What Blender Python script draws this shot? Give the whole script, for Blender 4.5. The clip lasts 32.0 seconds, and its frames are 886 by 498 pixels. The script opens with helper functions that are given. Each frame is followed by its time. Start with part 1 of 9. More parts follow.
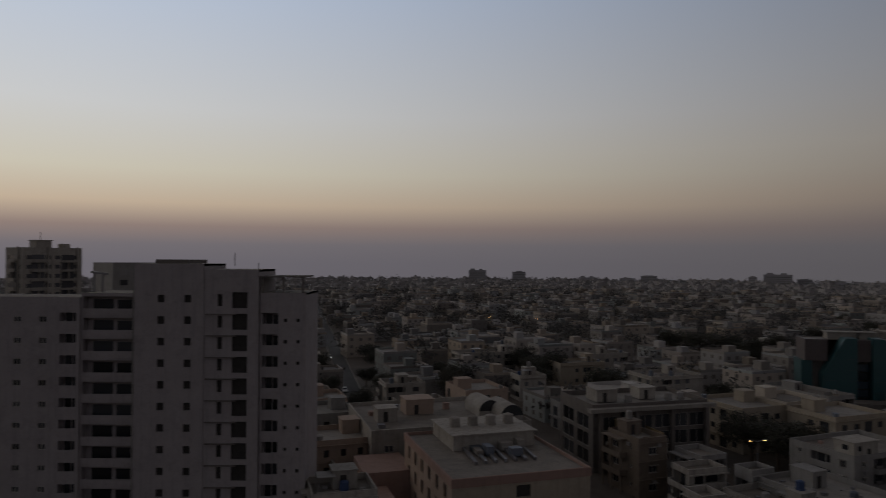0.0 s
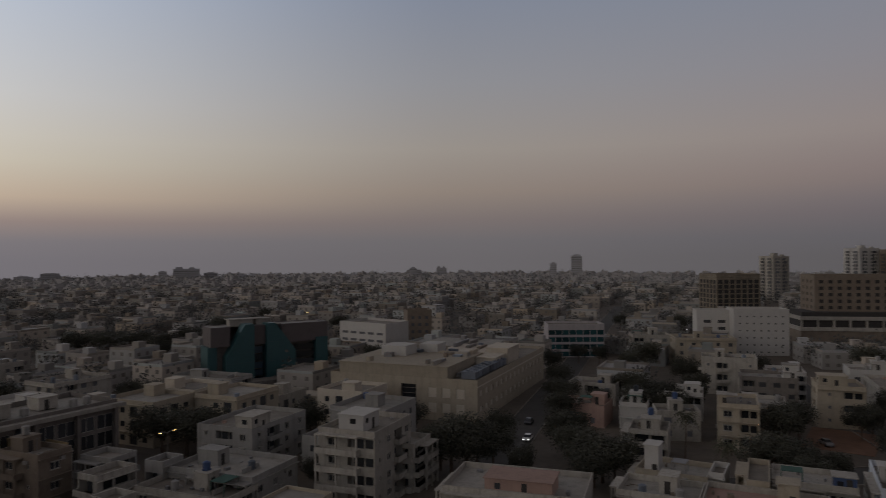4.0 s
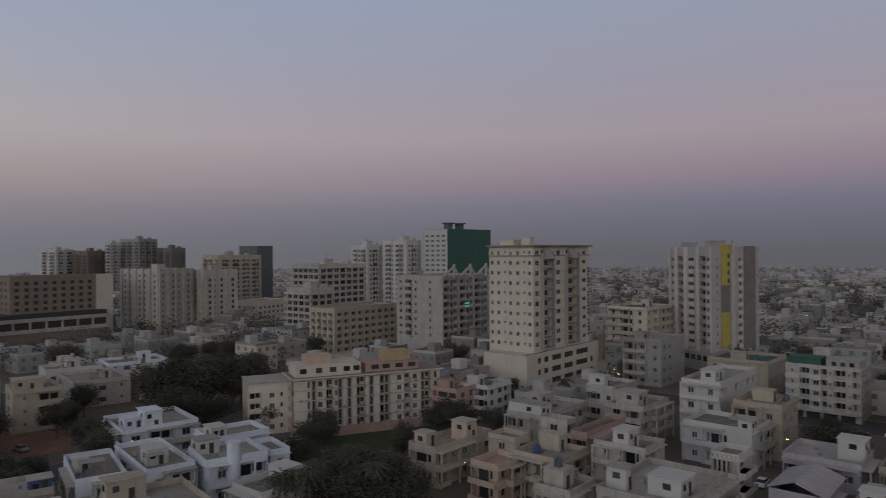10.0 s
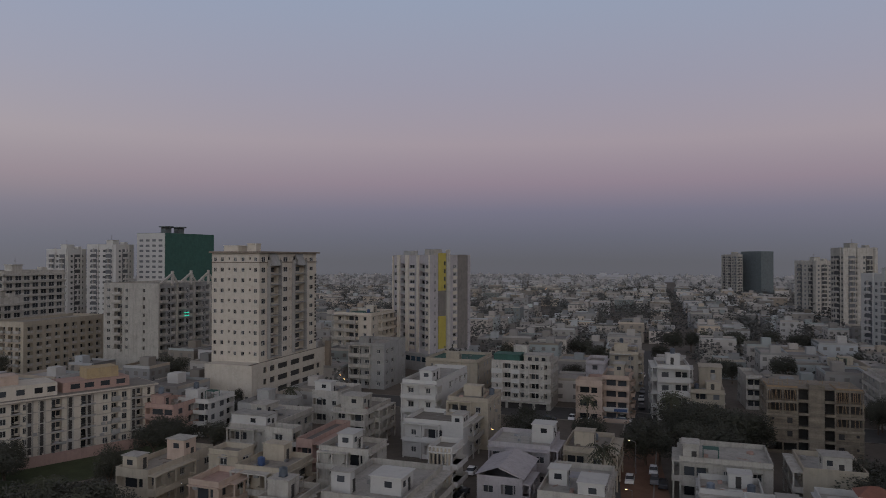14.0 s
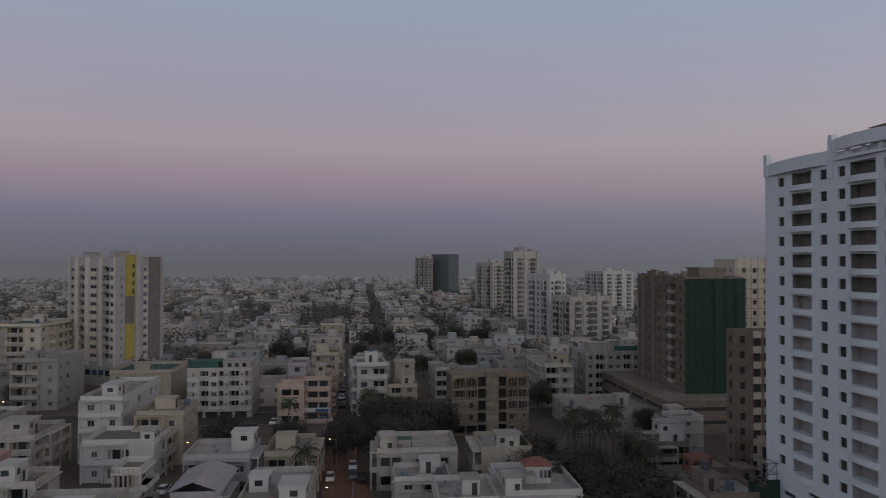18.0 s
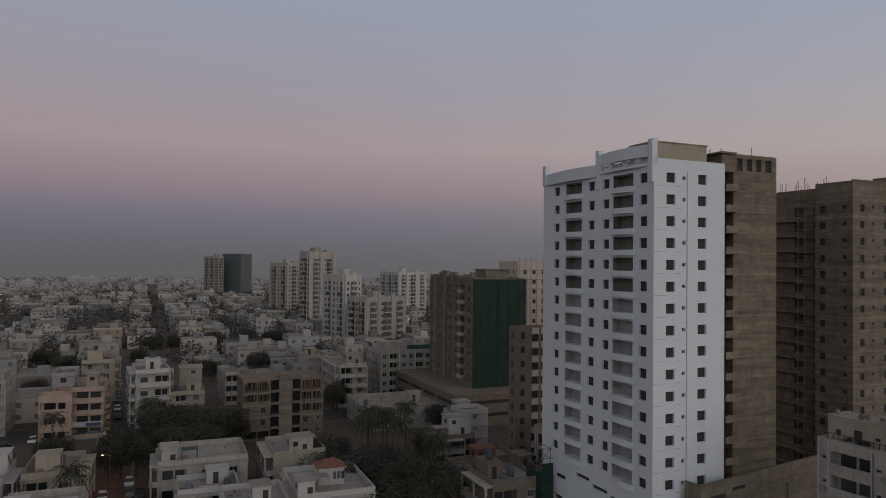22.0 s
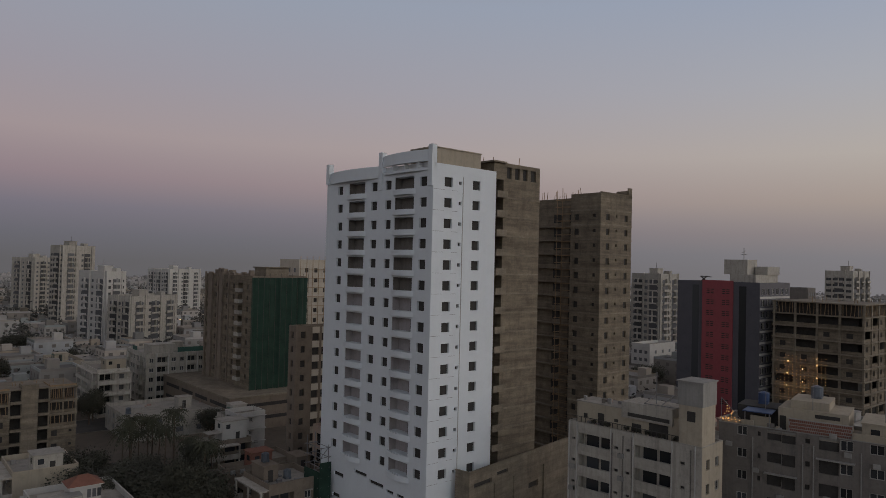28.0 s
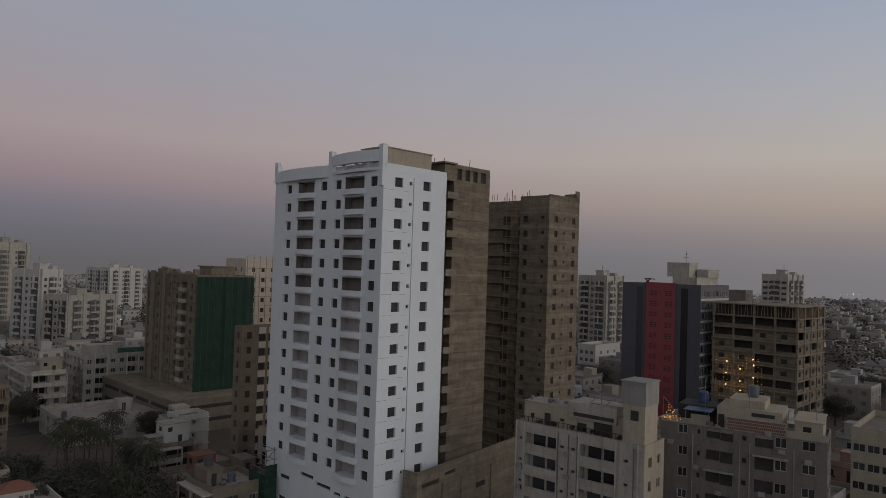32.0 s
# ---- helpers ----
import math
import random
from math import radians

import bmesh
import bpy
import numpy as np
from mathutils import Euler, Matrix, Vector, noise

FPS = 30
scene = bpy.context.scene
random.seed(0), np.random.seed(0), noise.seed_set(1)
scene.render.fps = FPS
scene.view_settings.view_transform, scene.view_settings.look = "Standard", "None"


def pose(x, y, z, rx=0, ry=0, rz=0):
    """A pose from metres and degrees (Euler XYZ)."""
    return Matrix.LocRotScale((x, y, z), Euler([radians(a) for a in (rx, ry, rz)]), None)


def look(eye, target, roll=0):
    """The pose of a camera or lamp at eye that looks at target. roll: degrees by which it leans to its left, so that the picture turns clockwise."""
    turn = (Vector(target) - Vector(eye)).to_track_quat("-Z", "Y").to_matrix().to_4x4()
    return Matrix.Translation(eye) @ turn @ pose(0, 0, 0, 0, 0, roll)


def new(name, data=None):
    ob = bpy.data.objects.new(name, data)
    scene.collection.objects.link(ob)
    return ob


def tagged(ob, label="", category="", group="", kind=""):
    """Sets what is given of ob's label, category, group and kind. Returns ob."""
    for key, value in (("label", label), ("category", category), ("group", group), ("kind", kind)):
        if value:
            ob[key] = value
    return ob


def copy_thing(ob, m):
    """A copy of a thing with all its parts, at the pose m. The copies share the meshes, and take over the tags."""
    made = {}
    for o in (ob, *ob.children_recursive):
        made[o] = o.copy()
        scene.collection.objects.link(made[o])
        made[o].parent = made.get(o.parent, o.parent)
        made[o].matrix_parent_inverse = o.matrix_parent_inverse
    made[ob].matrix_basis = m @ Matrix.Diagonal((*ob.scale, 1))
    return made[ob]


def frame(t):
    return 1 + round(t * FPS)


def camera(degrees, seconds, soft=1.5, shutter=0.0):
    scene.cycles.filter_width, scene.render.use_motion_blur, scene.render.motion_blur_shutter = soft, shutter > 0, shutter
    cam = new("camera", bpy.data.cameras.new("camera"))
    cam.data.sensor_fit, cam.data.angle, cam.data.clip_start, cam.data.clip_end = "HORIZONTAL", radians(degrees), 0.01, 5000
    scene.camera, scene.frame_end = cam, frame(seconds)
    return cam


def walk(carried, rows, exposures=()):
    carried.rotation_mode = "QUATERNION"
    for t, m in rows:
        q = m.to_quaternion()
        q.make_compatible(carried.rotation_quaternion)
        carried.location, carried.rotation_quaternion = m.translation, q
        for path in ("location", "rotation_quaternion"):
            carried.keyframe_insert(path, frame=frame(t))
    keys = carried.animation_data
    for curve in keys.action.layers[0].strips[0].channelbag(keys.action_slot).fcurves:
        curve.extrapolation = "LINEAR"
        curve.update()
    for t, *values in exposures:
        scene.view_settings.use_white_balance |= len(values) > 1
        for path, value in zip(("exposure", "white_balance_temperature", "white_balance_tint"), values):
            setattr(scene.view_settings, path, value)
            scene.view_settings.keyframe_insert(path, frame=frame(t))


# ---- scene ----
cam = camera(65.0, 32.0, soft=0.85, shutter=0.4)
EYE = 44.0
PATH = [
    (0.0, pose(0, 0, EYE, 90.92, -0.29, -0.00)),
    (0.5, pose(0, 0, EYE, 90.89, -0.20, -6.54)),
    (1.0, pose(0, 0, EYE, 90.88, -0.05, -12.71)),
    (1.5, pose(0, 0, EYE, 90.83, 0.04, -17.45)),
    (2.0, pose(0, 0, EYE, 90.76, 0.19, -23.14)),
    (2.5, pose(0, 0, EYE, 90.71, 0.25, -28.66)),
    (3.0, pose(0, 0, EYE, 90.64, 0.35, -35.00)),
    (3.5, pose(0, 0, EYE, 90.56, 0.36, -40.65)),
    (5.5, pose(0, 0, EYE, 90.33, 0.40, -60.37)),
    (6.0, pose(0, 0, EYE, 90.30, 0.39, -64.42)),
    (6.5, pose(0, 0, EYE, 90.27, 0.36, -68.77)),
    (7.0, pose(0, 0, EYE, 90.24, 0.35, -74.04)),
    (7.5, pose(0, 0, EYE, 90.21, 0.37, -78.07)),
    (8.0, pose(0, 0, EYE, 90.21, 0.35, -81.92)),
    (8.5, pose(0, 0, EYE, 90.20, 0.21, -87.45)),
    (9.0, pose(0, 0, EYE, 90.15, 0.30, -95.41)),
    (9.5, pose(0, 0, EYE, 90.15, 0.39, -101.15)),
    (10.0, pose(0, 0, EYE, 90.16, 0.39, -106.00)),
    (10.5, pose(0, 0, EYE, 90.21, 0.25, -110.07)),
    (11.0, pose(0, 0, EYE, 90.26, 0.21, -113.65)),
    (11.5, pose(0, 0, EYE, 90.33, 0.12, -116.41)),
    (12.0, pose(0, 0, EYE, 90.40, 0.07, -119.18)),
    (12.5, pose(0, 0, EYE, 90.48, 0.01, -121.61)),
    (13.0, pose(0, 0, EYE, 90.56, -0.02, -124.24)),
    (13.5, pose(0, 0, EYE, 90.63, -0.04, -126.14)),
    (14.0, pose(0, 0, EYE, 90.67, -0.10, -128.16)),
    (14.5, pose(0, 0, EYE, 90.71, -0.10, -130.04)),
    (16.5, pose(0, 0, EYE, 90.83, -0.21, -139.46)),
    (17.0, pose(0, 0, EYE, 90.85, -0.20, -143.73)),
    (17.5, pose(0, 0, EYE, 90.84, -0.15, -148.49)),
    (18.0, pose(0, 0, EYE, 90.90, -0.12, -152.29)),
    (18.5, pose(0, 0, EYE, 90.93, -0.17, -154.92)),
    (19.0, pose(0, 0, EYE, 90.91, -0.22, -157.11)),
    (19.5, pose(0, 0, EYE, 90.93, -0.21, -159.37)),
    (20.0, pose(0, 0, EYE, 90.94, -0.27, -161.84)),
    (20.5, pose(0, 0, EYE, 90.94, -0.32, -164.32)),
    (21.0, pose(0, 0, EYE, 90.98, -0.46, -166.26)),
    (21.5, pose(0, 0, EYE, 91.02, -0.55, -167.56)),
    (22.0, pose(0, 0, EYE, 91.06, -0.62, -168.95)),
    (22.5, pose(0, 0, EYE, 91.06, -0.65, -170.75)),
    (23.0, pose(0, 0, EYE, 91.05, -0.70, -172.71)),
    (23.5, pose(0, 0, EYE, 91.10, -0.78, -174.76)),
    (24.0, pose(0, 0, EYE, 91.14, -0.84, -177.66)),
    (24.5, pose(0, 0, EYE, 91.16, -0.89, -180.21)),
    (25.0, pose(0, 0, EYE, 91.20, -0.94, -182.61)),
    (25.5, pose(0, 0, EYE, 91.23, -1.02, -184.08)),
    (27.5, pose(0, 0, EYE, 91.29, -1.29, -186.53)),
    (28.0, pose(0, 0, EYE, 91.27, -1.39, -186.76)),
    (28.5, pose(0, 0, EYE, 91.29, -1.44, -186.96)),
    (29.0, pose(0, 0, EYE, 91.32, -1.51, -187.18)),
    (29.5, pose(0, 0, EYE, 91.33, -1.58, -187.42)),
    (30.0, pose(0, 0, EYE, 91.36, -1.64, -188.37)),
    (30.5, pose(0, 0, EYE, 91.43, -1.68, -189.54)),
    (31.0, pose(0, 0, EYE, 91.44, -1.74, -190.23)),
    (31.5, pose(0, 0, EYE, 91.44, -1.81, -190.64)),
    (32.0, pose(0, 0, EYE, 91.44, -1.85, -190.90)),
]
EXPOSURES = [(0.0, -1.3, 7100, 13), (2.0, -1.1, 7150, 13), (3.5, -0.78, 7200, 13), (5.5, -0.38, 7200, 12), (7.0, -0.2, 7050, 11), (9.0, -0.06, 6700, 11),
             (11.0, -0.02, 6480, 11), (15.0, 0.0, 6450, 12), (18.0, 0.0, 6480, 12), (21.0, -0.05, 6950, 12), (25.0, -0.07, 7050, 11), (32.0, -0.07, 7130, 11)]
walk(cam, PATH, EXPOSURES)

# ---- dusk sky: warm glow round the set sun, pink belt and blue haze opposite ----
SUN_AZ = 42.0          # heading of the glow, degrees left of the y axis


def ramp_node(nt, fac, stops):
    node = nt.nodes.new("ShaderNodeValToRGB")
    el = node.color_ramp.elements
    while len(el) > 1:
        el.remove(el[0])
    el[0].position, el[0].color = stops[0][0], (*stops[0][1], 1)
    for p, c in stops[1:]:
        e = el.new(p)
        e.color = (*c, 1)
    nt.links.new(fac, node.inputs["Fac"])
    return node.outputs["Color"]


def math_node(nt, op, a, b=None, c=None, clamp=False):
    node = nt.nodes.new("ShaderNodeMath")
    node.operation, node.use_clamp = op, clamp
    for i, v in enumerate((a, b, c)):
        if v is None:
            continue
        if isinstance(v, (int, float)):
            node.inputs[i].default_value = v
        else:
            nt.links.new(v, node.inputs[i])
    return node.outputs[0]


def mix_node(nt, fac, a, b, blend="MIX"):
    node = nt.nodes.new("ShaderNodeMix")
    node.data_type, node.blend_type = "RGBA", blend
    for sock, v in ((node.inputs[0], fac), (node.inputs[6], a), (node.inputs[7], b)):
        if isinstance(v, (int, float)):
            sock.default_value = v
        elif isinstance(v, tuple):
            sock.default_value = (*v, 1)
        else:
            nt.links.new(v, sock)
    return node.outputs[2]


def lin(r, g, b):
    return tuple((v / 255 / 12.92) if v < 10 else ((v / 255 + 0.055) / 1.055) ** 2.4 for v in (r, g, b))


def sky_colour(nt, vector):
    """Colour of the dusk sky in a direction; the same for the world and the far haze."""
    norm = nt.nodes.new("ShaderNodeVectorMath")
    norm.operation = "NORMALIZE"
    nt.links.new(vector, norm.inputs[0])
    sep = nt.nodes.new("ShaderNodeSeparateXYZ")
    nt.links.new(norm.outputs[0], sep.inputs[0])
    # sine of the height, -0.1 .. 0.9 spread over the ramp
    up = math_node(nt, "MULTIPLY_ADD", sep.outputs[2], 1.0, 0.1, clamp=True)
    # how far round from the glow: 1 towards it, 0 opposite
    sx, sy = -math.sin(radians(SUN_AZ)), math.cos(radians(SUN_AZ))
    dot = math_node(nt, "ADD", math_node(nt, "MULTIPLY", sep.outputs[0], sx), math_node(nt, "MULTIPLY", sep.outputs[1], sy))
    flat = math_node(nt, "SQRT", math_node(nt, "ADD", math_node(nt, "MULTIPLY", sep.outputs[0], sep.outputs[0]), math_node(nt, "MULTIPLY", sep.outputs[1], sep.outputs[1])))
    side = math_node(nt, "DIVIDE", dot, math_node(nt, "MAXIMUM", flat, 0.001))
    glow = ramp_node(nt, up, GLOW)
    across = ramp_node(nt, up, ACROSS)
    anti = ramp_node(nt, up, ANTI)
    k1 = math_node(nt, "POWER", math_node(nt, "MAXIMUM", side, 0.0), 1.5)
    k2 = math_node(nt, "MINIMUM", math_node(nt, "MAXIMUM", math_node(nt, "MULTIPLY", side, -1.0), 0.0), 1.0)
    return mix_node(nt, k2, mix_node(nt, k1, across, glow), anti)


# height stops: position = sine of height + 0.1
def rad(r, g, b, stops):
    return tuple(v * 2 ** stops for v in lin(r, g, b))


GLOW = [(0.0, rad(88, 82, 84, 1.8)), (0.095, rad(92, 86, 87, 1.85)), (0.12, rad(104, 96, 95, 1.7)), (0.145, rad(149, 127, 114, 1.3)), (0.175, rad(200, 175, 145, 1.3)), (0.22, rad(209, 197, 171, 1.3)), (0.30, rad(208, 204, 194, 1.3)), (0.45, rad(188, 196, 204, 1.3)), (0.62, rad(146, 146, 152, 0.6)), (1.0, lin(108, 105, 108))]
ACROSS = [(0.0, rad(92, 90, 92, 0.95)), (0.095, rad(94, 91, 93, 1.0)), (0.12, rad(100, 97, 99, 0.9)), (0.15, rad(126, 116, 114, 0.55)), (0.19, rad(160, 146, 136, 0.27)), (0.25, rad(172, 164, 156, 0.26)), (0.34, rad(162, 163, 168, 0.24)), (0.45, rad(148, 157, 174, 0.2)), (0.62, lin(138, 139, 147)), (1.0, lin(108, 105, 108))]
ANTI = [(0.0, lin(94, 94, 99)), (0.095, lin(95, 96, 102)), (0.13, lin(103, 105, 117)), (0.165, lin(116, 115, 131)), (0.205, lin(143, 130, 142)), (0.26, lin(160, 149, 157)), (0.34, lin(153, 152, 167)), (0.45, lin(147, 158, 178)), (0.62, lin(136, 136, 145)), (1.0, lin(108, 105, 108))]


def cool(stops, r, b):
    return [(p, (c[0] * r, c[1], c[2] * b)) for p, c in stops]


GLOW, ACROSS = cool(GLOW, 0.88, 1.2), cool(ACROSS, 0.93, 1.09)

world = bpy.data.worlds.new("dusk_sky")
world.use_nodes = True
scene.world = world
wt = world.node_tree
wt.nodes.clear()
wout = wt.nodes.new("ShaderNodeOutputWorld")
wbg = wt.nodes.new("ShaderNodeBackground")
wco = wt.nodes.new("ShaderNodeTexCoord")
wt.links.new(sky_colour(wt, wco.outputs["Generated"]), wbg.inputs["Color"])
wbg.inputs["Strength"].default_value = 1.0
wt.links.new(wbg.outputs[0], wout.inputs[0])

# wide soft lamp standing for the afterglow; the sun itself is set
sun_data = bpy.data.lights.new("sun", "SUN")
sun_data.energy, sun_data.angle, sun_data.color = 0.36, radians(60), (1.0, 0.76, 0.53)
sun = new("sun", sun_data)
LAMP_AZ = SUN_AZ + 26      # turned past the sky's glow to brighten the walls facing it
sun.matrix_world = look((0, 0, 200), (200 * math.sin(radians(LAMP_AZ)), -200 * math.cos(radians(LAMP_AZ)), 200 - 80))

# ---- materials ----
def material(name, colour, rough=0.85, grain=0.12, scale=0.35, streak=0.0, metal=0.0, bump=0.0, vary=0.0, stain=(0.1, 0.09, 0.08), spec=0.3, island=0.0, dirt=0.3, course=0.0):
    """Painted or bare surface: blotches at two sizes, rain streaks, wear; vary: change from object to object."""
    colour = (colour[0] * 1.02, colour[1], colour[2] * 0.975)      # small warm shift in every paint, offsetting the bluish sky light
    m = bpy.data.materials.new(name)
    m.use_nodes = True
    nt = m.node_tree
    b = nt.nodes["Principled BSDF"]
    b.inputs["Roughness"].default_value, b.inputs["Metallic"].default_value = rough, metal
    b.inputs["Specular IOR Level"].default_value = spec
    geo = nt.nodes.new("ShaderNodeNewGeometry")
    big = nt.nodes.new("ShaderNodeTexNoise")
    big.inputs["Scale"].default_value, big.inputs["Detail"].default_value, big.inputs["Roughness"].default_value = scale, 5, 0.65
    nt.links.new(geo.outputs["Position"], big.inputs["Vector"])
    fine = nt.nodes.new("ShaderNodeTexNoise")
    fine.inputs["Scale"].default_value, fine.inputs["Detail"].default_value = scale * 9, 3
    nt.links.new(geo.outputs["Position"], fine.inputs["Vector"])
    tone = math_node(nt, "ADD", math_node(nt, "MULTIPLY_ADD", big.outputs[0], 2.4 * grain, 1 - 1.2 * grain), math_node(nt, "MULTIPLY_ADD", fine.outputs[0], grain, -0.5 * grain))
    if vary:
        info = nt.nodes.new("ShaderNodeObjectInfo")
        tone = math_node(nt, "MULTIPLY", tone, math_node(nt, "MULTIPLY_ADD", info.outputs["Random"], 2 * vary, 1 - vary))
    if island:
        tone = math_node(nt, "MULTIPLY", tone, math_node(nt, "MULTIPLY_ADD", geo.outputs["Random Per Island"], 2 * island, 1 - island))
    if course:         # pour lines and block courses
        flat = nt.nodes.new("ShaderNodeMapping")
        flat.inputs["Scale"].default_value = (0.07, 0.07, 0.9)
        nt.links.new(geo.outputs["Position"], flat.inputs["Vector"])
        lay = nt.nodes.new("ShaderNodeTexNoise")
        lay.inputs["Scale"].default_value, lay.inputs["Detail"].default_value, lay.inputs["Roughness"].default_value = 1.0, 6, 0.75
        nt.links.new(flat.outputs[0], lay.inputs["Vector"])
        tone = math_node(nt, "MULTIPLY", tone, math_node(nt, "MULTIPLY_ADD", lay.outputs[0], 2.6 * course, 1 - 1.3 * course))
    grey = nt.nodes.new("ShaderNodeCombineColor")
    for i in range(3):
        nt.links.new(tone, grey.inputs[i])
    col = mix_node(nt, 1.0, colour, grey.outputs[0], "MULTIPLY")
    if island > 0.42:  # houses painted in different tints
        pick = math_node(nt, "FRACT", math_node(nt, "MULTIPLY", geo.outputs["Random Per Island"], 17.3), 0.0)
        tint = ramp_node(nt, pick, [(0.0, (1.0, 0.84, 0.66)), (0.3, (0.95, 0.95, 0.95)), (0.62, (1.0, 0.9, 0.8)), (0.85, (0.93, 0.96, 1.0)), (1.0, (0.86, 0.95, 0.93))])
        col = mix_node(nt, 1.0, col, tint, "MULTIPLY")
    if dirt:           # grimy patches with ragged edges
        spot = nt.nodes.new("ShaderNodeTexNoise")
        spot.inputs["Scale"].default_value, spot.inputs["Detail"].default_value, spot.inputs["Roughness"].default_value = 0.55, 9, 0.78
        nt.links.new(geo.outputs["Position"], spot.inputs["Vector"])
        k = ramp_node(nt, spot.outputs[0], [(0.5, (0, 0, 0)), (0.66, (1, 1, 1))])
        col = mix_node(nt, math_node(nt, "MULTIPLY", k, dirt), col, tuple(v * 0.45 for v in colour))
    if streak:
        mapping = nt.nodes.new("ShaderNodeMapping")
        mapping.inputs["Scale"].default_value = (1.3, 1.3, 0.09)
        nt.links.new(geo.outputs["Position"], mapping.inputs["Vector"])
        run = nt.nodes.new("ShaderNodeTexNoise")
        run.inputs["Scale"].default_value, run.inputs["Detail"].default_value, run.inputs["Roughness"].default_value = 1.0, 6, 0.7
        nt.links.new(mapping.outputs[0], run.inputs["Vector"])
        k = ramp_node(nt, run.outputs[0], [(0.5, (0, 0, 0)), (0.72, (1, 1, 1))])
        col = mix_node(nt, math_node(nt, "MULTIPLY", k, streak), col, stain)
    nt.links.new(col, b.inputs["Base Color"])
    if bump:
        bp = nt.nodes.new("ShaderNodeBump")
        bp.inputs["Strength"].default_value, bp.inputs["Distance"].default_value = bump, 0.05
        nt.links.new(fine.outputs[0], bp.inputs["Height"])
        nt.links.new(bp.outputs[0], b.inputs["Normal"])
    return m


def glowing(name, colour, strength):
    m = bpy.data.materials.new(name)
    m.use_nodes = True
    b = m.node_tree.nodes["Principled BSDF"]
    b.inputs["Base Color"].default_value = (*colour, 1)
    b.inputs["Emission Color"].default_value = (*colour, 1)
    b.inputs["Emission Strength"].default_value = strength
    return m


def glass(name, colour=(0.03, 0.032, 0.035), rough=0.12):
    m = bpy.data.materials.new(name)
    m.use_nodes = True
    nt = m.node_tree
    b = nt.nodes["Principled BSDF"]
    b.inputs["Roughness"].default_value = rough
    b.inputs["Specular IOR Level"].default_value = 0.5
    info = nt.nodes.new("ShaderNodeObjectInfo")
    tone = math_node(nt, "MULTIPLY_ADD", info.outputs["Random"], 1.6, 0.5)
    grey = nt.nodes.new("ShaderNodeCombineColor")
    for i in range(3):
        nt.links.new(tone, grey.inputs[i])
    nt.links.new(mix_node(nt, 1.0, colour, grey.outputs[0], "MULTIPLY"), b.inputs["Base Color"])
    return m


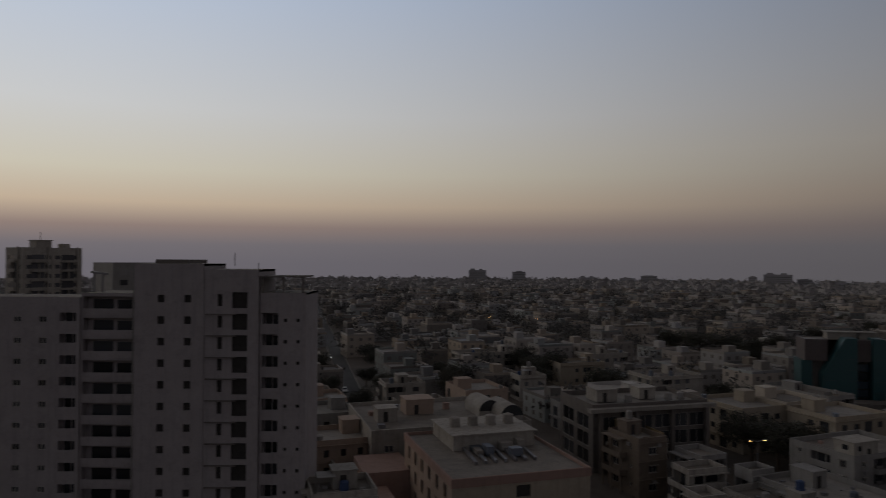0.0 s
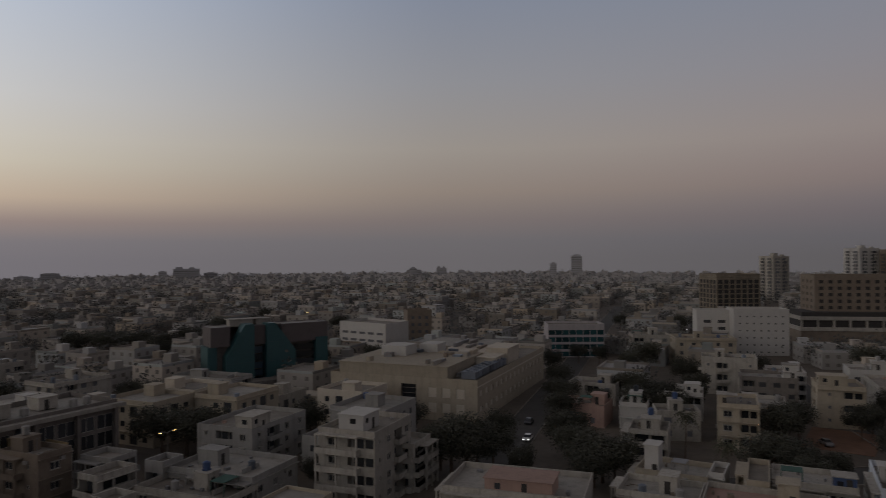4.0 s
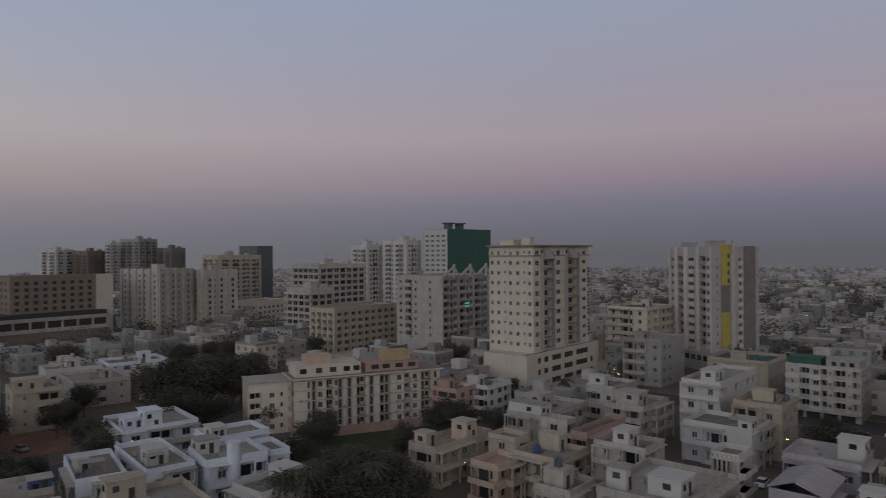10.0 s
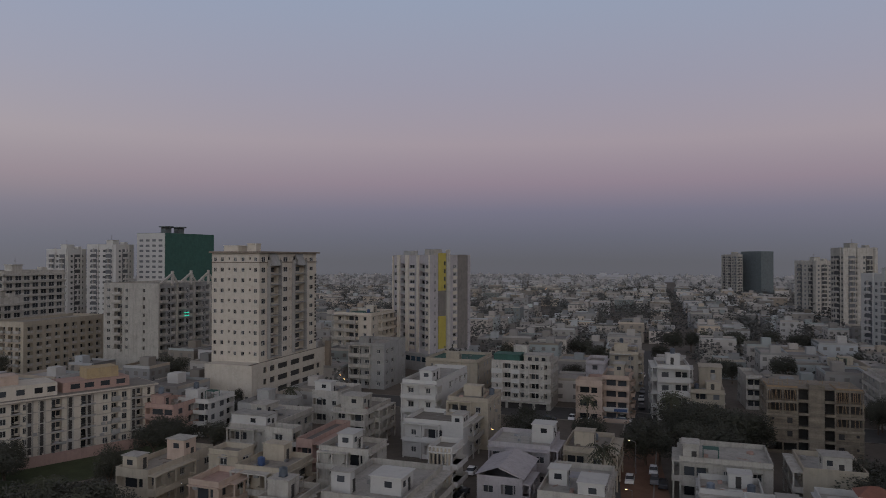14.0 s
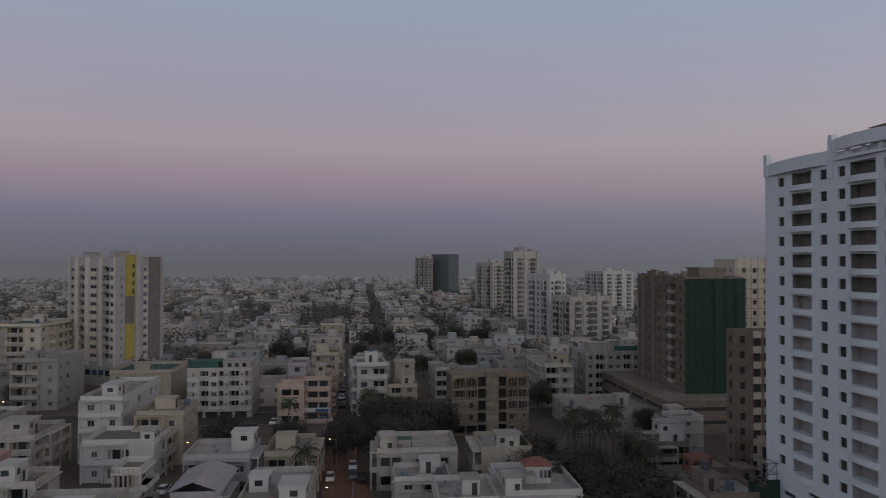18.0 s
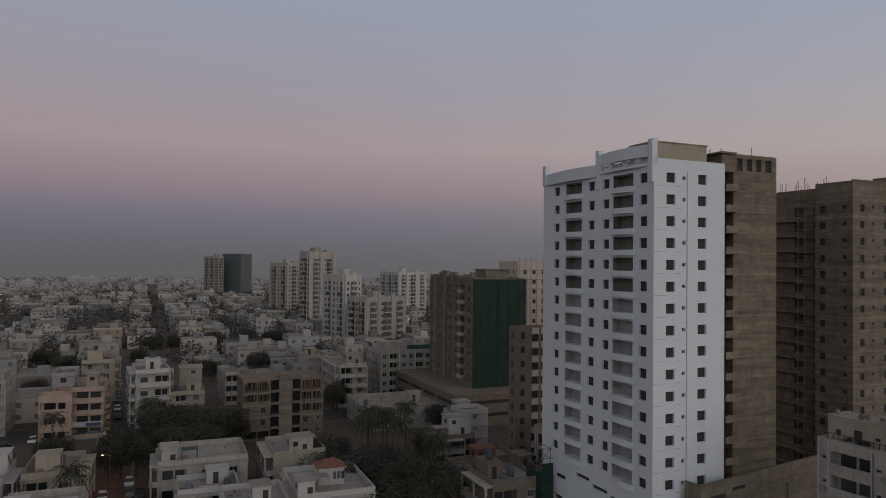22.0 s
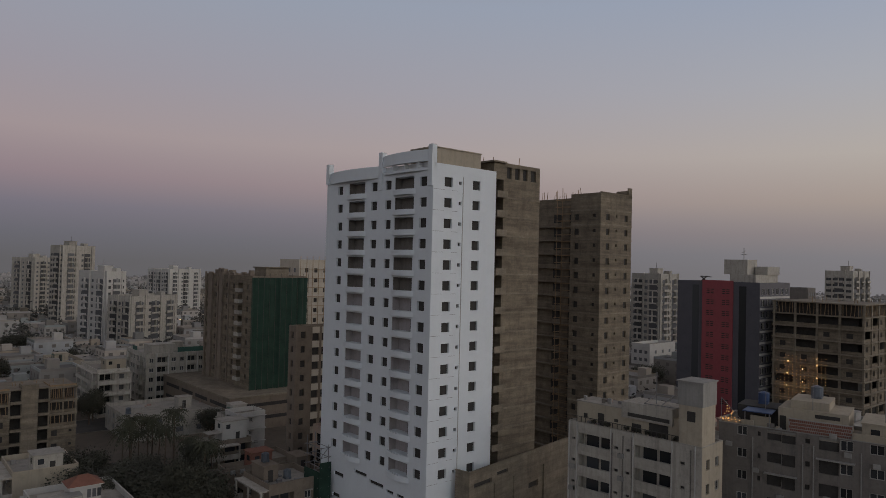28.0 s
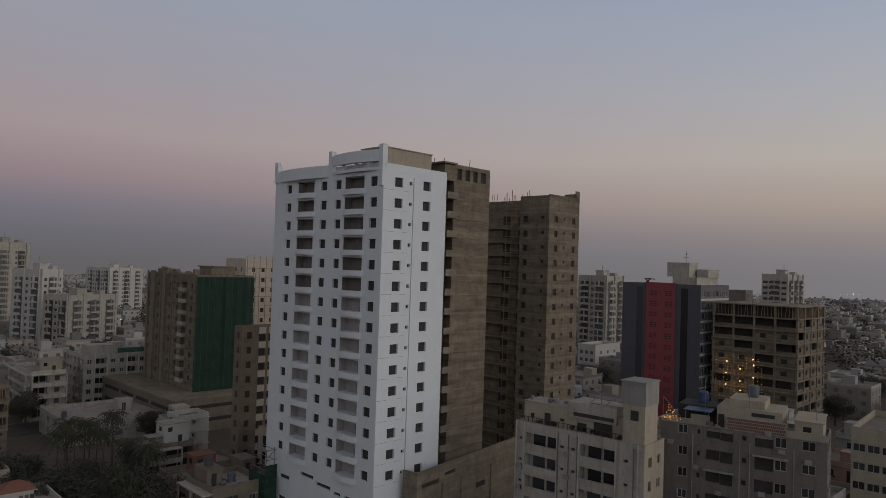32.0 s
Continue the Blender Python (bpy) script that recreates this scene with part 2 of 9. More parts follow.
STREAK = (0.13, 0.12, 0.11)
MAT = {
    "white": material("white_paint", (0.42, 0.41, 0.39), grain=0.08, dirt=0.22, streak=0.22, stain=(0.4, 0.4, 0.41), vary=0.05),
    "tower_white": material("fresh_white_paint", (0.605, 0.65, 0.69), grain=0.05, dirt=0.07, streak=0.10, stain=(0.5, 0.5, 0.5)),
    "cream": material("cream_paint", (0.335, 0.295, 0.235), grain=0.14, streak=0.35, stain=STREAK, vary=0.1),
    "beige": material("beige_paint", (0.47, 0.425, 0.36), grain=0.1, streak=0.25, stain=(0.25, 0.21, 0.17), vary=0.05),
    "offwhite": material("weathered_off_white_plaster", (0.345, 0.326, 0.293), grain=0.22, dirt=0.45, streak=0.55, stain=STREAK, vary=0.14),
    "grey": material("grey_plaster", (0.27, 0.265, 0.255), grain=0.16, streak=0.4, stain=(0.1, 0.1, 0.1), vary=0.1),
    "bluewhite": material("bluish_white_paint", (0.5, 0.54, 0.59), grain=0.1, dirt=0.25, streak=0.25, stain=(0.3, 0.31, 0.33), vary=0.06),
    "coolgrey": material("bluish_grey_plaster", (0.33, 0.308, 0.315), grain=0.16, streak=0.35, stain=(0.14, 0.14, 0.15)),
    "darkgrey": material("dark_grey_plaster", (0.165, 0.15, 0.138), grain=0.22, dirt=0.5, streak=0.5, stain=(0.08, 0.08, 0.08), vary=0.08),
    "pink": material("salmon_paint", (0.33, 0.225, 0.19), grain=0.14, streak=0.35, stain=(0.15, 0.11, 0.1), vary=0.1),
    "ochre": material("ochre_paint", (0.34, 0.26, 0.15), grain=0.15, streak=0.35, stain=STREAK, vary=0.1),
    "peach": material("peach_paint", (0.38, 0.295, 0.24), grain=0.12, streak=0.3, stain=(0.2, 0.16, 0.13), vary=0.08),
    "concrete": material("bare_concrete", (0.19, 0.162, 0.126), grain=0.45, scale=0.5, streak=0.4, stain=(0.09, 0.075, 0.055), bump=0.3, course=0.6, dirt=0.4),
    "rawblock": material("concrete_blockwork", (0.16, 0.133, 0.1), grain=0.5, scale=0.6, streak=0.35, stain=(0.07, 0.055, 0.04), bump=0.3, course=0.85, dirt=0.45),
    "brown": material("brown_render", (0.185, 0.152, 0.122), grain=0.25, dirt=0.45, streak=0.4, stain=(0.14, 0.11, 0.09)),
    "roof": material("roof_screed", (0.215, 0.195, 0.17), dirt=0.5, grain=0.35, scale=0.25, vary=0.2, bump=0.2),
    "roofpale": material("pale_roof_screed", (0.29, 0.275, 0.25), dirt=0.5, grain=0.28, scale=0.3, vary=0.15, bump=0.2),
    "tile": material("red_roof_tile", (0.2, 0.09, 0.066), grain=0.25, scale=1.5, bump=0.4),
    "teal": material("teal_cladding", (0.02, 0.075, 0.083), rough=0.45, grain=0.12, spec=0.5),
    "red": material("red_cladding", (0.26, 0.062, 0.072), rough=0.5, grain=0.08, scale=0.2),
    "maroon": material("maroon_cladding", (0.1, 0.085, 0.085), rough=0.5, grain=0.12),
    "navy": material("slate_cladding", (0.085, 0.085, 0.1), rough=0.45, grain=0.12),
    "yellow": material("yellow_paint", (0.36, 0.3, 0.07), grain=0.12, streak=0.3, stain=STREAK),
    "net": material("green_safety_net", (0.017, 0.043, 0.031), rough=0.8, grain=0.5, scale=0.4, streak=0.35, stain=(0.006, 0.04, 0.025)),
    "netteal": material("teal_safety_net", (0.04, 0.095, 0.078), rough=0.8, grain=0.3, scale=0.4, streak=0.3, stain=(0.01, 0.06, 0.05)),
    "greynet": material("grey_safety_net", (0.1, 0.115, 0.12), rough=0.8, grain=0.3, scale=0.4, streak=0.3, stain=(0.05, 0.06, 0.06)),
    "metal": material("weathered_steel", (0.22, 0.22, 0.23), rough=0.5, metal=0.6, grain=0.2),
    "bamboo": material("scaffold_poles", (0.26, 0.18, 0.11), grain=0.3, scale=2),
    "tank": material("plastic_tank", (0.12, 0.14, 0.17), rough=0.5, grain=0.1, vary=0.5),
    "bluetank": material("blue_plastic", (0.045, 0.075, 0.16), rough=0.45),
    "frame": material("window_frame", (0.35, 0.34, 0.32), rough=0.5, vary=0.3),
    "rail": material("dark_railing", (0.06, 0.055, 0.05), rough=0.6),
    "asphalt": material("worn_asphalt", (0.07, 0.067, 0.064), grain=0.4, scale=0.15, bump=0.2),
    "earth": material("dusty_ground", (0.11, 0.093, 0.077), grain=0.5, scale=0.06, bump=0.2),
    "redearth": material("red_dirt_lane", (0.16, 0.09, 0.06), grain=0.4, scale=0.2, bump=0.2),
    "lawn": material("dry_lawn", (0.04, 0.05, 0.02), grain=0.5, scale=0.3, bump=0.3),
    "bark": material("bark", (0.11, 0.08, 0.06), grain=0.3, scale=3, bump=0.4),
    "leaf": material("dusty_leaves", (0.05, 0.05, 0.037), rough=0.7, grain=0.5, scale=0.8, vary=0.3),
    "palmleaf": material("palm_leaves", (0.058, 0.06, 0.04), rough=0.9, grain=0.4, scale=1.0, vary=0.2),
    # distant and horizon tones: haze put into colour, trees closer to the walls
    "farwall": material("distant_plaster", (0.28, 0.277, 0.272), dirt=0, grain=0.3, scale=0.05, island=0.45),
    "farroof": material("distant_roofs", (0.215, 0.213, 0.21), dirt=0.3, grain=0.3, scale=0.05, island=0.45),
    "fartree": material("distant_trees", (0.08, 0.08, 0.075), dirt=0, grain=0.4, scale=0.1, island=0.4),
    "hazewall": material("haze_paled_plaster", (0.31, 0.3, 0.295), dirt=0, grain=0.2, scale=0.02, island=0.15),
    "hazedark": material("haze_paled_dark", (0.21, 0.21, 0.208), dirt=0, grain=0.3, scale=0.05, island=0.3),
    "skyline": material("haze_paled_skyline", (0.33, 0.33, 0.345), dirt=0, grain=0.1, scale=0.02),
    "glass": glass("dark_window_glass"),
    # glass for distant windows: haze put into a lighter colour
    "hazeglass": glass("haze_paled_glass", (0.055, 0.056, 0.06), 0.3),
    # near-black for painted shade in openings, and for dark doors, louvres and signs
    "dark": material("dark_paint_and_shade", (0.045, 0.042, 0.04), grain=0.4, scale=1.0),
    "blueglass": glass("blue_glass", (0.02, 0.035, 0.05), 0.1),
    "tealglass": glass("teal_glass", (0.012, 0.04, 0.044), 0.15),
    "carwhite": material("white_car_paint", (0.7, 0.7, 0.7), rough=0.25, grain=0.03, spec=0.5),
    "cargrey": material("grey_car_paint", (0.18, 0.18, 0.19), rough=0.25, grain=0.03, spec=0.5),
    "cardark": material("dark_car_paint", (0.03, 0.03, 0.035), rough=0.25, grain=0.03, spec=0.5),
    "tyre": material("tyre_rubber", (0.02, 0.02, 0.02)),
    "lampwarm": glowing("warm_lamp", (1.0, 0.58, 0.2), 7.0),
    "bulb": glowing("festive_bulbs", (1.0, 0.5, 0.16), 0.9),
    "lampwhite": glowing("white_lamp", (0.9, 0.95, 1.0), 5.0),
    "lampred": glowing("red_tail_lamp", (1.0, 0.06, 0.04), 6.0),
    "neon": glowing("green_neon", (0.05, 0.8, 0.55), 0.6),
}

# ---- building kit ----
class Geo:
    """Collects quads and boxes for one mesh."""

    def __init__(self):
        self.v, self.f = [], []

    def quad(self, a, b, c, d):
        n = len(self.v)
        self.v += [a, b, c, d]
        self.f.append((n, n + 1, n + 2, n + 3))
        return self

    def box(self, x0, y0, z0, x1, y1, z1):
        n = len(self.v)
        self.v += [(x0, y0, z0), (x1, y0, z0), (x1, y1, z0), (x0, y1, z0), (x0, y0, z1), (x1, y0, z1), (x1, y1, z1), (x0, y1, z1)]
        self.f += [tuple(n + i for i in q) for q in ((0, 3, 2, 1), (4, 5, 6, 7), (0, 1, 5, 4), (1, 2, 6, 5), (2, 3, 7, 6), (3, 0, 4, 7))]
        return self

    def prism(self, ring, z0, z1, taper=1.0):
        """A closed outline (x, y) raised from z0 to z1."""
        n, k = len(self.v), len(ring)
        cx, cy = sum(p[0] for p in ring) / k, sum(p[1] for p in ring) / k
        self.v += [(x, y, z0) for x, y in ring] + [(cx + (x - cx) * taper, cy + (y - cy) * taper, z1) for x, y in ring]
        self.f += [(n + i, n + (i + 1) % k, n + k + (i + 1) % k, n + k + i) for i in range(k)]
        self.f += [tuple(n + k + i for i in range(k)), tuple(n + k - 1 - i for i in range(k))]
        return self

    def tube(self, x, y, z0, z1, r, sides=12, taper=1.0):
        return self.prism([(x + r * math.cos(2 * math.pi * i / sides), y + r * math.sin(2 * math.pi * i / sides)) for i in range(sides)], z0, z1, taper)

    def bar(self, p, q, r):
        """A thin square bar from p to q."""
        p, q = Vector(p), Vector(q)
        d = (q - p).normalized()
        a = d.cross(Vector((0, 0, 1)) if abs(d.z) < 0.9 else Vector((1, 0, 0))).normalized() * r
        b = d.cross(a).normalized() * r
        n = len(self.v)
        self.v += [tuple(e + s * a + t * b) for e in (p, q) for s, t in ((-1, -1), (1, -1), (1, 1), (-1, 1))]
        self.f += [tuple(n + i for i in f) for f in ((0, 1, 5, 4), (1, 2, 6, 5), (2, 3, 7, 6), (3, 0, 4, 7), (3, 2, 1, 0), (4, 5, 6, 7))]
        return self

    def mesh(self, name, mat):
        v, f = self.v, self.f
        if len(v) < 6000:          # weld shared corners
            seen, idx, v = {}, [], []
            for p in self.v:
                k = (round(p[0], 3), round(p[1], 3), round(p[2], 3))
                if k not in seen:
                    seen[k] = len(v)
                    v.append(p)
                idx.append(seen[k])
            f = [tuple(idx[i] for i in q) for q in self.f]
            if any(len(set(q)) < len(q) for q in f):
                v, f = self.v, self.f
        me = bpy.data.meshes.new(name)
        me.from_pydata(v, [], f)
        me.materials.append(MAT[mat])
        return me


def part(name, geo, mat, parent, label="", at=None):
    """One mesh under a thing or a part."""
    ob = new(name, geo if isinstance(geo, bpy.types.Mesh) else geo.mesh(name, mat))
    ob.parent = parent
    if at is not None:
        ob.matrix_local = at
    if label:
        ob["label"] = label
    return ob


def thing(name, label, category, m, group="", kind=""):
    ob = new(name)
    ob.empty_display_size = 0.5
    ob.matrix_world = m
    return tagged(ob, label, category, group, kind)


def structure(name, geo, mat, label, category="", kind="structure"):
    return tagged(new(name, geo.mesh(name, mat)), label, category or name.split("_")[0], "", kind)


CACHE = {}
TAKEN = []              # plans already built on: corner, turn, width, length


def window_mesh(w, h, kind):
    """A window for an opening w by h: origin at its lower left on the outer face, y inwards."""
    key = (round(w, 2), round(h, 2), kind)
    if key in CACHE:
        return CACHE[key]
    g = Geo()
    if kind == "o":                                  # unglazed opening: a dark panel stands for the unlit room
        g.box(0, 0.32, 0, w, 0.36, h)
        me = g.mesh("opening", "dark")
    elif kind == "t":
        g.box(0, 0.14, 0, w, 0.17, h)
        me = g.mesh("window", "tealglass")
    elif kind == "p":                                # plain pane for windows far off, paled as haze would
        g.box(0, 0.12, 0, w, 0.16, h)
        me = g.mesh("window", "hazeglass")
    else:                                            # frame with a middle bar, two panes set back in it
        t = min(0.09, w * 0.1)
        xs, zs = [0, t, w / 2 - t / 2, w / 2 + t / 2, w - t, w], [0, t, h - t, h]
        seen, idx = {}, []

        def vert(x, y, z):
            k = (round(x, 4), round(y, 4), round(z, 4))
            if k not in seen:
                seen[k] = len(g.v)
                g.v.append((x, y, z))
            return seen[k]

        for i in range(5):
            for j in range(3):
                x0, x1, z0, z1 = xs[i], xs[i + 1], zs[j], zs[j + 1]
                pane = i in (1, 3) and j == 1
                d = 0.18 if pane else 0.10
                g.f.append((vert(x0, d, z0), vert(x1, d, z0), vert(x1, d, z1), vert(x0, d, z1)))
                idx.append(0 if pane else 1)
                if pane:
                    ring = [(x0, z0), (x1, z0), (x1, z1), (x0, z1)]
                    for (ax, az), (bx, bz) in zip(ring, ring[1:] + ring[:1]):
                        g.f.append((vert(ax, 0.10, az), vert(bx, 0.10, bz), vert(bx, 0.18, bz), vert(ax, 0.18, az)))
                        idx.append(1)
        me = g.mesh("window", "glass")
        me.materials.append(MAT["frame"])
        if kind == "s":                              # concrete sunshade above, sill below
            n = len(g.v)
            g.box(-0.18, -0.5, h + 0.08, w + 0.18, -0.003, h + 0.17).box(-0.1, -0.14, -0.09, w + 0.1, -0.003, -0.004)
            bpy.data.meshes.remove(me)
            me = g.mesh("window", "glass")
            me.materials.append(MAT["frame"])
            me.materials.append(MAT["roofpale"])
            idx += [2] * 12
        me.polygons.foreach_set("material_index", idx)
    CACHE[key] = me
    return me


def join_meshes(name, items):
    """One mesh from (mesh, offset) pairs that share materials in the same order."""
    v, f, mi = [], [], []
    for me, (dx, dy, dz) in items:
        n = len(v)
        v += [(p.co.x + dx, p.co.y + dy, p.co.z + dz) for p in me.vertices]
        for p in me.polygons:
            f.append(tuple(n + i for i in p.vertices))
            mi.append(p.material_index)
    out = bpy.data.meshes.new(name)
    out.from_pydata(v, [], f)
    for m in items[0][0].materials:
        out.materials.append(m)
    out.polygons.foreach_set("material_index", mi)
    return out


def wall_with_openings(W, z0, z1, ops, depth=0.2):
    """A wall in the plane y = 0 with openings (u0, u1, v0, v1, depth), facing -y, with their reveals."""
    g = Geo()
    ops = [o for o in ops if o[1] > o[0] and o[3] > o[2]]
    zs = sorted({z0, z1, *(o[2] for o in ops), *(o[3] for o in ops)})
    zs = [z for z in zs if z0 <= z <= z1]
    for za, zb in zip(zs, zs[1:]):
        mid = (za + zb) / 2
        row = sorted((o[0], o[1]) for o in ops if o[2] < mid < o[3])
        x = 0.0
        for a, b in row + [(W, W)]:
            if a > x + 1e-4:
                g.quad((x, 0, za), (a, 0, za), (a, 0, zb), (x, 0, zb))
            x = max(x, b)
    for u0, u1, v0, v1, *dd in ops:
        d = dd[0] if dd else depth
        g.quad((u0, 0, v0), (u0, d, v0), (u0, d, v1), (u0, 0, v1))
        g.quad((u1, d, v0), (u1, 0, v0), (u1, 0, v1), (u1, d, v1))
        g.quad((u0, 0, v0), (u1, 0, v0), (u1, d, v0), (u0, d, v0))
        g.quad((u0, d, v1), (u1, d, v1), (u1, 0, v1), (u0, 0, v1))
        if d > 0.5:
            g.quad((u0, d, v0), (u1, d, v0), (u1, d, v1), (u0, d, v1))
    return g


def face_poses(W, L):
    """Poses of the four walls of a W x L plan: u to the right seen from outside, y inwards."""
    return [pose(0, 0, 0), pose(0, L, 0, 0, 0, -90), pose(W, L, 0, 0, 0, 180), pose(W, 0, 0, 0, 0, 90)]


def even(W, n, w, v0=0.9, v1=2.2, kind="w", lead=None):
    """n openings of width w spread evenly over a wall W long."""
    gap = (W - n * w) / (n + 1)
    lead = gap if lead is None else lead
    step = (W - 2 * lead - w) / max(1, n - 1)
    return [(lead + i * step, lead + i * step + w, v0, v1, kind) for i in range(n)]


def facade(root, m, W, z0, z1, floors, fh, zf, pattern, wall, each, wall_name="wall", slab_mat=None, rail=None):
    """One wall of a building: pattern holds one storey's openings (u0, u1, v0, v1, kind).
    kinds: w window, o unglazed opening, t tinted glass, b balcony in a recess, B balcony that stands out."""
    ops = []
    for i in range(floors):
        z = zf + i * fh
        for u0, u1, v0, v1, kind in pattern:
            if z + v1 < z1 - 0.05:
                ops.append((u0, u1, z + v0, z + v1, 1.3 if kind in "bBd" else (0.32 if kind == "o" else 0.2)))
    part(wall_name, wall_with_openings(W, z0, z1, ops), wall, root, at=m)
    plain = [o for o in pattern if o[4] in "wots"]
    if plain and not each:       # too small to tell apart: one joined part
        items = []
        for i in range(floors):
            z = zf + i * fh
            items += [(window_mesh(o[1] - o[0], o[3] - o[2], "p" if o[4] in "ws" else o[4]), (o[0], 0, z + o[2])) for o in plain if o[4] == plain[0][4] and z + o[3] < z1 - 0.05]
        if items:
            part("windows", join_meshes("windows", items), None, root, at=m)["kind"] = "stuff"
    for i in range(floors):
        z = zf + i * fh
        if z + max([o[3] for o in pattern], default=0) > z1 - 0.05:
            continue
        for u0, u1, v0, v1, kind in pattern:
            w, h = u1 - u0, v1 - v0
            if kind in "wots" and each:
                part("window", window_mesh(w, h, kind), None, root, at=m @ pose(u0, 0, z + v0))
            elif kind in "bBd":
                key = ("bal", round(w, 2), round(h, 2), kind, slab_mat or wall, rail)
                if key not in CACHE:
                    g = Geo()
                    out = 0.05 if kind == "b" else 1.0
                    e = 0.0 if kind == "b" else 0.15
                    g.box(-e, -out, -0.15, w + e, 1.25, 0.0)
                    if kind == "d":              # open slab with a thin railing
                        g.box(-e, -out, 0.0, w + e, -out + 0.08, 0.22)
                        g.box(-e, -out, 0.72, w + e, -out + 0.05, 0.78)
                    else:
                        g.box(-e, -out, 0.0, w + e, -out + 0.12, 0.85)
                    if kind == "B":
                        g.box(-e, -out + 0.12, 0.0, -e + 0.12, 0.0, 0.85)
                        g.box(w + e - 0.12, -out + 0.12, 0.0, w + e, 0.0, 0.85)
                    d = Geo().box(w * 0.12, 1.22, 0.02, w * 0.5, 1.29, min(h, 2.15)).box(w * 0.58, 1.22, 0.6, w * 0.92, 1.29, min(h, 2.05))
                    k = len(g.f)
                    n = len(g.v)
                    g.v += d.v
                    g.f += [tuple(n + i for i in f) for f in d.f]
                    me = g.mesh("balcony", slab_mat or wall)
                    me.materials.append(MAT["glass"])
                    me.polygons.foreach_set("material_index", [1 if i >= k else 0 for i in range(len(g.f))])
                    CACHE[key] = me
                part("balcony", CACHE[key], None, root, at=m @ pose(u0, 0, z + v0))


def parapet_ring(W, L, z, z1, t, lip=0.02):
    """Parapet coping and inner face round a flat roof, one closed ring."""
    g = Geo()
    rings = [[(a, a2, zz), (W - a, a2, zz), (W - a, L - a2, zz), (a, L - a2, zz)] for a, a2, zz in ((0.003, 0.003, z1 - 0.06), (-lip, -lip, z1 - 0.06), (-lip, -lip, z1 + 0.06), (t, t, z1 + 0.06), (t, t, z))]
    for p, q in zip(rings, rings[1:]):
        for i in range(4):
            g.quad(p[i], p[(i + 1) % 4], q[(i + 1) % 4], q[i])
    return g


def roof_top(root, W, L, z1, par, roof="roof", cap="offwhite"):
    """Roof slab sunk behind a parapet."""
    t = 0.2
    z = z1 - par
    part("roof", Geo().box(t + 0.003, t + 0.003, z - 0.2, W - t - 0.003, L - t - 0.003, z), roof, root)
    g = parapet_ring(W, L, z, z1, t)
    part("parapet", g, cap, root)


def rear_walls(root, W, L, z1, wall):
    """The two plain walls turned away."""
    return part("rear_wall", Geo().quad((W, L, 0), (0, L, 0), (0, L, z1), (W, L, z1)).quad((W, 0, 0), (W, L, 0), (W, L, z1), (W, 0, z1)), wall, root)


def building(name, label, category, cx, cy, yaw, W, L, z1, right=(), left=(), wall="offwhite", wall2=None, fh=3.05, zf=0.0, floors=None,
             base=0.0, dress=None, par=1.0, each=False, roof="roof", group="", rail=None, slab=None, cap=None):
    """A block with its near corner at (cx, cy): wall W runs along yaw, wall L square to it. right/left: storey patterns."""
    root = thing(name, label, category, pose(cx, cy, base, 0, 0, yaw), group)
    TAKEN.append((cx, cy, yaw, W, L))
    poses = face_poses(W, L)
    n = floors if floors is not None else int((z1 - par - zf) / fh)
    facade(root, poses[0], W, 0, z1, n, fh, zf, right, wall, each, slab_mat=slab, rail=rail)
    facade(root, poses[1], L, 0, z1, n, fh, zf, left, wall2 or wall, each, slab_mat=slab, rail=rail)
    rear_walls(root, W, L, z1, wall)
    roof_top(root, W, L, z1, par, roof, cap or wall)
    if dress:
        r = random.Random(int(W * 7 + L * 3 + z1))
        for k, size in ((0, W), (1, L)):
            cols = max(1, int(size / 7.5))
            for c in range(cols):
                u = (c + 0.5) * size / cols
                bw = min(2.6, size / cols * 0.36)
                if dress == "bands":
                    break
                g = Geo()
                for i in range(n):
                    z = zf + i * fh
                    g.box(u - bw, -1.2, z - 0.12, u + bw, -0.003, z).box(u - bw, -1.2, z, u + bw, -1.1, z + (0.95 if c % 2 == 0 else 0.6))
                    if i % 3 != 2:
                        g.box(u - 0.1, -1.1, z, u + 0.1, -0.003, z + fh - 0.12)
                part("balcony_stack", g, slab or wall, root, at=poses[k])["kind"] = "stuff"
                # flat haze-paled glass sheet stands for the shaded recess behind the balconies
                part("recess", Geo().box(u - bw * 0.8, -0.04, zf + 0.3, u + bw * 0.8, -0.003, zf + n * fh - 0.6), "hazeglass", root, at=poses[k])
                strip = Geo().box(u + bw + 0.25, -0.5, 0, u + bw + 0.75, -0.003, z1 + 0.3)
                part("pier", strip, wall, root, at=poses[k])
            if dress == "bands":
                for i in range(1, n + 1):
                    part("band", Geo().box(-0.9, -0.9, zf + i * fh - 0.9, size + (0.9 if k else 0.0), -0.003, zf + i * fh), wall, root, at=poses[k])
        z = z1 - par
        part("roof_room", Geo().box(W * 0.3, L * 0.3, z, W * 0.3 + 5, L * 0.3 + 4.5, z1 + 2.4).box(W * 0.3 - 0.3, L * 0.3 - 0.3, z1 + 2.4, W * 0.3 + 5.3, L * 0.3 + 4.8, z1 + 2.65), wall, root)
        part("roof_room", Geo().box(W * 0.7, L * 0.15, z, W * 0.7 + 2.6, L * 0.15 + 3, z1 + 1.5), wall, root)
        part("aerial", Geo().bar((W * 0.4, L * 0.4, z1 + 2.6), (W * 0.4, L * 0.4, z1 + 5.4), 0.08), "metal", root)
    return root


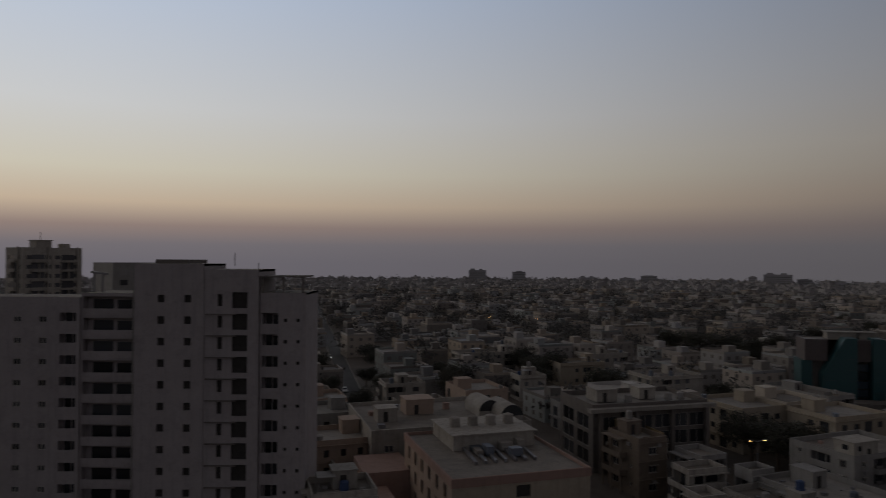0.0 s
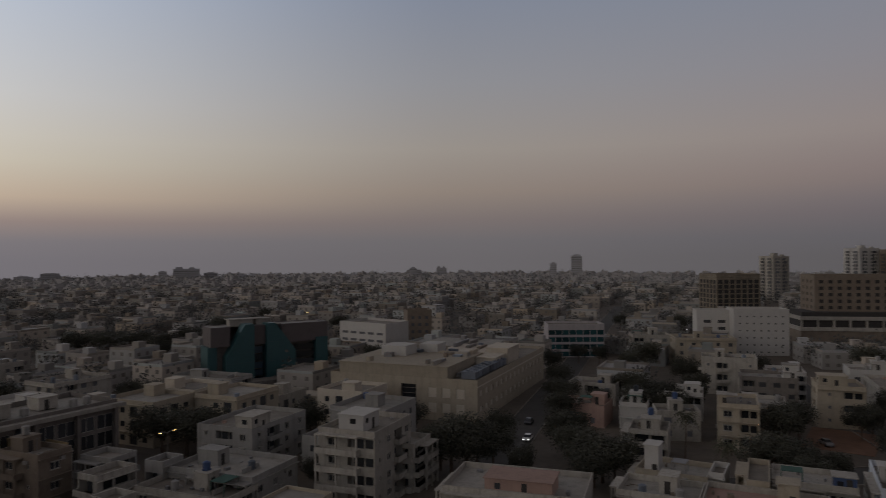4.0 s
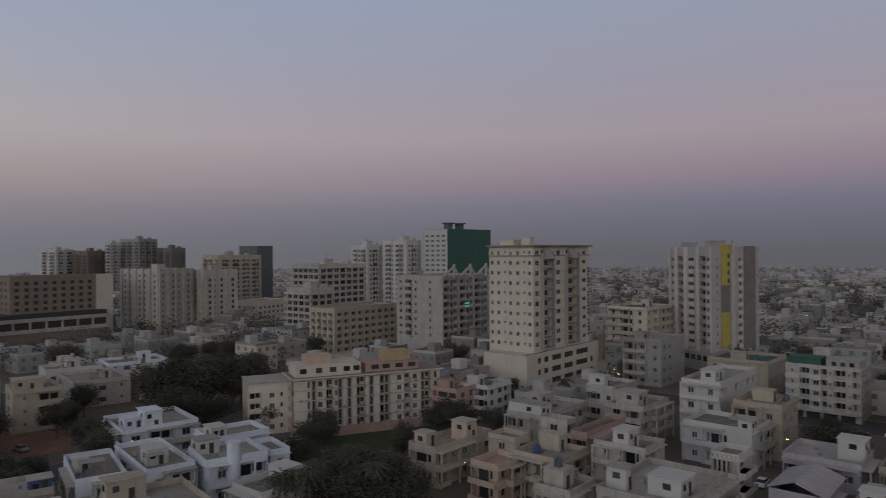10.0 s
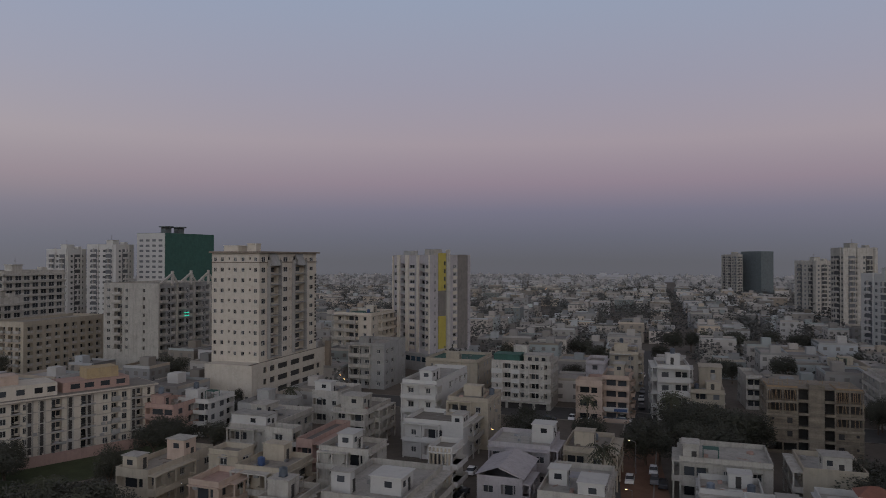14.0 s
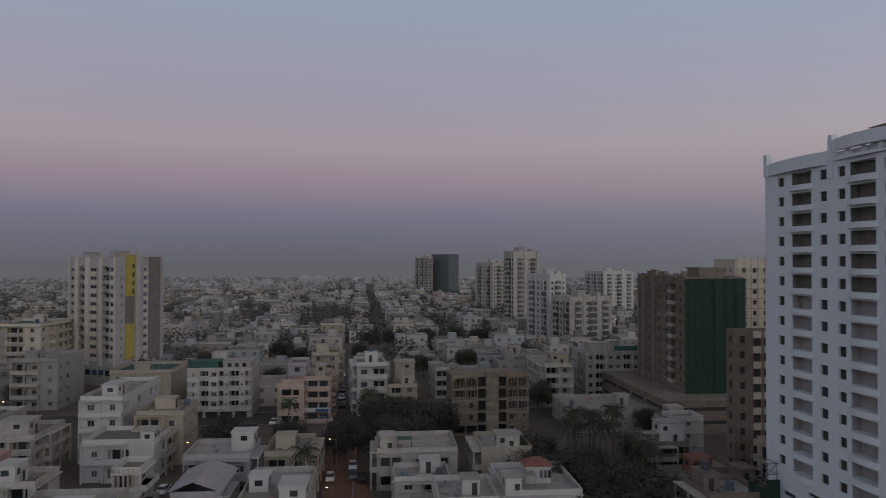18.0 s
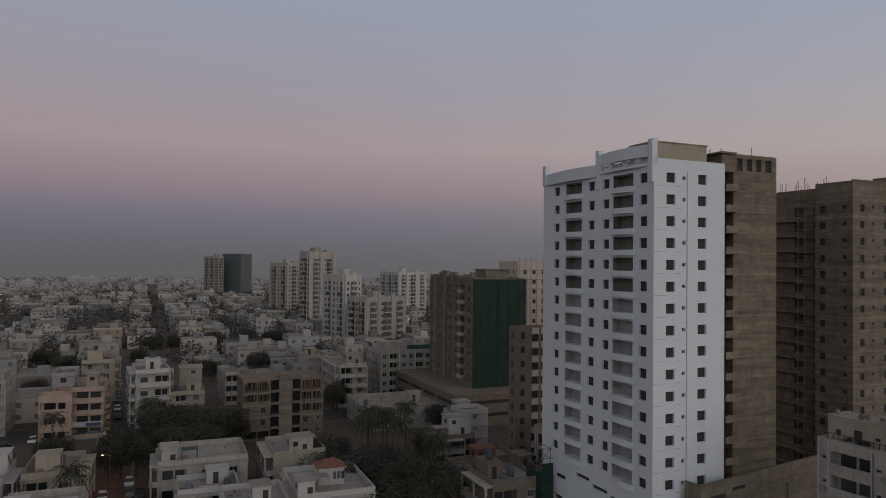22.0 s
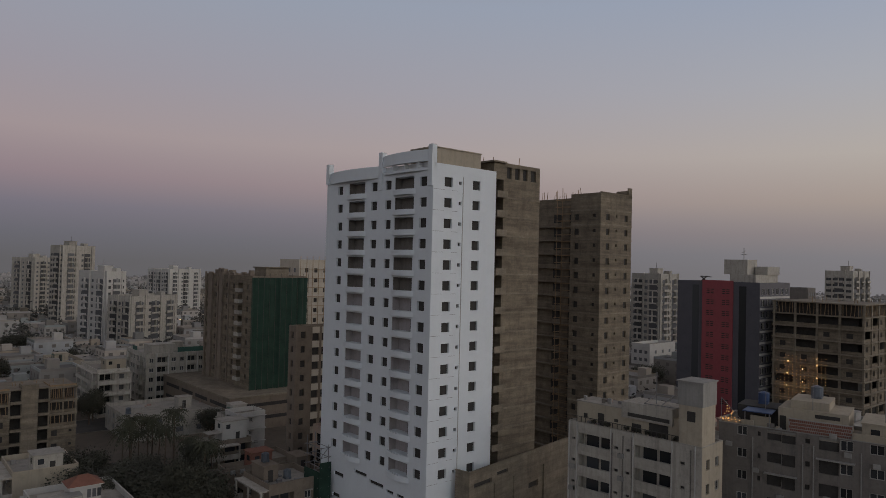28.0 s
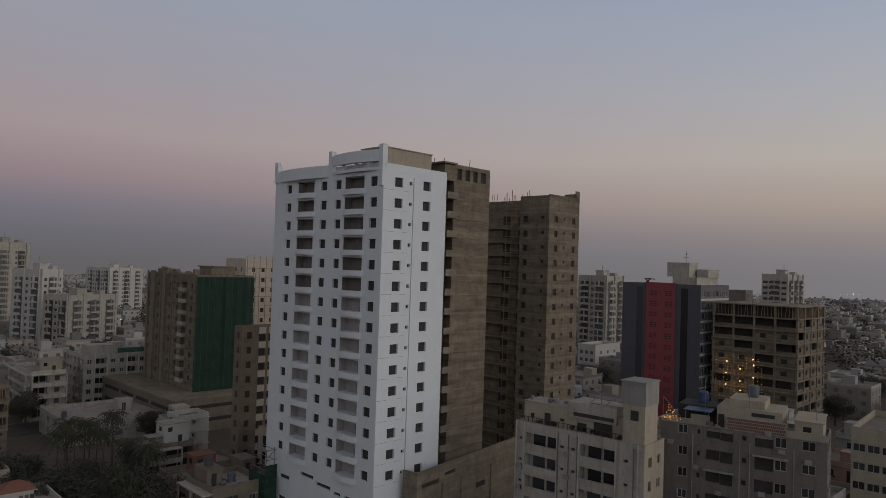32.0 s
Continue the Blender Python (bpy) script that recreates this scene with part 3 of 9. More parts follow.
COOLER = Geo().box(0, -0.42, 0, 0.85, -0.06, 0.6).box(0.1, -0.06, 0.05, 0.16, -0.003, 0.1).box(0.7, -0.06, 0.05, 0.76, -0.003, 0.1).box(0.12, -0.435, 0.1, 0.5, -0.421, 0.5).mesh("air_conditioner", "grey")


def stair_room(root, x, y, w, d, z, h=2.6, mat="offwhite", door=True):
    b = part("stair_room", Geo().box(x, y, z, x + w, y + d, z + h).box(x - 0.15, y - 0.15, z + h, x + w + 0.15, y + d + 0.15, z + h + 0.14), mat, root)
    if door:
        part("door", Geo().box(x + w * 0.3, y - 0.03, z + 0.02, x + w * 0.3 + 0.9, y + 0.02, z + 2.0), "dark", b)
    return b


def water_tank(root, x, y, z, r=0.7, h=1.3, mat="tank"):
    g = Geo().tube(x, y, z + 0.3, z + 0.3 + h, r, 12).tube(x, y, z + 0.3 + h, z + 0.5 + h, r * 0.95, 12, 0.35)
    g.box(x - r * 0.8, y - r * 0.8, z, x + r * 0.8, y + r * 0.8, z + 0.3)
    return part("water_tank", g, mat, root)


def house(cx, cy, yaw, W, L, z1, wall="offwhite", seed=0, roof="roof", label="", feature="", par=0.9, detail=True, each=True, blocks=()):
    """A town house of two to five storeys with flat roof, parapet, stair room and tanks."""
    r = random.Random(seed)
    n = max(1, round((z1 - par) / 3.2))
    fh = (z1 - par) / n
    words = {"white": "white painted", "bluewhite": "bluish white painted", "coolgrey": "cool grey", "cream": "cream", "offwhite": "weathered off-white", "grey": "grey plastered", "pink": "salmon pink",
             "ochre": "ochre", "peach": "peach coloured", "beige": "beige", "darkgrey": "dark grey", "concrete": "bare concrete", "brown": "brown"}
    kind = "apartment house" if n >= 4 else "town house"
    root = thing(kind.replace(" ", "_"), label or "%s flat-roofed %s of %s storeys" % (words.get(wall, wall), kind, ("one", "two", "three", "four", "five", "six", "seven", "eight")[min(n, 8) - 1]),
                 "house", pose(cx, cy, 0, 0, 0, yaw))
    TAKEN.append((cx, cy, yaw, W, L))
    poses = face_poses(W, L)
    for k, size in ((0, W), (1, L)):
        pat = []
        cnt = max(1, int(size / r.uniform(3.4, 4.6)))
        slot = size / cnt
        bal = r.randrange(cnt) if r.random() < 0.75 and slot > 2.6 else -1
        pane = "s" if r.random() < 0.7 else "w"
        for i in range(cnt):
            q = r.random()
            u = i * slot
            if i == bal:
                pat.append((u + 0.25, u + slot - 0.25, 0.12, 2.55, "B" if r.random() < 0.5 else "b"))
            elif q < 0.85:
                w = r.choice((1.2, 1.5, 1.8, 0.7)) * min(1, slot / 3.2)
                pat.append((u + (slot - w) / 2, u + (slot + w) / 2, 0.95 if w > 0.8 else 1.5, 2.25, pane))
        facade(root, poses[k], size, 0, z1, n, fh, 0.15, pat, wall, each)
        if (each or n > 3) and n > 1 and size > 7 and r.random() < 0.7:      # deep veranda slabs with posts and low walls
            a = r.choice((0.0, 0.0, size * 0.3))
            b = size if a else size * r.choice((1.0, 0.62, 0.75))
            deep = r.uniform(1.0, 1.9)
            g = Geo()
            for i in range(1, n + 1):
                g.box(a, -deep, i * fh - 0.1, b, -0.003, i * fh + 0.12)
                if i < n:
                    g.box(a, -deep, i * fh + 0.12, b, -deep + 0.12, i * fh + 0.95)
                    g.box(a, -deep + 0.12, i * fh + 0.12, a + 0.12, -0.003, i * fh + 0.95)
                    g.box(b - 0.12, -deep + 0.12, i * fh + 0.12, b, -0.003, i * fh + 0.95)
            for c in range(3):
                u = a + (b - a - 0.3) * c / 2
                g.box(u, -deep + 0.14, 0, u + 0.3, -deep + 0.42, n * fh - 0.1)
            part("veranda", g, wall if r.random() < 0.6 else "offwhite", root, at=poses[k])
        if r.random() < 0.6:      # slab bands that throw a thin line between the storeys
            for i in range(n if size > 9 else 1, n + 1):
                part("band", Geo().box(-0.08, -0.45, i * fh - 0.12, size + 0.08, -0.003, i * fh + 0.06), wall, root, at=poses[k])
    rear_walls(root, W, L, z1, wall)
    roof_top(root, W, L, z1, par, roof, wall)
    z = z1 - par
    if each:                      # cooling units hung on the walls
        for i in range(r.randrange(1, 4)):
            k = r.randrange(2)
            part("air_conditioner", COOLER, None, root, at=poses[k] @ pose(r.uniform(0.8, (W, L)[k] - 1.6), 0, r.randrange(n) * fh + r.choice((0.3, 2.45))))
    if detail and W > 6 and L > 6 and r.random() < 0.5:      # sheet shelter on posts
        x0, y0 = r.uniform(0.3, W - 4.2), r.uniform(0.3, L * 0.4)
        w, d = r.uniform(2.4, 3.9), r.uniform(2.2, 3.4)
        g = Geo().box(x0, y0, z + 2.15, x0 + w, y0 + d, z + 2.22)
        for a, b in ((x0 + 0.1, y0 + 0.1), (x0 + w - 0.1, y0 + 0.1), (x0 + 0.1, y0 + d - 0.1), (x0 + w - 0.1, y0 + d - 0.1)):
            g.box(a - 0.05, b - 0.05, z, a + 0.05, b + 0.05, z + 2.15)
        part("shelter", g, r.choice(("metal", "roofpale", "netteal", "grey")), root, "sheet shelter on the roof")
    if detail and W > 6 and L > 6:                             # pipes, boxes and leftovers lying on the roof
        g = Geo()
        for i in range(7):
            x0, y0 = r.uniform(0.4, W - 2), r.uniform(0.4, L - 2)
            if i < 2:
                g.bar((x0, y0, z + 0.08), (x0 + r.uniform(-2, 1.5), y0 + r.uniform(0, 1.8), z + 0.1), 0.05)
            else:
                g.box(x0, y0, z, x0 + r.uniform(0.3, 1.1), y0 + r.uniform(0.3, 0.9), z + r.uniform(0.2, 0.7))
        part("roof_clutter", g, r.choice(("brown", "grey", "metal", "pink")), root)["kind"] = "stuff"
    for u0, v0, u1, v1, up, mat in blocks:      # rooms and stair heads on the roof
        room = part("roof_room", Geo().box(u0, v0, z, u1, v1, z1 + up), mat, root)
        part("roof_slab", Geo().box(u0 - 0.25, v0 - 0.25, z1 + up, u1 + 0.2, v1 + 0.2, z1 + up + 0.16), mat if r.random() < 0.6 else "roofpale", room)
        a, b, high = u1 - u0, v1 - v0, up + par
        if high > 2.0:
            part("door", Geo().box(u0 + a * 0.55, v0 - 0.04, z + 0.02, u0 + a * 0.55 + 0.85, v0 - 0.003, z + 1.95), "dark", room)
            part("window", Geo().box(u0 - 0.04, v0 + b * 0.3, z + high - 1.5, u0 - 0.003, v0 + b * 0.3 + min(1.2, b * 0.4), z + high - 0.6), "glass", room)
            if a > 3:
                part("window", Geo().box(u0 + a * 0.15, v0 - 0.04, z + high - 1.5, u0 + a * 0.15 + 0.9, v0 - 0.003, z + high - 0.6), "glass", room)
    if detail and not blocks and W > 6 and L > 6:
        sw, sd = r.uniform(2.6, 4), r.uniform(2.8, 4.5)
        sx, sy = r.uniform(0.4, max(0.5, W - sw - 0.4)), r.uniform(L * 0.35, max(L * 0.36, L - sd - 0.4))
        stair_room(root, sx, sy, sw, sd, z, r.uniform(2.3, 2.9), wall)
        for i in range(r.randrange(1, 3)):
            tx, ty = r.uniform(1.2, W - 1.2), r.uniform(1.2, L - 1.2)
            if sx - 1 < tx < sx + sw + 1 and sy - 1 < ty < sy + sd + 1:
                water_tank(root, sx + sw / 2, sy + sd / 2, z + 2.9, 0.65, 1.1, r.choice(("tank", "tank", "bluetank", "grey")))
            else:
                water_tank(root, tx, ty, z, 0.65, 1.1, r.choice(("tank", "tank", "bluetank", "grey")))
        if r.random() < 0.4:
            x0, y0 = r.uniform(0.5, W * 0.5), r.uniform(0.5, L * 0.3)
            part("low_wall", Geo().box(x0, y0, z, x0 + W * 0.35, y0 + 0.15, z + 0.8), wall, root)
        if r.random() < 0.35:      # satellite dish or aerial
            x0, y0 = r.uniform(1, W - 1), r.uniform(1, L - 1)
            part("aerial", Geo().bar((x0, y0, z), (x0, y0, z + 2.6), 0.03).bar((x0 - 0.6, y0, z + 2.4), (x0 + 0.6, y0, z + 2.4), 0.02), "metal", root)
    return root

# ---- trees, palms, cars and street lamps ----
def crown_mesh(seed, leaf, n_leaf, blobs, spread, flat=0.75, mat="leaf"):
    """A crown about 1 m in radius from many small leaf clumps in uneven lobes, with gaps."""
    r = random.Random(seed)
    lobes = []
    for i in range(blobs):
        a, d = r.uniform(0, 6.283), spread * math.sqrt(r.random())
        lobes.append((d * math.cos(a), d * math.sin(a), r.uniform(-0.25, 0.55) * flat, r.uniform(0.28, 0.5)))
    v, f = [], []
    for i in range(n_leaf):
        bx, by, bz, br = r.choice(lobes)
        d = Vector((r.gauss(0, 1), r.gauss(0, 1), r.gauss(0, 1))).normalized()
        p = Vector((bx, by, bz)) + Vector((d.x, d.y, d.z * flat)) * br * r.uniform(0.65, 1.08)
        a = Vector((r.gauss(0, 1), r.gauss(0, 1), r.gauss(0, 0.5))).normalized()
        b = a.cross(d).normalized() if abs(a.dot(d)) < 0.95 else a.orthogonal().normalized()
        s = leaf * r.uniform(0.6, 1.4)
        n = len(v)
        v += [tuple(p - a * s), tuple(p + b * s * 0.6), tuple(p + a * s), tuple(p - b * s * 0.6)]
        f.append((n, n + 1, n + 2, n + 3))
    me = bpy.data.meshes.new("crown")
    me.from_pydata(v, [], f)
    me.materials.append(MAT[mat])
    return me


def trunk_mesh(seed):
    r = random.Random(seed)
    g = Geo().tube(0, 0, -1.0, -0.35, 0.05, 7, 0.75)
    for i in range(5):
        a = i * 1.256 + r.uniform(-0.4, 0.4)
        g.bar((0, 0, -0.42), (0.42 * math.cos(a), 0.42 * math.sin(a), r.uniform(0.0, 0.25)), 0.02)
    return g.mesh("trunk", "bark")


CROWNS = [crown_mesh(s, 0.036, 6500, 22, 0.66, 0.95) for s in range(5)]
TRUNKS = [trunk_mesh(s) for s in range(3)]
TREES = [0]


def tree(x, y, r, h, label="broad dusty green tree standing between the houses"):
    """A tree of crown radius r and height h."""
    i = TREES[0] = TREES[0] + 1
    root = thing("tree", label, "tree", pose(x, y, 0, 0, 0, i * 77.0))
    TAKEN.append((x - r / 2, y - r / 2, 0.0, r, r))
    base = h * 0.52
    c = part("crown", CROWNS[i % 5], None, root, at=Matrix.LocRotScale((0, 0, base), None, (r, r, h * 0.55)))
    part("trunk", TRUNKS[i % 3], None, root, at=Matrix.LocRotScale((0, 0, base), None, (r * 1.1, r * 1.1, base)))
    return root


def palm_parts():
    g = Geo()
    r = random.Random(5)
    for i in range(34):
        a = i * 2.4
        lift = r.uniform(-0.1, 1.5)
        prev = Vector((0, 0, 0))
        side = Vector((-math.sin(a), math.cos(a), 0))
        for k in range(1, 9):
            s = k / 8
            p = Vector((math.cos(a) * s, math.sin(a) * s, lift * s * 0.8 - 1.15 * s * s))
            w = 0.13 * math.sin(math.pi * min(1, 0.12 + s * 0.85))
            for sg in (-1, 1):
                q0, q1 = prev + sg * side * w - Vector((0, 0, w * 0.5)), p + sg * side * w * 0.6 - Vector((0, 0, w * 0.5))
                mid = prev.lerp(p, 0.55)
                g.quad(tuple(prev), tuple(mid), tuple(q0.lerp(q1, 0.9)), tuple(q0.lerp(q1, 0.5)))
            prev = p
    t = Geo()
    for k in range(8):
        z0, z1 = k / 8, (k + 1) / 8
        t.tube(0.03 * math.sin(z0 * 2), 0, z0 - 0.004, z1, 0.028 - 0.012 * z0, 8, 0.93)
    return g.mesh("fronds", "palmleaf"), t.mesh("trunk", "bark")


PALM = palm_parts()


def palm(x, y, h, r=2.6):
    root = thing("palm_tree", "tall palm with drooping dusty fronds", "palm", pose(x, y, 0, 0, 0, (x * 37 + y * 11) % 360))
    part("trunk", PALM[1], None, root, at=Matrix.LocRotScale((0, 0, 0), None, (h * 0.6, h * 0.6, h)))
    part("fronds", PALM[0], None, root, at=Matrix.LocRotScale((0.02 * h, 0, h), None, (r, r, r)))
    return root


def car_meshes():
    body = Geo()
    prof = [(0.0, 0.35), (0.0, 0.72), (0.25, 0.86), (1.15, 0.93), (3.55, 0.95), (4.2, 0.88), (4.3, 0.6), (4.3, 0.32)]
    n = len(body.v)
    k = len(prof)
    for y, ins in ((-0.84, 0), (0.84, 0)):
        body.v += [(x - 2.15, y, z) for x, z in prof]
    body.f += [tuple(range(k))[::-1], tuple(range(k, 2 * k))] + [(i, (i + 1) % k, k + (i + 1) % k, k + i) for i in range(k)]
    cab = Geo()
    low = [(-1.15, -0.8, 0.94), (1.5, -0.8, 0.94), (1.5, 0.8, 0.94), (-1.15, 0.8, 0.94)]
    top = [(-0.45, -0.62, 1.42), (1.0, -0.62, 1.42), (1.0, 0.62, 1.42), (-0.45, 0.62, 1.42)]
    cab.v = low + top
    cab.f = [(0, 1, 5, 4), (1, 2, 6, 5), (2, 3, 7, 6), (3, 0, 4, 7)]
    roof = Geo().box(-0.47, -0.64, 1.41, 1.02, 0.64, 1.46)
    wheel = Geo()
    wheel.v = [(0.31 * math.cos(i * 0.5236), s * 0.1, 0.31 * math.sin(i * 0.5236)) for s in (-1, 1) for i in range(12)]
    wheel.f = [tuple(range(12)), tuple(range(23, 11, -1))] + [(i, 12 + i, 12 + (i + 1) % 12, (i + 1) % 12) for i in range(12)]
    return body, cab, roof, wheel


_b, _c, _r, _w = car_meshes()
CAR = {c: (_b.mesh("body", c), _r.mesh("roof_panel", c)) for c in ("carwhite", "cargrey", "cardark")}
CABIN, WHEEL = _c.mesh("cabin_glass", "glass"), _w.mesh("wheel", "tyre")


def car(x, y, yaw, paint="carwhite", lights=""):
    root = thing("car", "%s parked car on the street" % {"carwhite": "white", "cargrey": "grey", "cardark": "dark"}[paint], "car", pose(x, y, 0.06, 0, 0, yaw), "cars on the streets")
    part("body", CAR[paint][0], None, root)
    part("roof_panel", CAR[paint][1], None, root)
    part("cabin_glass", CABIN, None, root)
    for wx in (-1.35, 1.3):
        for wy in (-0.78, 0.78):
            part("wheel", WHEEL, None, root, at=pose(wx, wy, 0.31))
    if lights:
        for wy in (-0.6, 0.6):
            part("headlight" if lights == "lampwhite" else "tail_light", Geo().box(-2.2, wy - 0.15, 0.6, -2.14, wy + 0.15, 0.78), lights, root)
    return root


LAMP = (Geo().tube(0, 0, 0, 8.2, 0.1, 8, 0.6).mesh("pole", "metal"), Geo().bar((0, 0, 8.15), (1.5, 0, 8.5), 0.05).mesh("arm", "metal"),
        Geo().box(1.2, -0.16, 8.42, 2.0, 0.16, 8.54).mesh("lamp_head", "metal"))
LAMP_GLOW = {c: Geo().box(1.4, -0.14, 8.3, 1.85, 0.14, 8.419).mesh("lamp", c) for c in ("lampwarm", "lampwhite")}


def street_lamp(x, y, yaw=0, glow="lampwarm", size=1.0, twin=False):
    root = thing("street_lamp", "lit street lamp on a steel pole", "street lamp", Matrix.LocRotScale((x, y, 0), Euler((0, 0, radians(yaw))), (size, size, size)), "street lamps")
    part("pole", LAMP[0], None, root)
    for a in ((0, 180) if twin else (0,)):
        arm = part("arm", LAMP[1], None, root, at=pose(0, 0, 0, 0, 0, a))
        part("lamp_head", LAMP[2], None, arm)
        part("lamp", LAMP_GLOW[glow], None, arm, "glowing lamp")
    return root

# ---- ground, roads, far haze ----
structure("ground", Geo().prism([(4600 * math.cos(a * math.pi / 32), 4600 * math.sin(a * math.pi / 32)) for a in range(64)], -1.0, 0.0), "earth", "flat dusty ground of the whole town", "ground")


def road(name, x0, y0, x1, y1, width, mat="asphalt", label="worn asphalt street between the houses", z=0.03):
    d = Vector((x1 - x0, y1 - y0, 0))
    yaw = math.degrees(math.atan2(d.y, d.x))
    ob = structure(name, Geo().box(0, -width / 2, -0.2, d.length, width / 2, z), mat, label, "road")
    ob.matrix_world = pose(x0, y0, 0, 0, 0, yaw)
    for s in (-1, 1):      # kerbs, a real step above the road
        k = structure("kerb", Geo().box(0, s * (width / 2 + 0.15) - 0.14, -0.2, d.length, s * (width / 2 + 0.15) + 0.14, 0.18), "roof", "low concrete kerb along the street", "kerb")
        k.matrix_world = pose(x0, y0, 0, 0, 0, yaw)
    return ob


ROADS = [(62, -80, 196, -280, 8.0), (215, -95, 20, -222, 15), (-8, 128, -190, 990, 6), (80, 78, 520, 298, 9), (150, -75, 78, -21, 7), (240, -155, 420, -285, 10),
         (-60, 40, 160, -10, 7), (300, -60, 120, 60, 9), (160, 20, 420, 190, 9)]
for i, (xa, ya, xb, yb, wd) in enumerate(ROADS):
    road("road_%d" % (i + 1), xa, ya, xb, yb, wd, "asphalt", z=0.02 + 0.004 * i)

lane = structure("road_10", Geo().box(0, -4.4, -0.2, 67.3, 4.4, 0.075), "redearth", "red dirt lane between the garden walls", "road")
lane.matrix_world = pose(103.5, -140.7, 0, 0, 0, 128.6)
plot = structure("dirt_plot", Geo().prism([(170.0, 51.8), (191.0, 55.5), (193.0, 40.5), (172.0, 37.5)], -0.2, 0.07), "redearth", "open red dirt plot among the houses", "ground")

# hazy distance: ring wall glowing in the sky's own colour, far behind everything
haze = bpy.data.materials.new("haze_glow")
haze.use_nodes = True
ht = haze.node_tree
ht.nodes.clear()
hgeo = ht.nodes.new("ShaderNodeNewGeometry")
# colour follows the direction from the camera's eye, so it meets the sky
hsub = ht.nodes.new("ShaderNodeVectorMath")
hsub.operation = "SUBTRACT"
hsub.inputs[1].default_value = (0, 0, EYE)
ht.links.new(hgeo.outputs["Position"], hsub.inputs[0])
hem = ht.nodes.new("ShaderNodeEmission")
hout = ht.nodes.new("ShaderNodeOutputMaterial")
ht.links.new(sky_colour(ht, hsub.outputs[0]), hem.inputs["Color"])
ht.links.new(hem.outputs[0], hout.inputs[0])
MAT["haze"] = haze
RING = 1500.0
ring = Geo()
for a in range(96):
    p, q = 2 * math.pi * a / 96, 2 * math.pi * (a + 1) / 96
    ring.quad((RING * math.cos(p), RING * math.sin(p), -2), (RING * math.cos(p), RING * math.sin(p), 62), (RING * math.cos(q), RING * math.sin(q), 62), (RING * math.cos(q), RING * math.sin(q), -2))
structure("backdrop", ring, "haze", "glowing sky-coloured ring wall standing for the far haze", "backdrop")

# ---- the large buildings ----
def strip(root, m, u0, u1, z0, z1, out, mat, name="pilaster", label=""):
    """A box that stands proud of a wall by out metres."""
    return part(name, Geo().box(u0, -out, z0, u1, -0.003, z1), mat, root, label, at=m)


def bowed(u0, u1, z0, z1, bow, thick=0.25, n=10, lift=0.0):
    """A curved parapet between two points of a wall, bulging outwards."""
    g = Geo()
    rows = []
    for i in range(n + 1):
        s = i / n
        b = bow * (1 - (2 * s - 1) ** 2)
        u = u0 + (u1 - u0) * s
        rows.append((u, -b - 0.02, z1 + lift * s))
    for (a, d, t), (b, e, h) in zip(rows, rows[1:]):
        g.quad((a, d, z0), (b, e, z0), (b, e, h), (a, d, t))
        g.quad((b, e + thick, z0), (a, d + thick, z0), (a, d + thick, t), (b, e + thick, h))
        g.quad((a, d, t), (b, e, h), (b, e + thick, h), (a, d + thick, t))
        g.quad((b, e, z0), (a, d, z0), (a, max(d + thick, 0.0), z0), (b, max(e + thick, 0.0), z0))
    return g


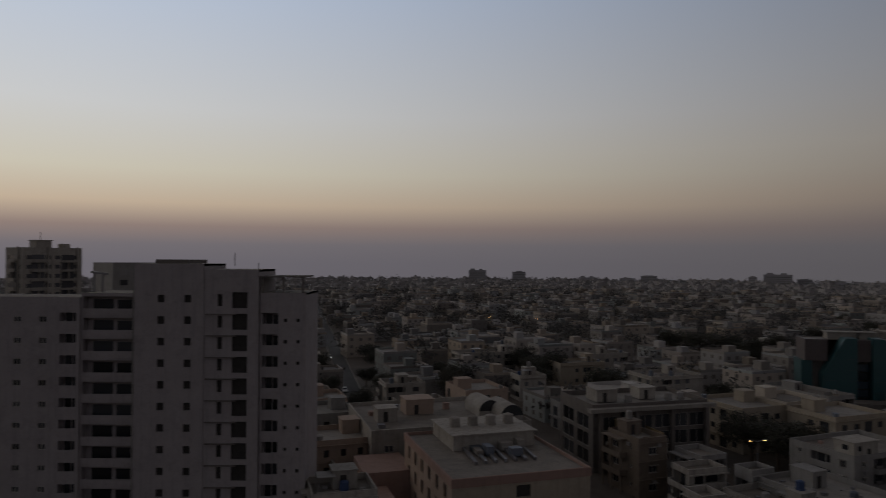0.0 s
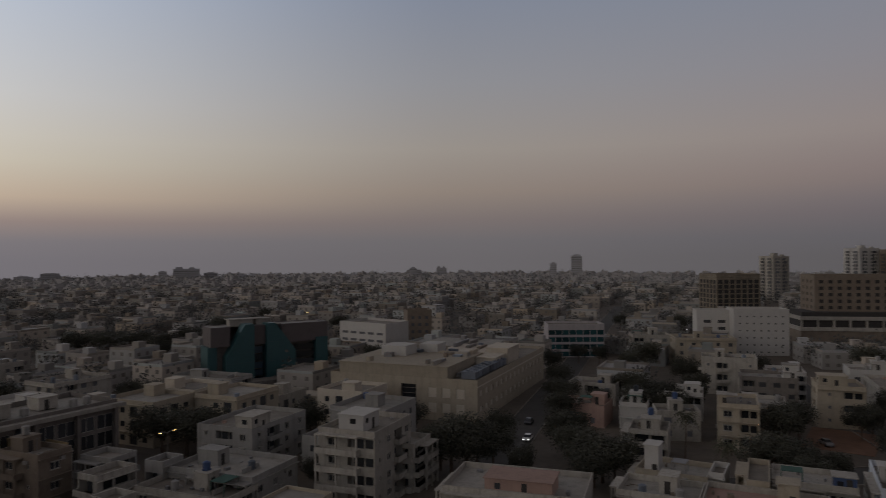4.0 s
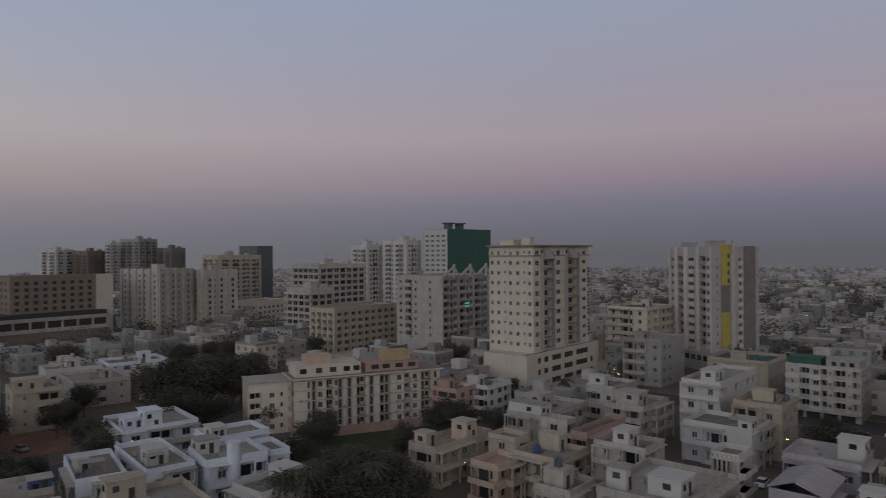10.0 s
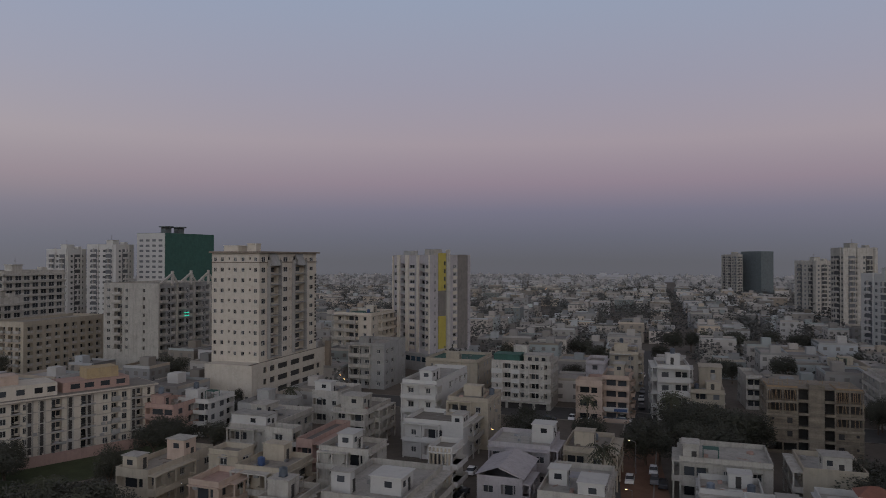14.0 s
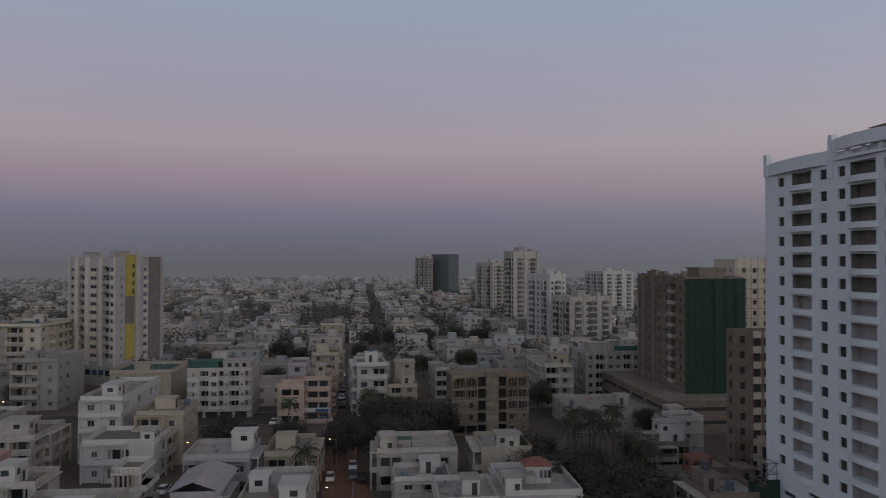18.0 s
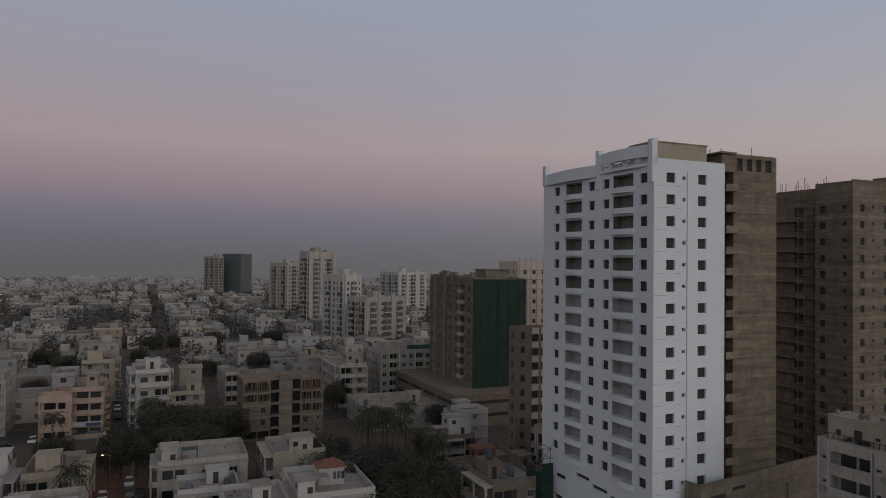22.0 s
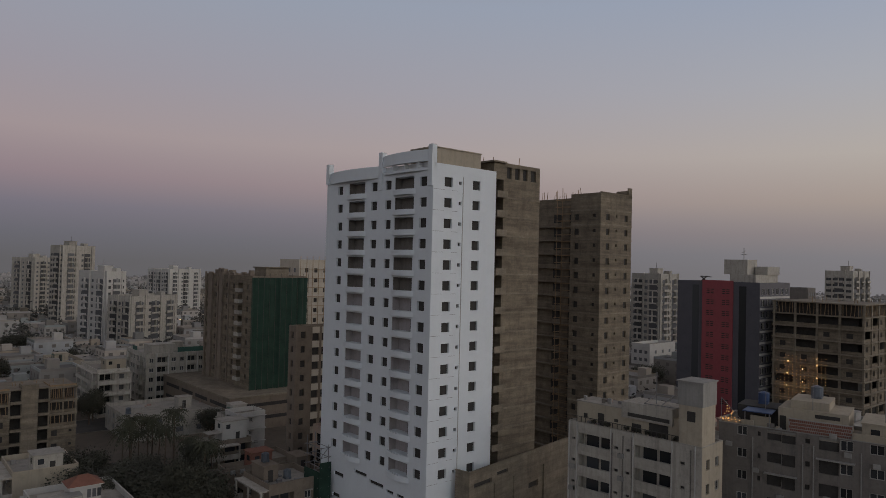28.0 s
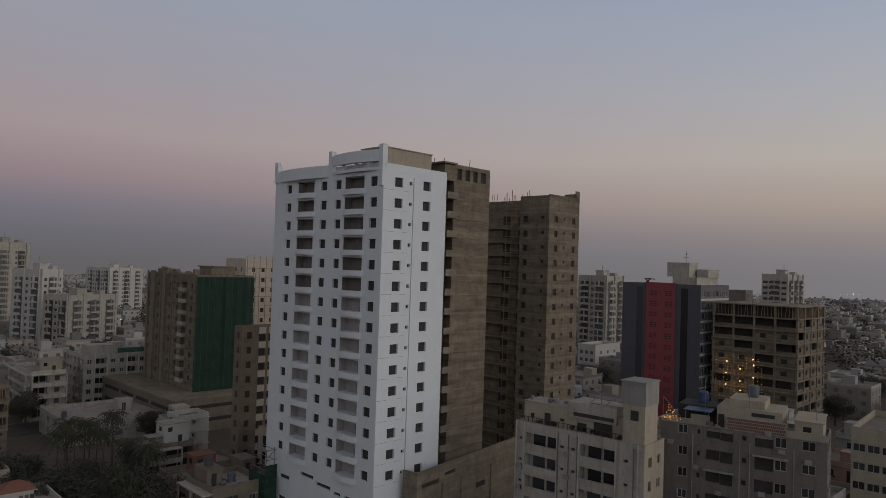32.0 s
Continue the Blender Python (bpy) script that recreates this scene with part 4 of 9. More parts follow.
def white_tower():
    W, L, z1, fh, zf, n = 12.9, 28.6, 58.6, 3.05, 11.87, 15
    root = thing("apartment_tower", "tall newly painted white apartment tower with unglazed square windows", "tower", pose(-10.1, -99.5, 0, 0, 0, -145.5))
    P = face_poses(W, L)
    right = [(2.2, 3.75, 0.85, 2.25, "o"), (5.05, 5.6, 1.35, 1.85, "o"), (7.9, 9.45, 0.85, 2.25, "o")]
    left = [(3.5, 5.0, 0.85, 2.25, "o"), (6.9, 11.5, 0.55, 2.55, "b"), (13.3, 14.9, 0.85, 2.25, "o"), (17.1, 18.6, 0.85, 2.25, "o"),
            (19.5, 24.2, 0.55, 2.55, "b"), (25.6, 27.2, 0.85, 2.25, "o")]
    P_left = [o for o in left if o[4] == "o"]
    facade(root, P[0], W, 0, z1, n, fh, zf, right, "tower_white", True)
    ops = []
    for i in range(n):
        for o in left:
            ops.append((o[0], o[1], zf + i * fh + o[2], zf + i * fh + o[3], 1.5 if o[4] == "b" else 0.32))
    slits = [(4.5, 7.4, 8.2, 8.9), (10.5, 14.0, 9.9, 10.5), (14.8, 18.5, 9.3, 9.9), (19.2, 21.0, 9.0, 9.5), (22.0, 23.6, 9.0, 9.5), (4.2, 6.4, 4.6, 5.3), (12.0, 17.0, 5.5, 6.3)]
    ops += [(*s, 0.32) for s in slits]
    part("wall", wall_with_openings(L, 0, z1 - 0.6, ops), "tower_white", root, at=P[1])
    for s in slits:
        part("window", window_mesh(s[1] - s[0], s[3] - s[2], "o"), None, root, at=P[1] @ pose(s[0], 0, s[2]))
    balcony = {}
    for i in range(n):
        z = zf + i * fh
        for o in P_left:
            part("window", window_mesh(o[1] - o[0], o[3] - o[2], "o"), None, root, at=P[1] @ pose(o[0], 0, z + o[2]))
        for k, (u0, u1, v0, v1, kind) in enumerate(o for o in left if o[4] == "b"):
            w = u1 - u0
            if (k, i > 8) not in balcony:
                # recess lining painted darker than the tower to stand for its shade
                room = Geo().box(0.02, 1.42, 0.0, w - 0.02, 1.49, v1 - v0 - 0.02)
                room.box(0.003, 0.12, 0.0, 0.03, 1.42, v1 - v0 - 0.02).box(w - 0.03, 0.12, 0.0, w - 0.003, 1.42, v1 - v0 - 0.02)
                # solid near-black block drawn as the dark doorway
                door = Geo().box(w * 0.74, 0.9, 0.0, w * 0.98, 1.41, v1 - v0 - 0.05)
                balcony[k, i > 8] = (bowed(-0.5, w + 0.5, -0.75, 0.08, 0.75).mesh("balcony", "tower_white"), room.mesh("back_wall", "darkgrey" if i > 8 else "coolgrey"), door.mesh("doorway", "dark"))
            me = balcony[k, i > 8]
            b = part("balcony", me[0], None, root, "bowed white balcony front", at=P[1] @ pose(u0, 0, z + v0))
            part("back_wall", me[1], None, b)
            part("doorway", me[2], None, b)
        # raised dark strips on the gable wall, drawn as the shade in its joints
        for u0, u1 in ((0.1, 2.2), (3.7, 4.9)):
            part("joint", Geo().box(u0, -0.01, z + 0.35, u1, -0.003, z + 0.385), "darkgrey", root, at=P[0])
    rear_walls(root, W, L, z1, "tower_white")
    part("drain_pipe", Geo().box(5.85, -0.08, 10, 5.93, -0.004, z1 - 1.5), "white", root, at=P[0])
    part("roof", Geo().box(0.1, 0.1, z1 - 1.2, W - 0.1, L - 0.1, z1 - 1.0), "roof", root)
    # fins and bowed parapets of the crown
    for u, w, z in ((0.0, 0.9, 60.9), (15.5, 0.8, 61.4), (27.7, 0.9, 61.4)):
        part("fin", Geo().box(u, -0.3, z1 - (1.2 if u < 1 else 3.2), u + w, -0.004, z).box(u, -0.004, z1 - 0.6, u + w, 0.6, z), "tower_white", root, at=P[1])
    part("parapet", bowed(0.9, 15.5, z1 - 1.2, z1 + 0.7, 0.9), "tower_white", root, "bowed white roof parapet", at=P[1])
    part("parapet", bowed(16.3, 27.7, z1 + 0.4, z1 + 2.1, 0.9), "tower_white", root, "bowed white roof parapet", at=P[1])
    part("crown_wall", Geo().box(16.3, 0.5, z1 - 0.6, 27.7, 0.7, z1 + 0.4), "tower_white", root, at=P[1])
    part("crown_beam", bowed(16.3, 27.7, z1 - 0.9, z1 - 0.5, 0.6), "tower_white", root, at=P[1])
    for u in (19.0, 22.0, 25.0):
        part("crown_pier", Geo().box(u, -0.3, z1 - 0.6, u + 0.35, 0.5, z1 + 0.4), "tower_white", root, at=P[1])
    part("machine_room", Geo().box(1.0, 1.2, z1 - 1.0, 10.6, 6.5, z1 + 2.6).box(0.85, 1.05, z1 + 2.6, 10.75, 6.65, z1 + 2.75), "cream", root, "unpainted yellowish machine room on the roof")
    part("wall_top", Geo().box(0.0, 0.0, z1, W, 0.25, z1 + 0.12), "tower_white", root)
    return root


def scaffold(name, label, m, w, d, h, step=2.0, mat="bamboo", lift=0.0):
    """A pole scaffold w x d x h with ledgers and a few braces."""
    root = thing(name, label, "scaffold", m)
    xs = [w * i / max(1, round(w / 1.8)) for i in range(max(1, round(w / 1.8)) + 1)]
    for x in xs:
        for y in (0, d):
            part("pole", Geo().bar((x, y, lift), (x + 0.05, y, h + (x * 7 + y * 3) % 1.7), 0.05), mat, root)
    z = lift + step
    i = 0
    while z < h:
        g = Geo()
        for y in (0, d):
            g.bar((-0.5, y, z), (w + 0.5, y, z + 0.05), 0.045)
        for x in xs:
            g.bar((x, -0.4, z + 0.06), (x, d + 0.4, z + 0.06), 0.04)
        if i % 2:
            g.bar((0, 0, z - step), (w, 0, z), 0.04)
        part("ledger", g, mat, root)
        z += step
        i += 1
    return root


def concrete_shaft():
    """The unpainted part behind the white tower: open balcony strip, then a blind blockwork wall."""
    W, L, z1, fh = 10.9, 26.0, 60.3, 3.05
    ox = 13.0
    root = thing("unfinished_tower", "bare concrete and blockwork tower joined to the white tower", "tower", pose(-10.1, -99.5, 0, 0, 0, -145.5) @ pose(ox, 0.6, 0))
    P = face_poses(W, L)
    n = 17
    ops = [(0.05, 2.2, 6.2 + i * fh, 8.9 + i * fh, 1.6) for i in range(n)]
    tops = [(2.9, 4.0), (4.8, 5.9), (6.7, 7.8), (8.6, 9.9)]
    ops += [(a, b, z1 - 2.3, z1 - 0.5, 0.32) for a, b in tops]
    part("wall", wall_with_openings(W, 0, z1, ops), "rawblock", root, at=P[0])
    for a, b in tops:
        part("window", window_mesh(b - a, 1.8, "o"), None, root, at=P[0] @ pose(a, 0, z1 - 2.3))
    for i in range(n):
        part("balcony", Geo().box(0.0, -0.9, 5.95 + i * fh, 2.3, -0.003, 6.2 + i * fh).box(0.0, -0.9, 6.2 + i * fh, 2.3, -0.78, 7.0 + i * fh), "concrete", root, at=P[0])
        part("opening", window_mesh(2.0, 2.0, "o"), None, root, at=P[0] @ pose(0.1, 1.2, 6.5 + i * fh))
        part("slab_edge", Geo().box(2.3, -0.07, 5.95 + i * fh, W, -0.003, 6.2 + i * fh), "concrete", root, at=P[0])
    r = random.Random(3)
    for k, size in ((1, L), (2, W), (3, L)):
        part("wall", Geo().quad((0, 0, 0), (size, 0, 0), (size, 0, z1), (0, 0, z1)), "rawblock", root, at=P[k])
    part("roof", Geo().box(-0.6, -0.5, z1, 2.4, L, z1 + 0.25).box(2.4, 0.1, z1 - 0.1, W, L, z1 + 0.15), "concrete", root)
    for i in range(5):
        x, y = r.uniform(1, W), r.uniform(1, 6)
        part("rebar", Geo().bar((x, y, z1), (x + 0.2, y, z1 + r.uniform(1, 2.6)), 0.04), "bamboo", root)
    return root


def blockwork_tower():
    W, L, z1, fh = 11.0, 7.6, 58.8, 3.05
    root = thing("unfinished_tower", "unplastered blockwork apartment tower with slab edges showing", "tower", pose(-48.3, -136.7, 0, 0, 0, -145.5))
    P = face_poses(W, L)
    right = [(1.9, 3.1, 0.9, 2.2, "o"), (5.2, 5.7, 1.6, 2.1, "o"), (8.4, 9.5, 0.9, 2.2, "o")]
    left = [(0.9, 2.1, 0.9, 2.2, "o"), (5.6, 6.4, 1.4, 2.1, "o")]
    facade(root, P[0], W, 0, z1, 18, fh, 1.2, right, "rawblock", True)
    facade(root, P[1], L, 0, z1, 18, fh, 1.2, left, "rawblock", True)
    for i in range(1, 19):
        part("slab_edge", Geo().box(-0.06, -0.06, 1.0 + i * fh, W + 0.06, L, 1.28 + i * fh), "concrete", root)
    rear_walls(root, W, L, z1, "rawblock")
    part("roof", Geo().box(0, 0, z1 - 0.1, W, L, z1 + 0.1), "concrete", root)
    part("parapet", Geo().box(0, 0.0, z1 + 0.1, W, 0.2, z1 + 0.9).box(9.6, 0, z1 + 0.1, W, 0.2, z1 + 2.4).box(9.6, 0, z1 + 0.1, 9.85, 3, z1 + 1.8), "rawblock", root)
    part("parapet", Geo().box(0.0, 0.2, z1 + 0.1, 0.2, L, z1 + 0.7), "rawblock", root)
    # the recessed wing towards the shaft
    part("wing", Geo().box(4.2, L, 0, W, L + 15, z1 + 0.4), "rawblock", root, "set-back blockwork wing")
    for i in range(18):
        part("wing_slab", Geo().box(3.2, L + 0.4, 1.0 + i * fh, 4.2 - 0.003, L + 13, 1.25 + i * fh), "concrete", root)
        # openings are near-black sheets on the wall face, shade painted in
        part("opening", Geo().box(4.14, L + 2.0, 2.0 + i * fh, 4.197, L + 3.6, 3.7 + i * fh).box(4.14, L + 6.0, 2.0 + i * fh, 4.197, L + 8.0, 3.9 + i * fh), "dark", root)
    r = random.Random(8)
    for i in range(16):
        y = L + r.uniform(0, 12)
        part("rebar", Geo().bar((4.6, y, z1), (4.6, y + r.uniform(-0.3, 0.3), z1 + r.uniform(1, 2.6)), 0.04), "bamboo", root)
    return root


white_tower()
concrete_shaft()
blockwork_tower()
scaffold("scaffold", "thin pole scaffold up the inner corner of the raw tower", pose(-48.3, -136.7, 0, 0, 0, -145.5) @ pose(1.0, 8.0, 0), 1.8, 4.2, 60.0, 1.5)
foot_scaffold = scaffold("scaffold", "low pole scaffold at the foot of the white tower", pose(-10.1, -99.5, 0, 0, 0, -145.5) @ pose(-2.6, 24.2, 0), 1.5, 4.4, 13.0, 1.6, "metal")
part("safety_net", Geo().box(-0.3, -0.35, 2.0, 1.9, -0.3, 10.5).box(-0.35, -0.3, 2.0, -0.3, 4.6, 9.0), "net", foot_scaffold, "green net hung on the poles")
# podium wall of raw concrete at the foot of the towers
pod = thing("podium", "raw concrete podium with ventilation slots at the tower foot", "podium", pose(-16.4, -99.6, 0, 0, 0, -136.0))
SLOTS = ((1.2, 5.6, 11.5, 12.2), (7.0, 10.0, 12.1, 12.7), (16.0, 19.0, 8.0, 9.0))
part("wall", wall_with_openings(29.5, 0, 14.0, [(*s, 0.32) for s in SLOTS]), "concrete", pod)
for s in SLOTS:
    part("slot", window_mesh(s[1] - s[0], s[3] - s[2], "o"), None, pod, at=pose(s[0], 0, s[2]))
for u in (6.2, 11.4, 20.4):
    part("buttress", Geo().box(u, -0.25, 0, u + 0.4, -0.003, 11.2), "concrete", pod)
part("wall", Geo().box(0.0, 0.003, 0, 0.25, 2.6, 14.0), "concrete", pod)
part("deck", Geo().box(12.0, 0.25, 12.4, 29.5, 3.0, 12.7), "roof", pod)
part("coping", Geo().box(-0.05, -0.06, 14.0, 29.5, 0.25, 14.12).box(-0.05, 0.25, 14.0, 0.25, 2.6, 14.12), "concrete", pod)


def red_block():
    W, L, z1 = 19.9, 25.2, 41.0
    root = thing("office_block", "dark slate office block with a red louvred centre panel", "office", pose(-111.6, -183.8, 0, 0, 0, -145.5))
    P = face_poses(W, L)
    fh = 3.2
    facade(root, P[0], W, 0, z1, 12, fh, 1.6, even(W, 6, 1.9, 0.7, 2.5), "navy", True)
    for i in range(12):
        strip(root, P[0], 0.2, W - 0.2, 1.6 + i * fh - 0.35, 1.6 + i * fh + 0.25, 0.08, "white", "spandrel")
    part("wall", Geo().quad((0, 0, 0), (L, 0, 0), (L, 0, z1), (0, 0, z1)), "navy", root, at=P[1])
    strip(root, P[1], 4.9, 7.0, 3, z1 - 1.2, 0.05, "glass", "glass_strip", "dark glazed stair strip")
    strip(root, P[1], 19.3, 21.4, 3, z1 - 1.2, 0.05, "glass", "glass_strip", "dark glazed stair strip")
    red = strip(root, P[1], 8.2, 17.6, 0, z1 + 0.3, 0.35, "red", "red_panel", "flat red cladding panel")
    for i in range(11):
        for u in (9.6, 14.4):
            for v in range(3):
                z = z1 - 3.6 - i * fh + v * 0.55
                part("louvre", Geo().box(u, -0.40, z, u + 0.95, -0.353, z + 0.25).box(u + 1.25, -0.40, z, u + 2.2, -0.353, z + 0.25), "dark", red)
    rear_walls(root, W, L, z1, "navy")
    part("roof", Geo().box(0.1, 0.1, z1 - 0.4, W - 0.1, L - 0.1, z1 - 0.2), "roofpale", root)
    part("penthouse", Geo().box(0.6, 1.5, z1, 15, 9, z1 + 2.2).box(7.0, 1.0, z1 + 2.2, 15.0, 4.5, z1 + 4.6).box(3, 5, z1 + 2.2, 9, 12, z1 + 6.5), "offwhite", root, "off-white machine rooms on the roof")
    part("aerial", Geo().bar((5, 7, z1 + 6.5), (5, 7, z1 + 10), 0.08).bar((4, 7, z1 + 8.6), (6, 7, z1 + 9.2), 0.06).bar((5, 6, z1 + 8.0), (5, 8, z1 + 8.0), 0.06), "metal", root)
    part("hoist", Geo().bar((0.5, 16, z1 - 0.2), (0.5, 18, z1 + 1.4), 0.15).bar((0.5, 18, z1 - 0.2), (0.5, 16, z1 + 1.4), 0.15).bar((0.5, 14.6, z1 + 1.2), (0.5, 18, z1 + 1.4), 0.12), "rail", root)
    for x in (9.5, 12.5):
        water_tank(root, x, 7.5, z1 + 2.2, 0.9, 1.6, "grey")
    return root


def frame_block(name, label, cx, cy, yaw, W, L, floors, fh, nx, ny, infill=0.6, seed=1, lights=False, props=True, mat="concrete"):
    """An unfinished concrete frame: slabs, columns, some infill walls, props under the top slab."""
    r = random.Random(seed)
    root = thing(name, label, "building", pose(cx, cy, 0, 0, 0, yaw))
    for i in range(1, floors + 1):
        part("slab", Geo().box(-0.5, -0.5, i * fh - 0.3, W + 0.5, L + 0.5, i * fh), mat, root)
    cols = [(W * i / nx, L * j / ny) for i in range(nx + 1) for j in range(ny + 1) if i == 0 or j == 0]
    for x, y in cols:
        part("column", Geo().box(x - 0.25, y - 0.25, 0, x + 0.25, y + 0.25, floors * fh - 0.3), mat, root)
    # solid near-black block instead of rooms: their shade is in its colour
    part("core", Geo().box(1.8, 1.8, 0, W, L, floors * fh - 0.3), "dark", root, "solid dark block standing for unlit rooms")
    for i in range(floors - (1 if props else 0)):
        z0, z1 = i * fh, (i + 1) * fh - 0.3
        for size, cnt, m in ((W, nx, pose(0, 0, 0)), (L, ny, pose(0, L, 0, 0, 0, -90))):
            bay = size / cnt
            for j in range(cnt):
                if r.random() < infill * (1.15 - 0.7 * i / floors):
                    w = bay - 0.5
                    a, b = w * 0.25, w * 0.25 + min(1.6, w * 0.5)
                    g = wall_with_openings(w, z0, z1, [(a, b, z0 + 0.9, z0 + 2.2, 0.2)])
                    wl = part("infill_wall", g, "rawblock", root, at=m @ pose(j * bay + 0.25, 0.0, 0))
                    part("opening", window_mesh(b - a, 1.3, "o"), None, wl, at=pose(a, 0, z0 + 0.9))
                else:
                    part("sill_wall", Geo().box(j * bay + 0.25, 0, z0, (j + 1) * bay - 0.25, 0.15, z0 + 0.9), "rawblock", root, at=m)
    if props:
        z0, z1 = (floors - 1) * fh, floors * fh - 0.3
        for size, m in ((W, pose(0, 0, 0)), (L, pose(0, L, 0, 0, 0, -90))):
            k = int(size / 0.9)
            for j in range(k):
                x = (j + 0.5) * size / k
                part("prop", Geo().bar((x, 0.1, z0), (x + r.uniform(-0.3, 0.3), 0.2, z1), 0.06), "bamboo", root, at=m)
        for j in range(14):
            x, y = r.uniform(0, W), r.uniform(0, L * 0.6)
            part("rebar", Geo().bar((x, y, floors * fh), (x + r.uniform(-0.2, 0.2), y, floors * fh + r.uniform(0.6, 1.6)), 0.05), "bamboo", root)
    return root


red_block()
frame_block("unfinished_block", "concrete frame under construction hung with warm light strings", -128.0, -164.0, -145.5, 22.0, 22.5, 11, 3.3, 4, 4, 0.75, 4)
lights = thing("light_strings", "warm festive light strings hanging down a facade", "lights", pose(-128.0, -164.0, 0, 0, 0, -145.5) @ pose(0, 22.5, 0, 0, 0, -90))
lr = random.Random(2)
for i in range(13):
    u = 1.2 + i * 1.05
    g = Geo()
    g.bar((u, -0.6, 9), (u, -0.6, 22.5 if i > 5 else 21.0), 0.015)
    part("cable", g, "rail", lights)
    b = Geo()
    for k in range(17):
        z = 9.2 + k * 0.76 + lr.uniform(-0.1, 0.1)
        b.box(u - 0.04, -0.66, z, u + 0.04, -0.58, z + 0.08)
    part("bulbs", b, "bulb", lights)["kind"] = "stuff"
for u, z in ((4.2, 19.8), (4.0, 16.5), (3.9, 13.2), (8.0, 18.0), (8.0, 14.6), (8.1, 12.0), (11.5, 21.0), (11.6, 19.4), (11.6, 16.0), (11.4, 13.0)):
    part("lamp", Geo().tube(u, -0.7, z, z + 0.24, 0.12, 8), "lampwarm", lights)


def balcony_apartments():
    """Cream and grey block with deep balconies, penthouse storey and lift tower."""
    W, L, z1, fh, zf = 6.0, 20.2, 21.6, 3.1, 2.1
    k = L / 15.8
    root = thing("apartment_block", "weathered cream apartment block with deep balconies and roof penthouse", "apartments", pose(-43.5, -83.9, 0, 0, 0, -142.3))
    P = face_poses(W, L)
    left = [(0.4, 0.85, 1.3, 1.7, "o"), (1.3, 5.4, 0.1, 2.5, "b"), (5.9, 6.4, 1.3, 1.7, "o"), (7.3, 7.8, 1.3, 1.7, "o"), (8.4, 12.5, 0.1, 2.5, "b"), (13.5, 14.0, 1.3, 1.7, "o")]
    left = [(a * k, b * k, *rest) for a, b, *rest in left]
    facade(root, P[1], L, 0, z1, 6, fh, zf, left, "offwhite", True, slab_mat="offwhite")
    facade(root, P[0], W, 0, z1, 6, fh, zf, [(1.2, 2.2, 0.9, 2.2, "o"), (3.8, 4.9, 0.9, 2.2, "w")], "cream", True)
    for u, w in ((0.0, 1.5), (7.0, 3.6), (16.1, 3.3)):
        strip(root, P[1], u, u + 0.12, 0, z1, 0.22, "white")
        strip(root, P[1], u + w - 0.12, u + w, 0, z1, 0.22, "white")
    rear_walls(root, W, L, z1, "cream")
    roof_top(root, W, L, z1, 0.5, "roof", "offwhite")
    pz = z1 - 0.5
    ph = part("penthouse", Geo().box(1.5, 3.4, pz, W - 0.4, L - 0.3, pz + 3.2), "cream", root, "cream penthouse storey with a long fascia")
    part("fascia", Geo().box(1.0, 4.6, pz + 2.2, W - 0.4, 12.2, pz + 4.4), "offwhite", ph)
    part("roof_deck", Geo().box(1.4, 12.3, pz + 3.201, W - 0.3, L - 0.2, pz + 3.34), "roofpale", ph)
    part("window_band", Geo().box(0.93, 5.0, pz + 2.5, 0.997, 11.2, pz + 3.0), "dark", ph)
    # near-black sheets proud of the penthouse wall, painted shade for openings
    for y0, y1, za, zb in ((5.4, 8.2, 0.1, 2.0), (9.4, 10.8, 0.4, 1.5), (13.0, 13.6, 1.2, 1.6), (15.3, 16.3, 0.1, 2.0), (18.1, 18.7, 0.9, 1.6)):
        part("opening", Geo().box(1.43, y0, pz + za, 1.497, y1, pz + zb), "dark", ph)
    for i in range(22):
        part("balustrade", Geo().box(0.1, 3.4 + i * 0.74, z1 + 0.06, 0.16, 3.48 + i * 0.74, z1 + 0.75), "rail", root)
    part("hand_rail", Geo().box(0.08, 3.3, z1 + 0.75, 0.18, L - 0.4, z1 + 0.82), "rail", root)
    lift = part("lift_tower", Geo().box(0.1, 0.1, pz, 3.9, 3.2, z1 + 5.0), "cream", root, "tall stair and lift tower")
    part("lift_head", Geo().box(0.0, 0.0, z1 + 5.0, 4.0, 3.4, z1 + 8.0).box(-0.15, -0.15, z1 + 8.0, 4.15, 3.55, z1 + 8.15), "grey", lift, "grey rendered lift machine room")
    # another painted dark sheet for the lift tower's opening
    part("opening", Geo().box(0.03, 1.0, z1 + 3.0, 0.097, 2.1, z1 + 4.3), "dark", lift)
    part("awning_frame", Geo().bar((1.5, 4, pz + 4.6), (1.5, 9, pz + 4.5), 0.05).bar((5, 4, pz + 5.6), (5, 9, pz + 5.4), 0.05).bar((1.5, 4, pz + 4.6), (5, 4, pz + 5.6), 0.05).bar((1.5, 9, pz + 4.5), (5, 9, pz + 5.4), 0.05).bar((1.5, 6.5, pz + 4.55), (5, 6.5, pz + 5.5), 0.05), "metal", root)
    part("mast", Geo().bar((3.0, 8.0, pz + 4.4), (3.0, 8.0, pz + 8.8), 0.05).bar((2.5, 8, pz + 8.2), (3.5, 8, pz + 8.2), 0.03), "metal", root)
    r = random.Random(12)
    for i in range(9):         # plants along the terrace edge
        y = r.uniform(3.4, L - 1)
        part("planter", Geo().box(0.3, y, pz, 0.65, y + 0.4, pz + 0.4), "pink", root)
        part("shrub", CROWNS[i % 5], None, root, at=Matrix.LocRotScale((0.5, y + 0.2, pz + 0.75), None, (0.42, 0.45, 0.5)))
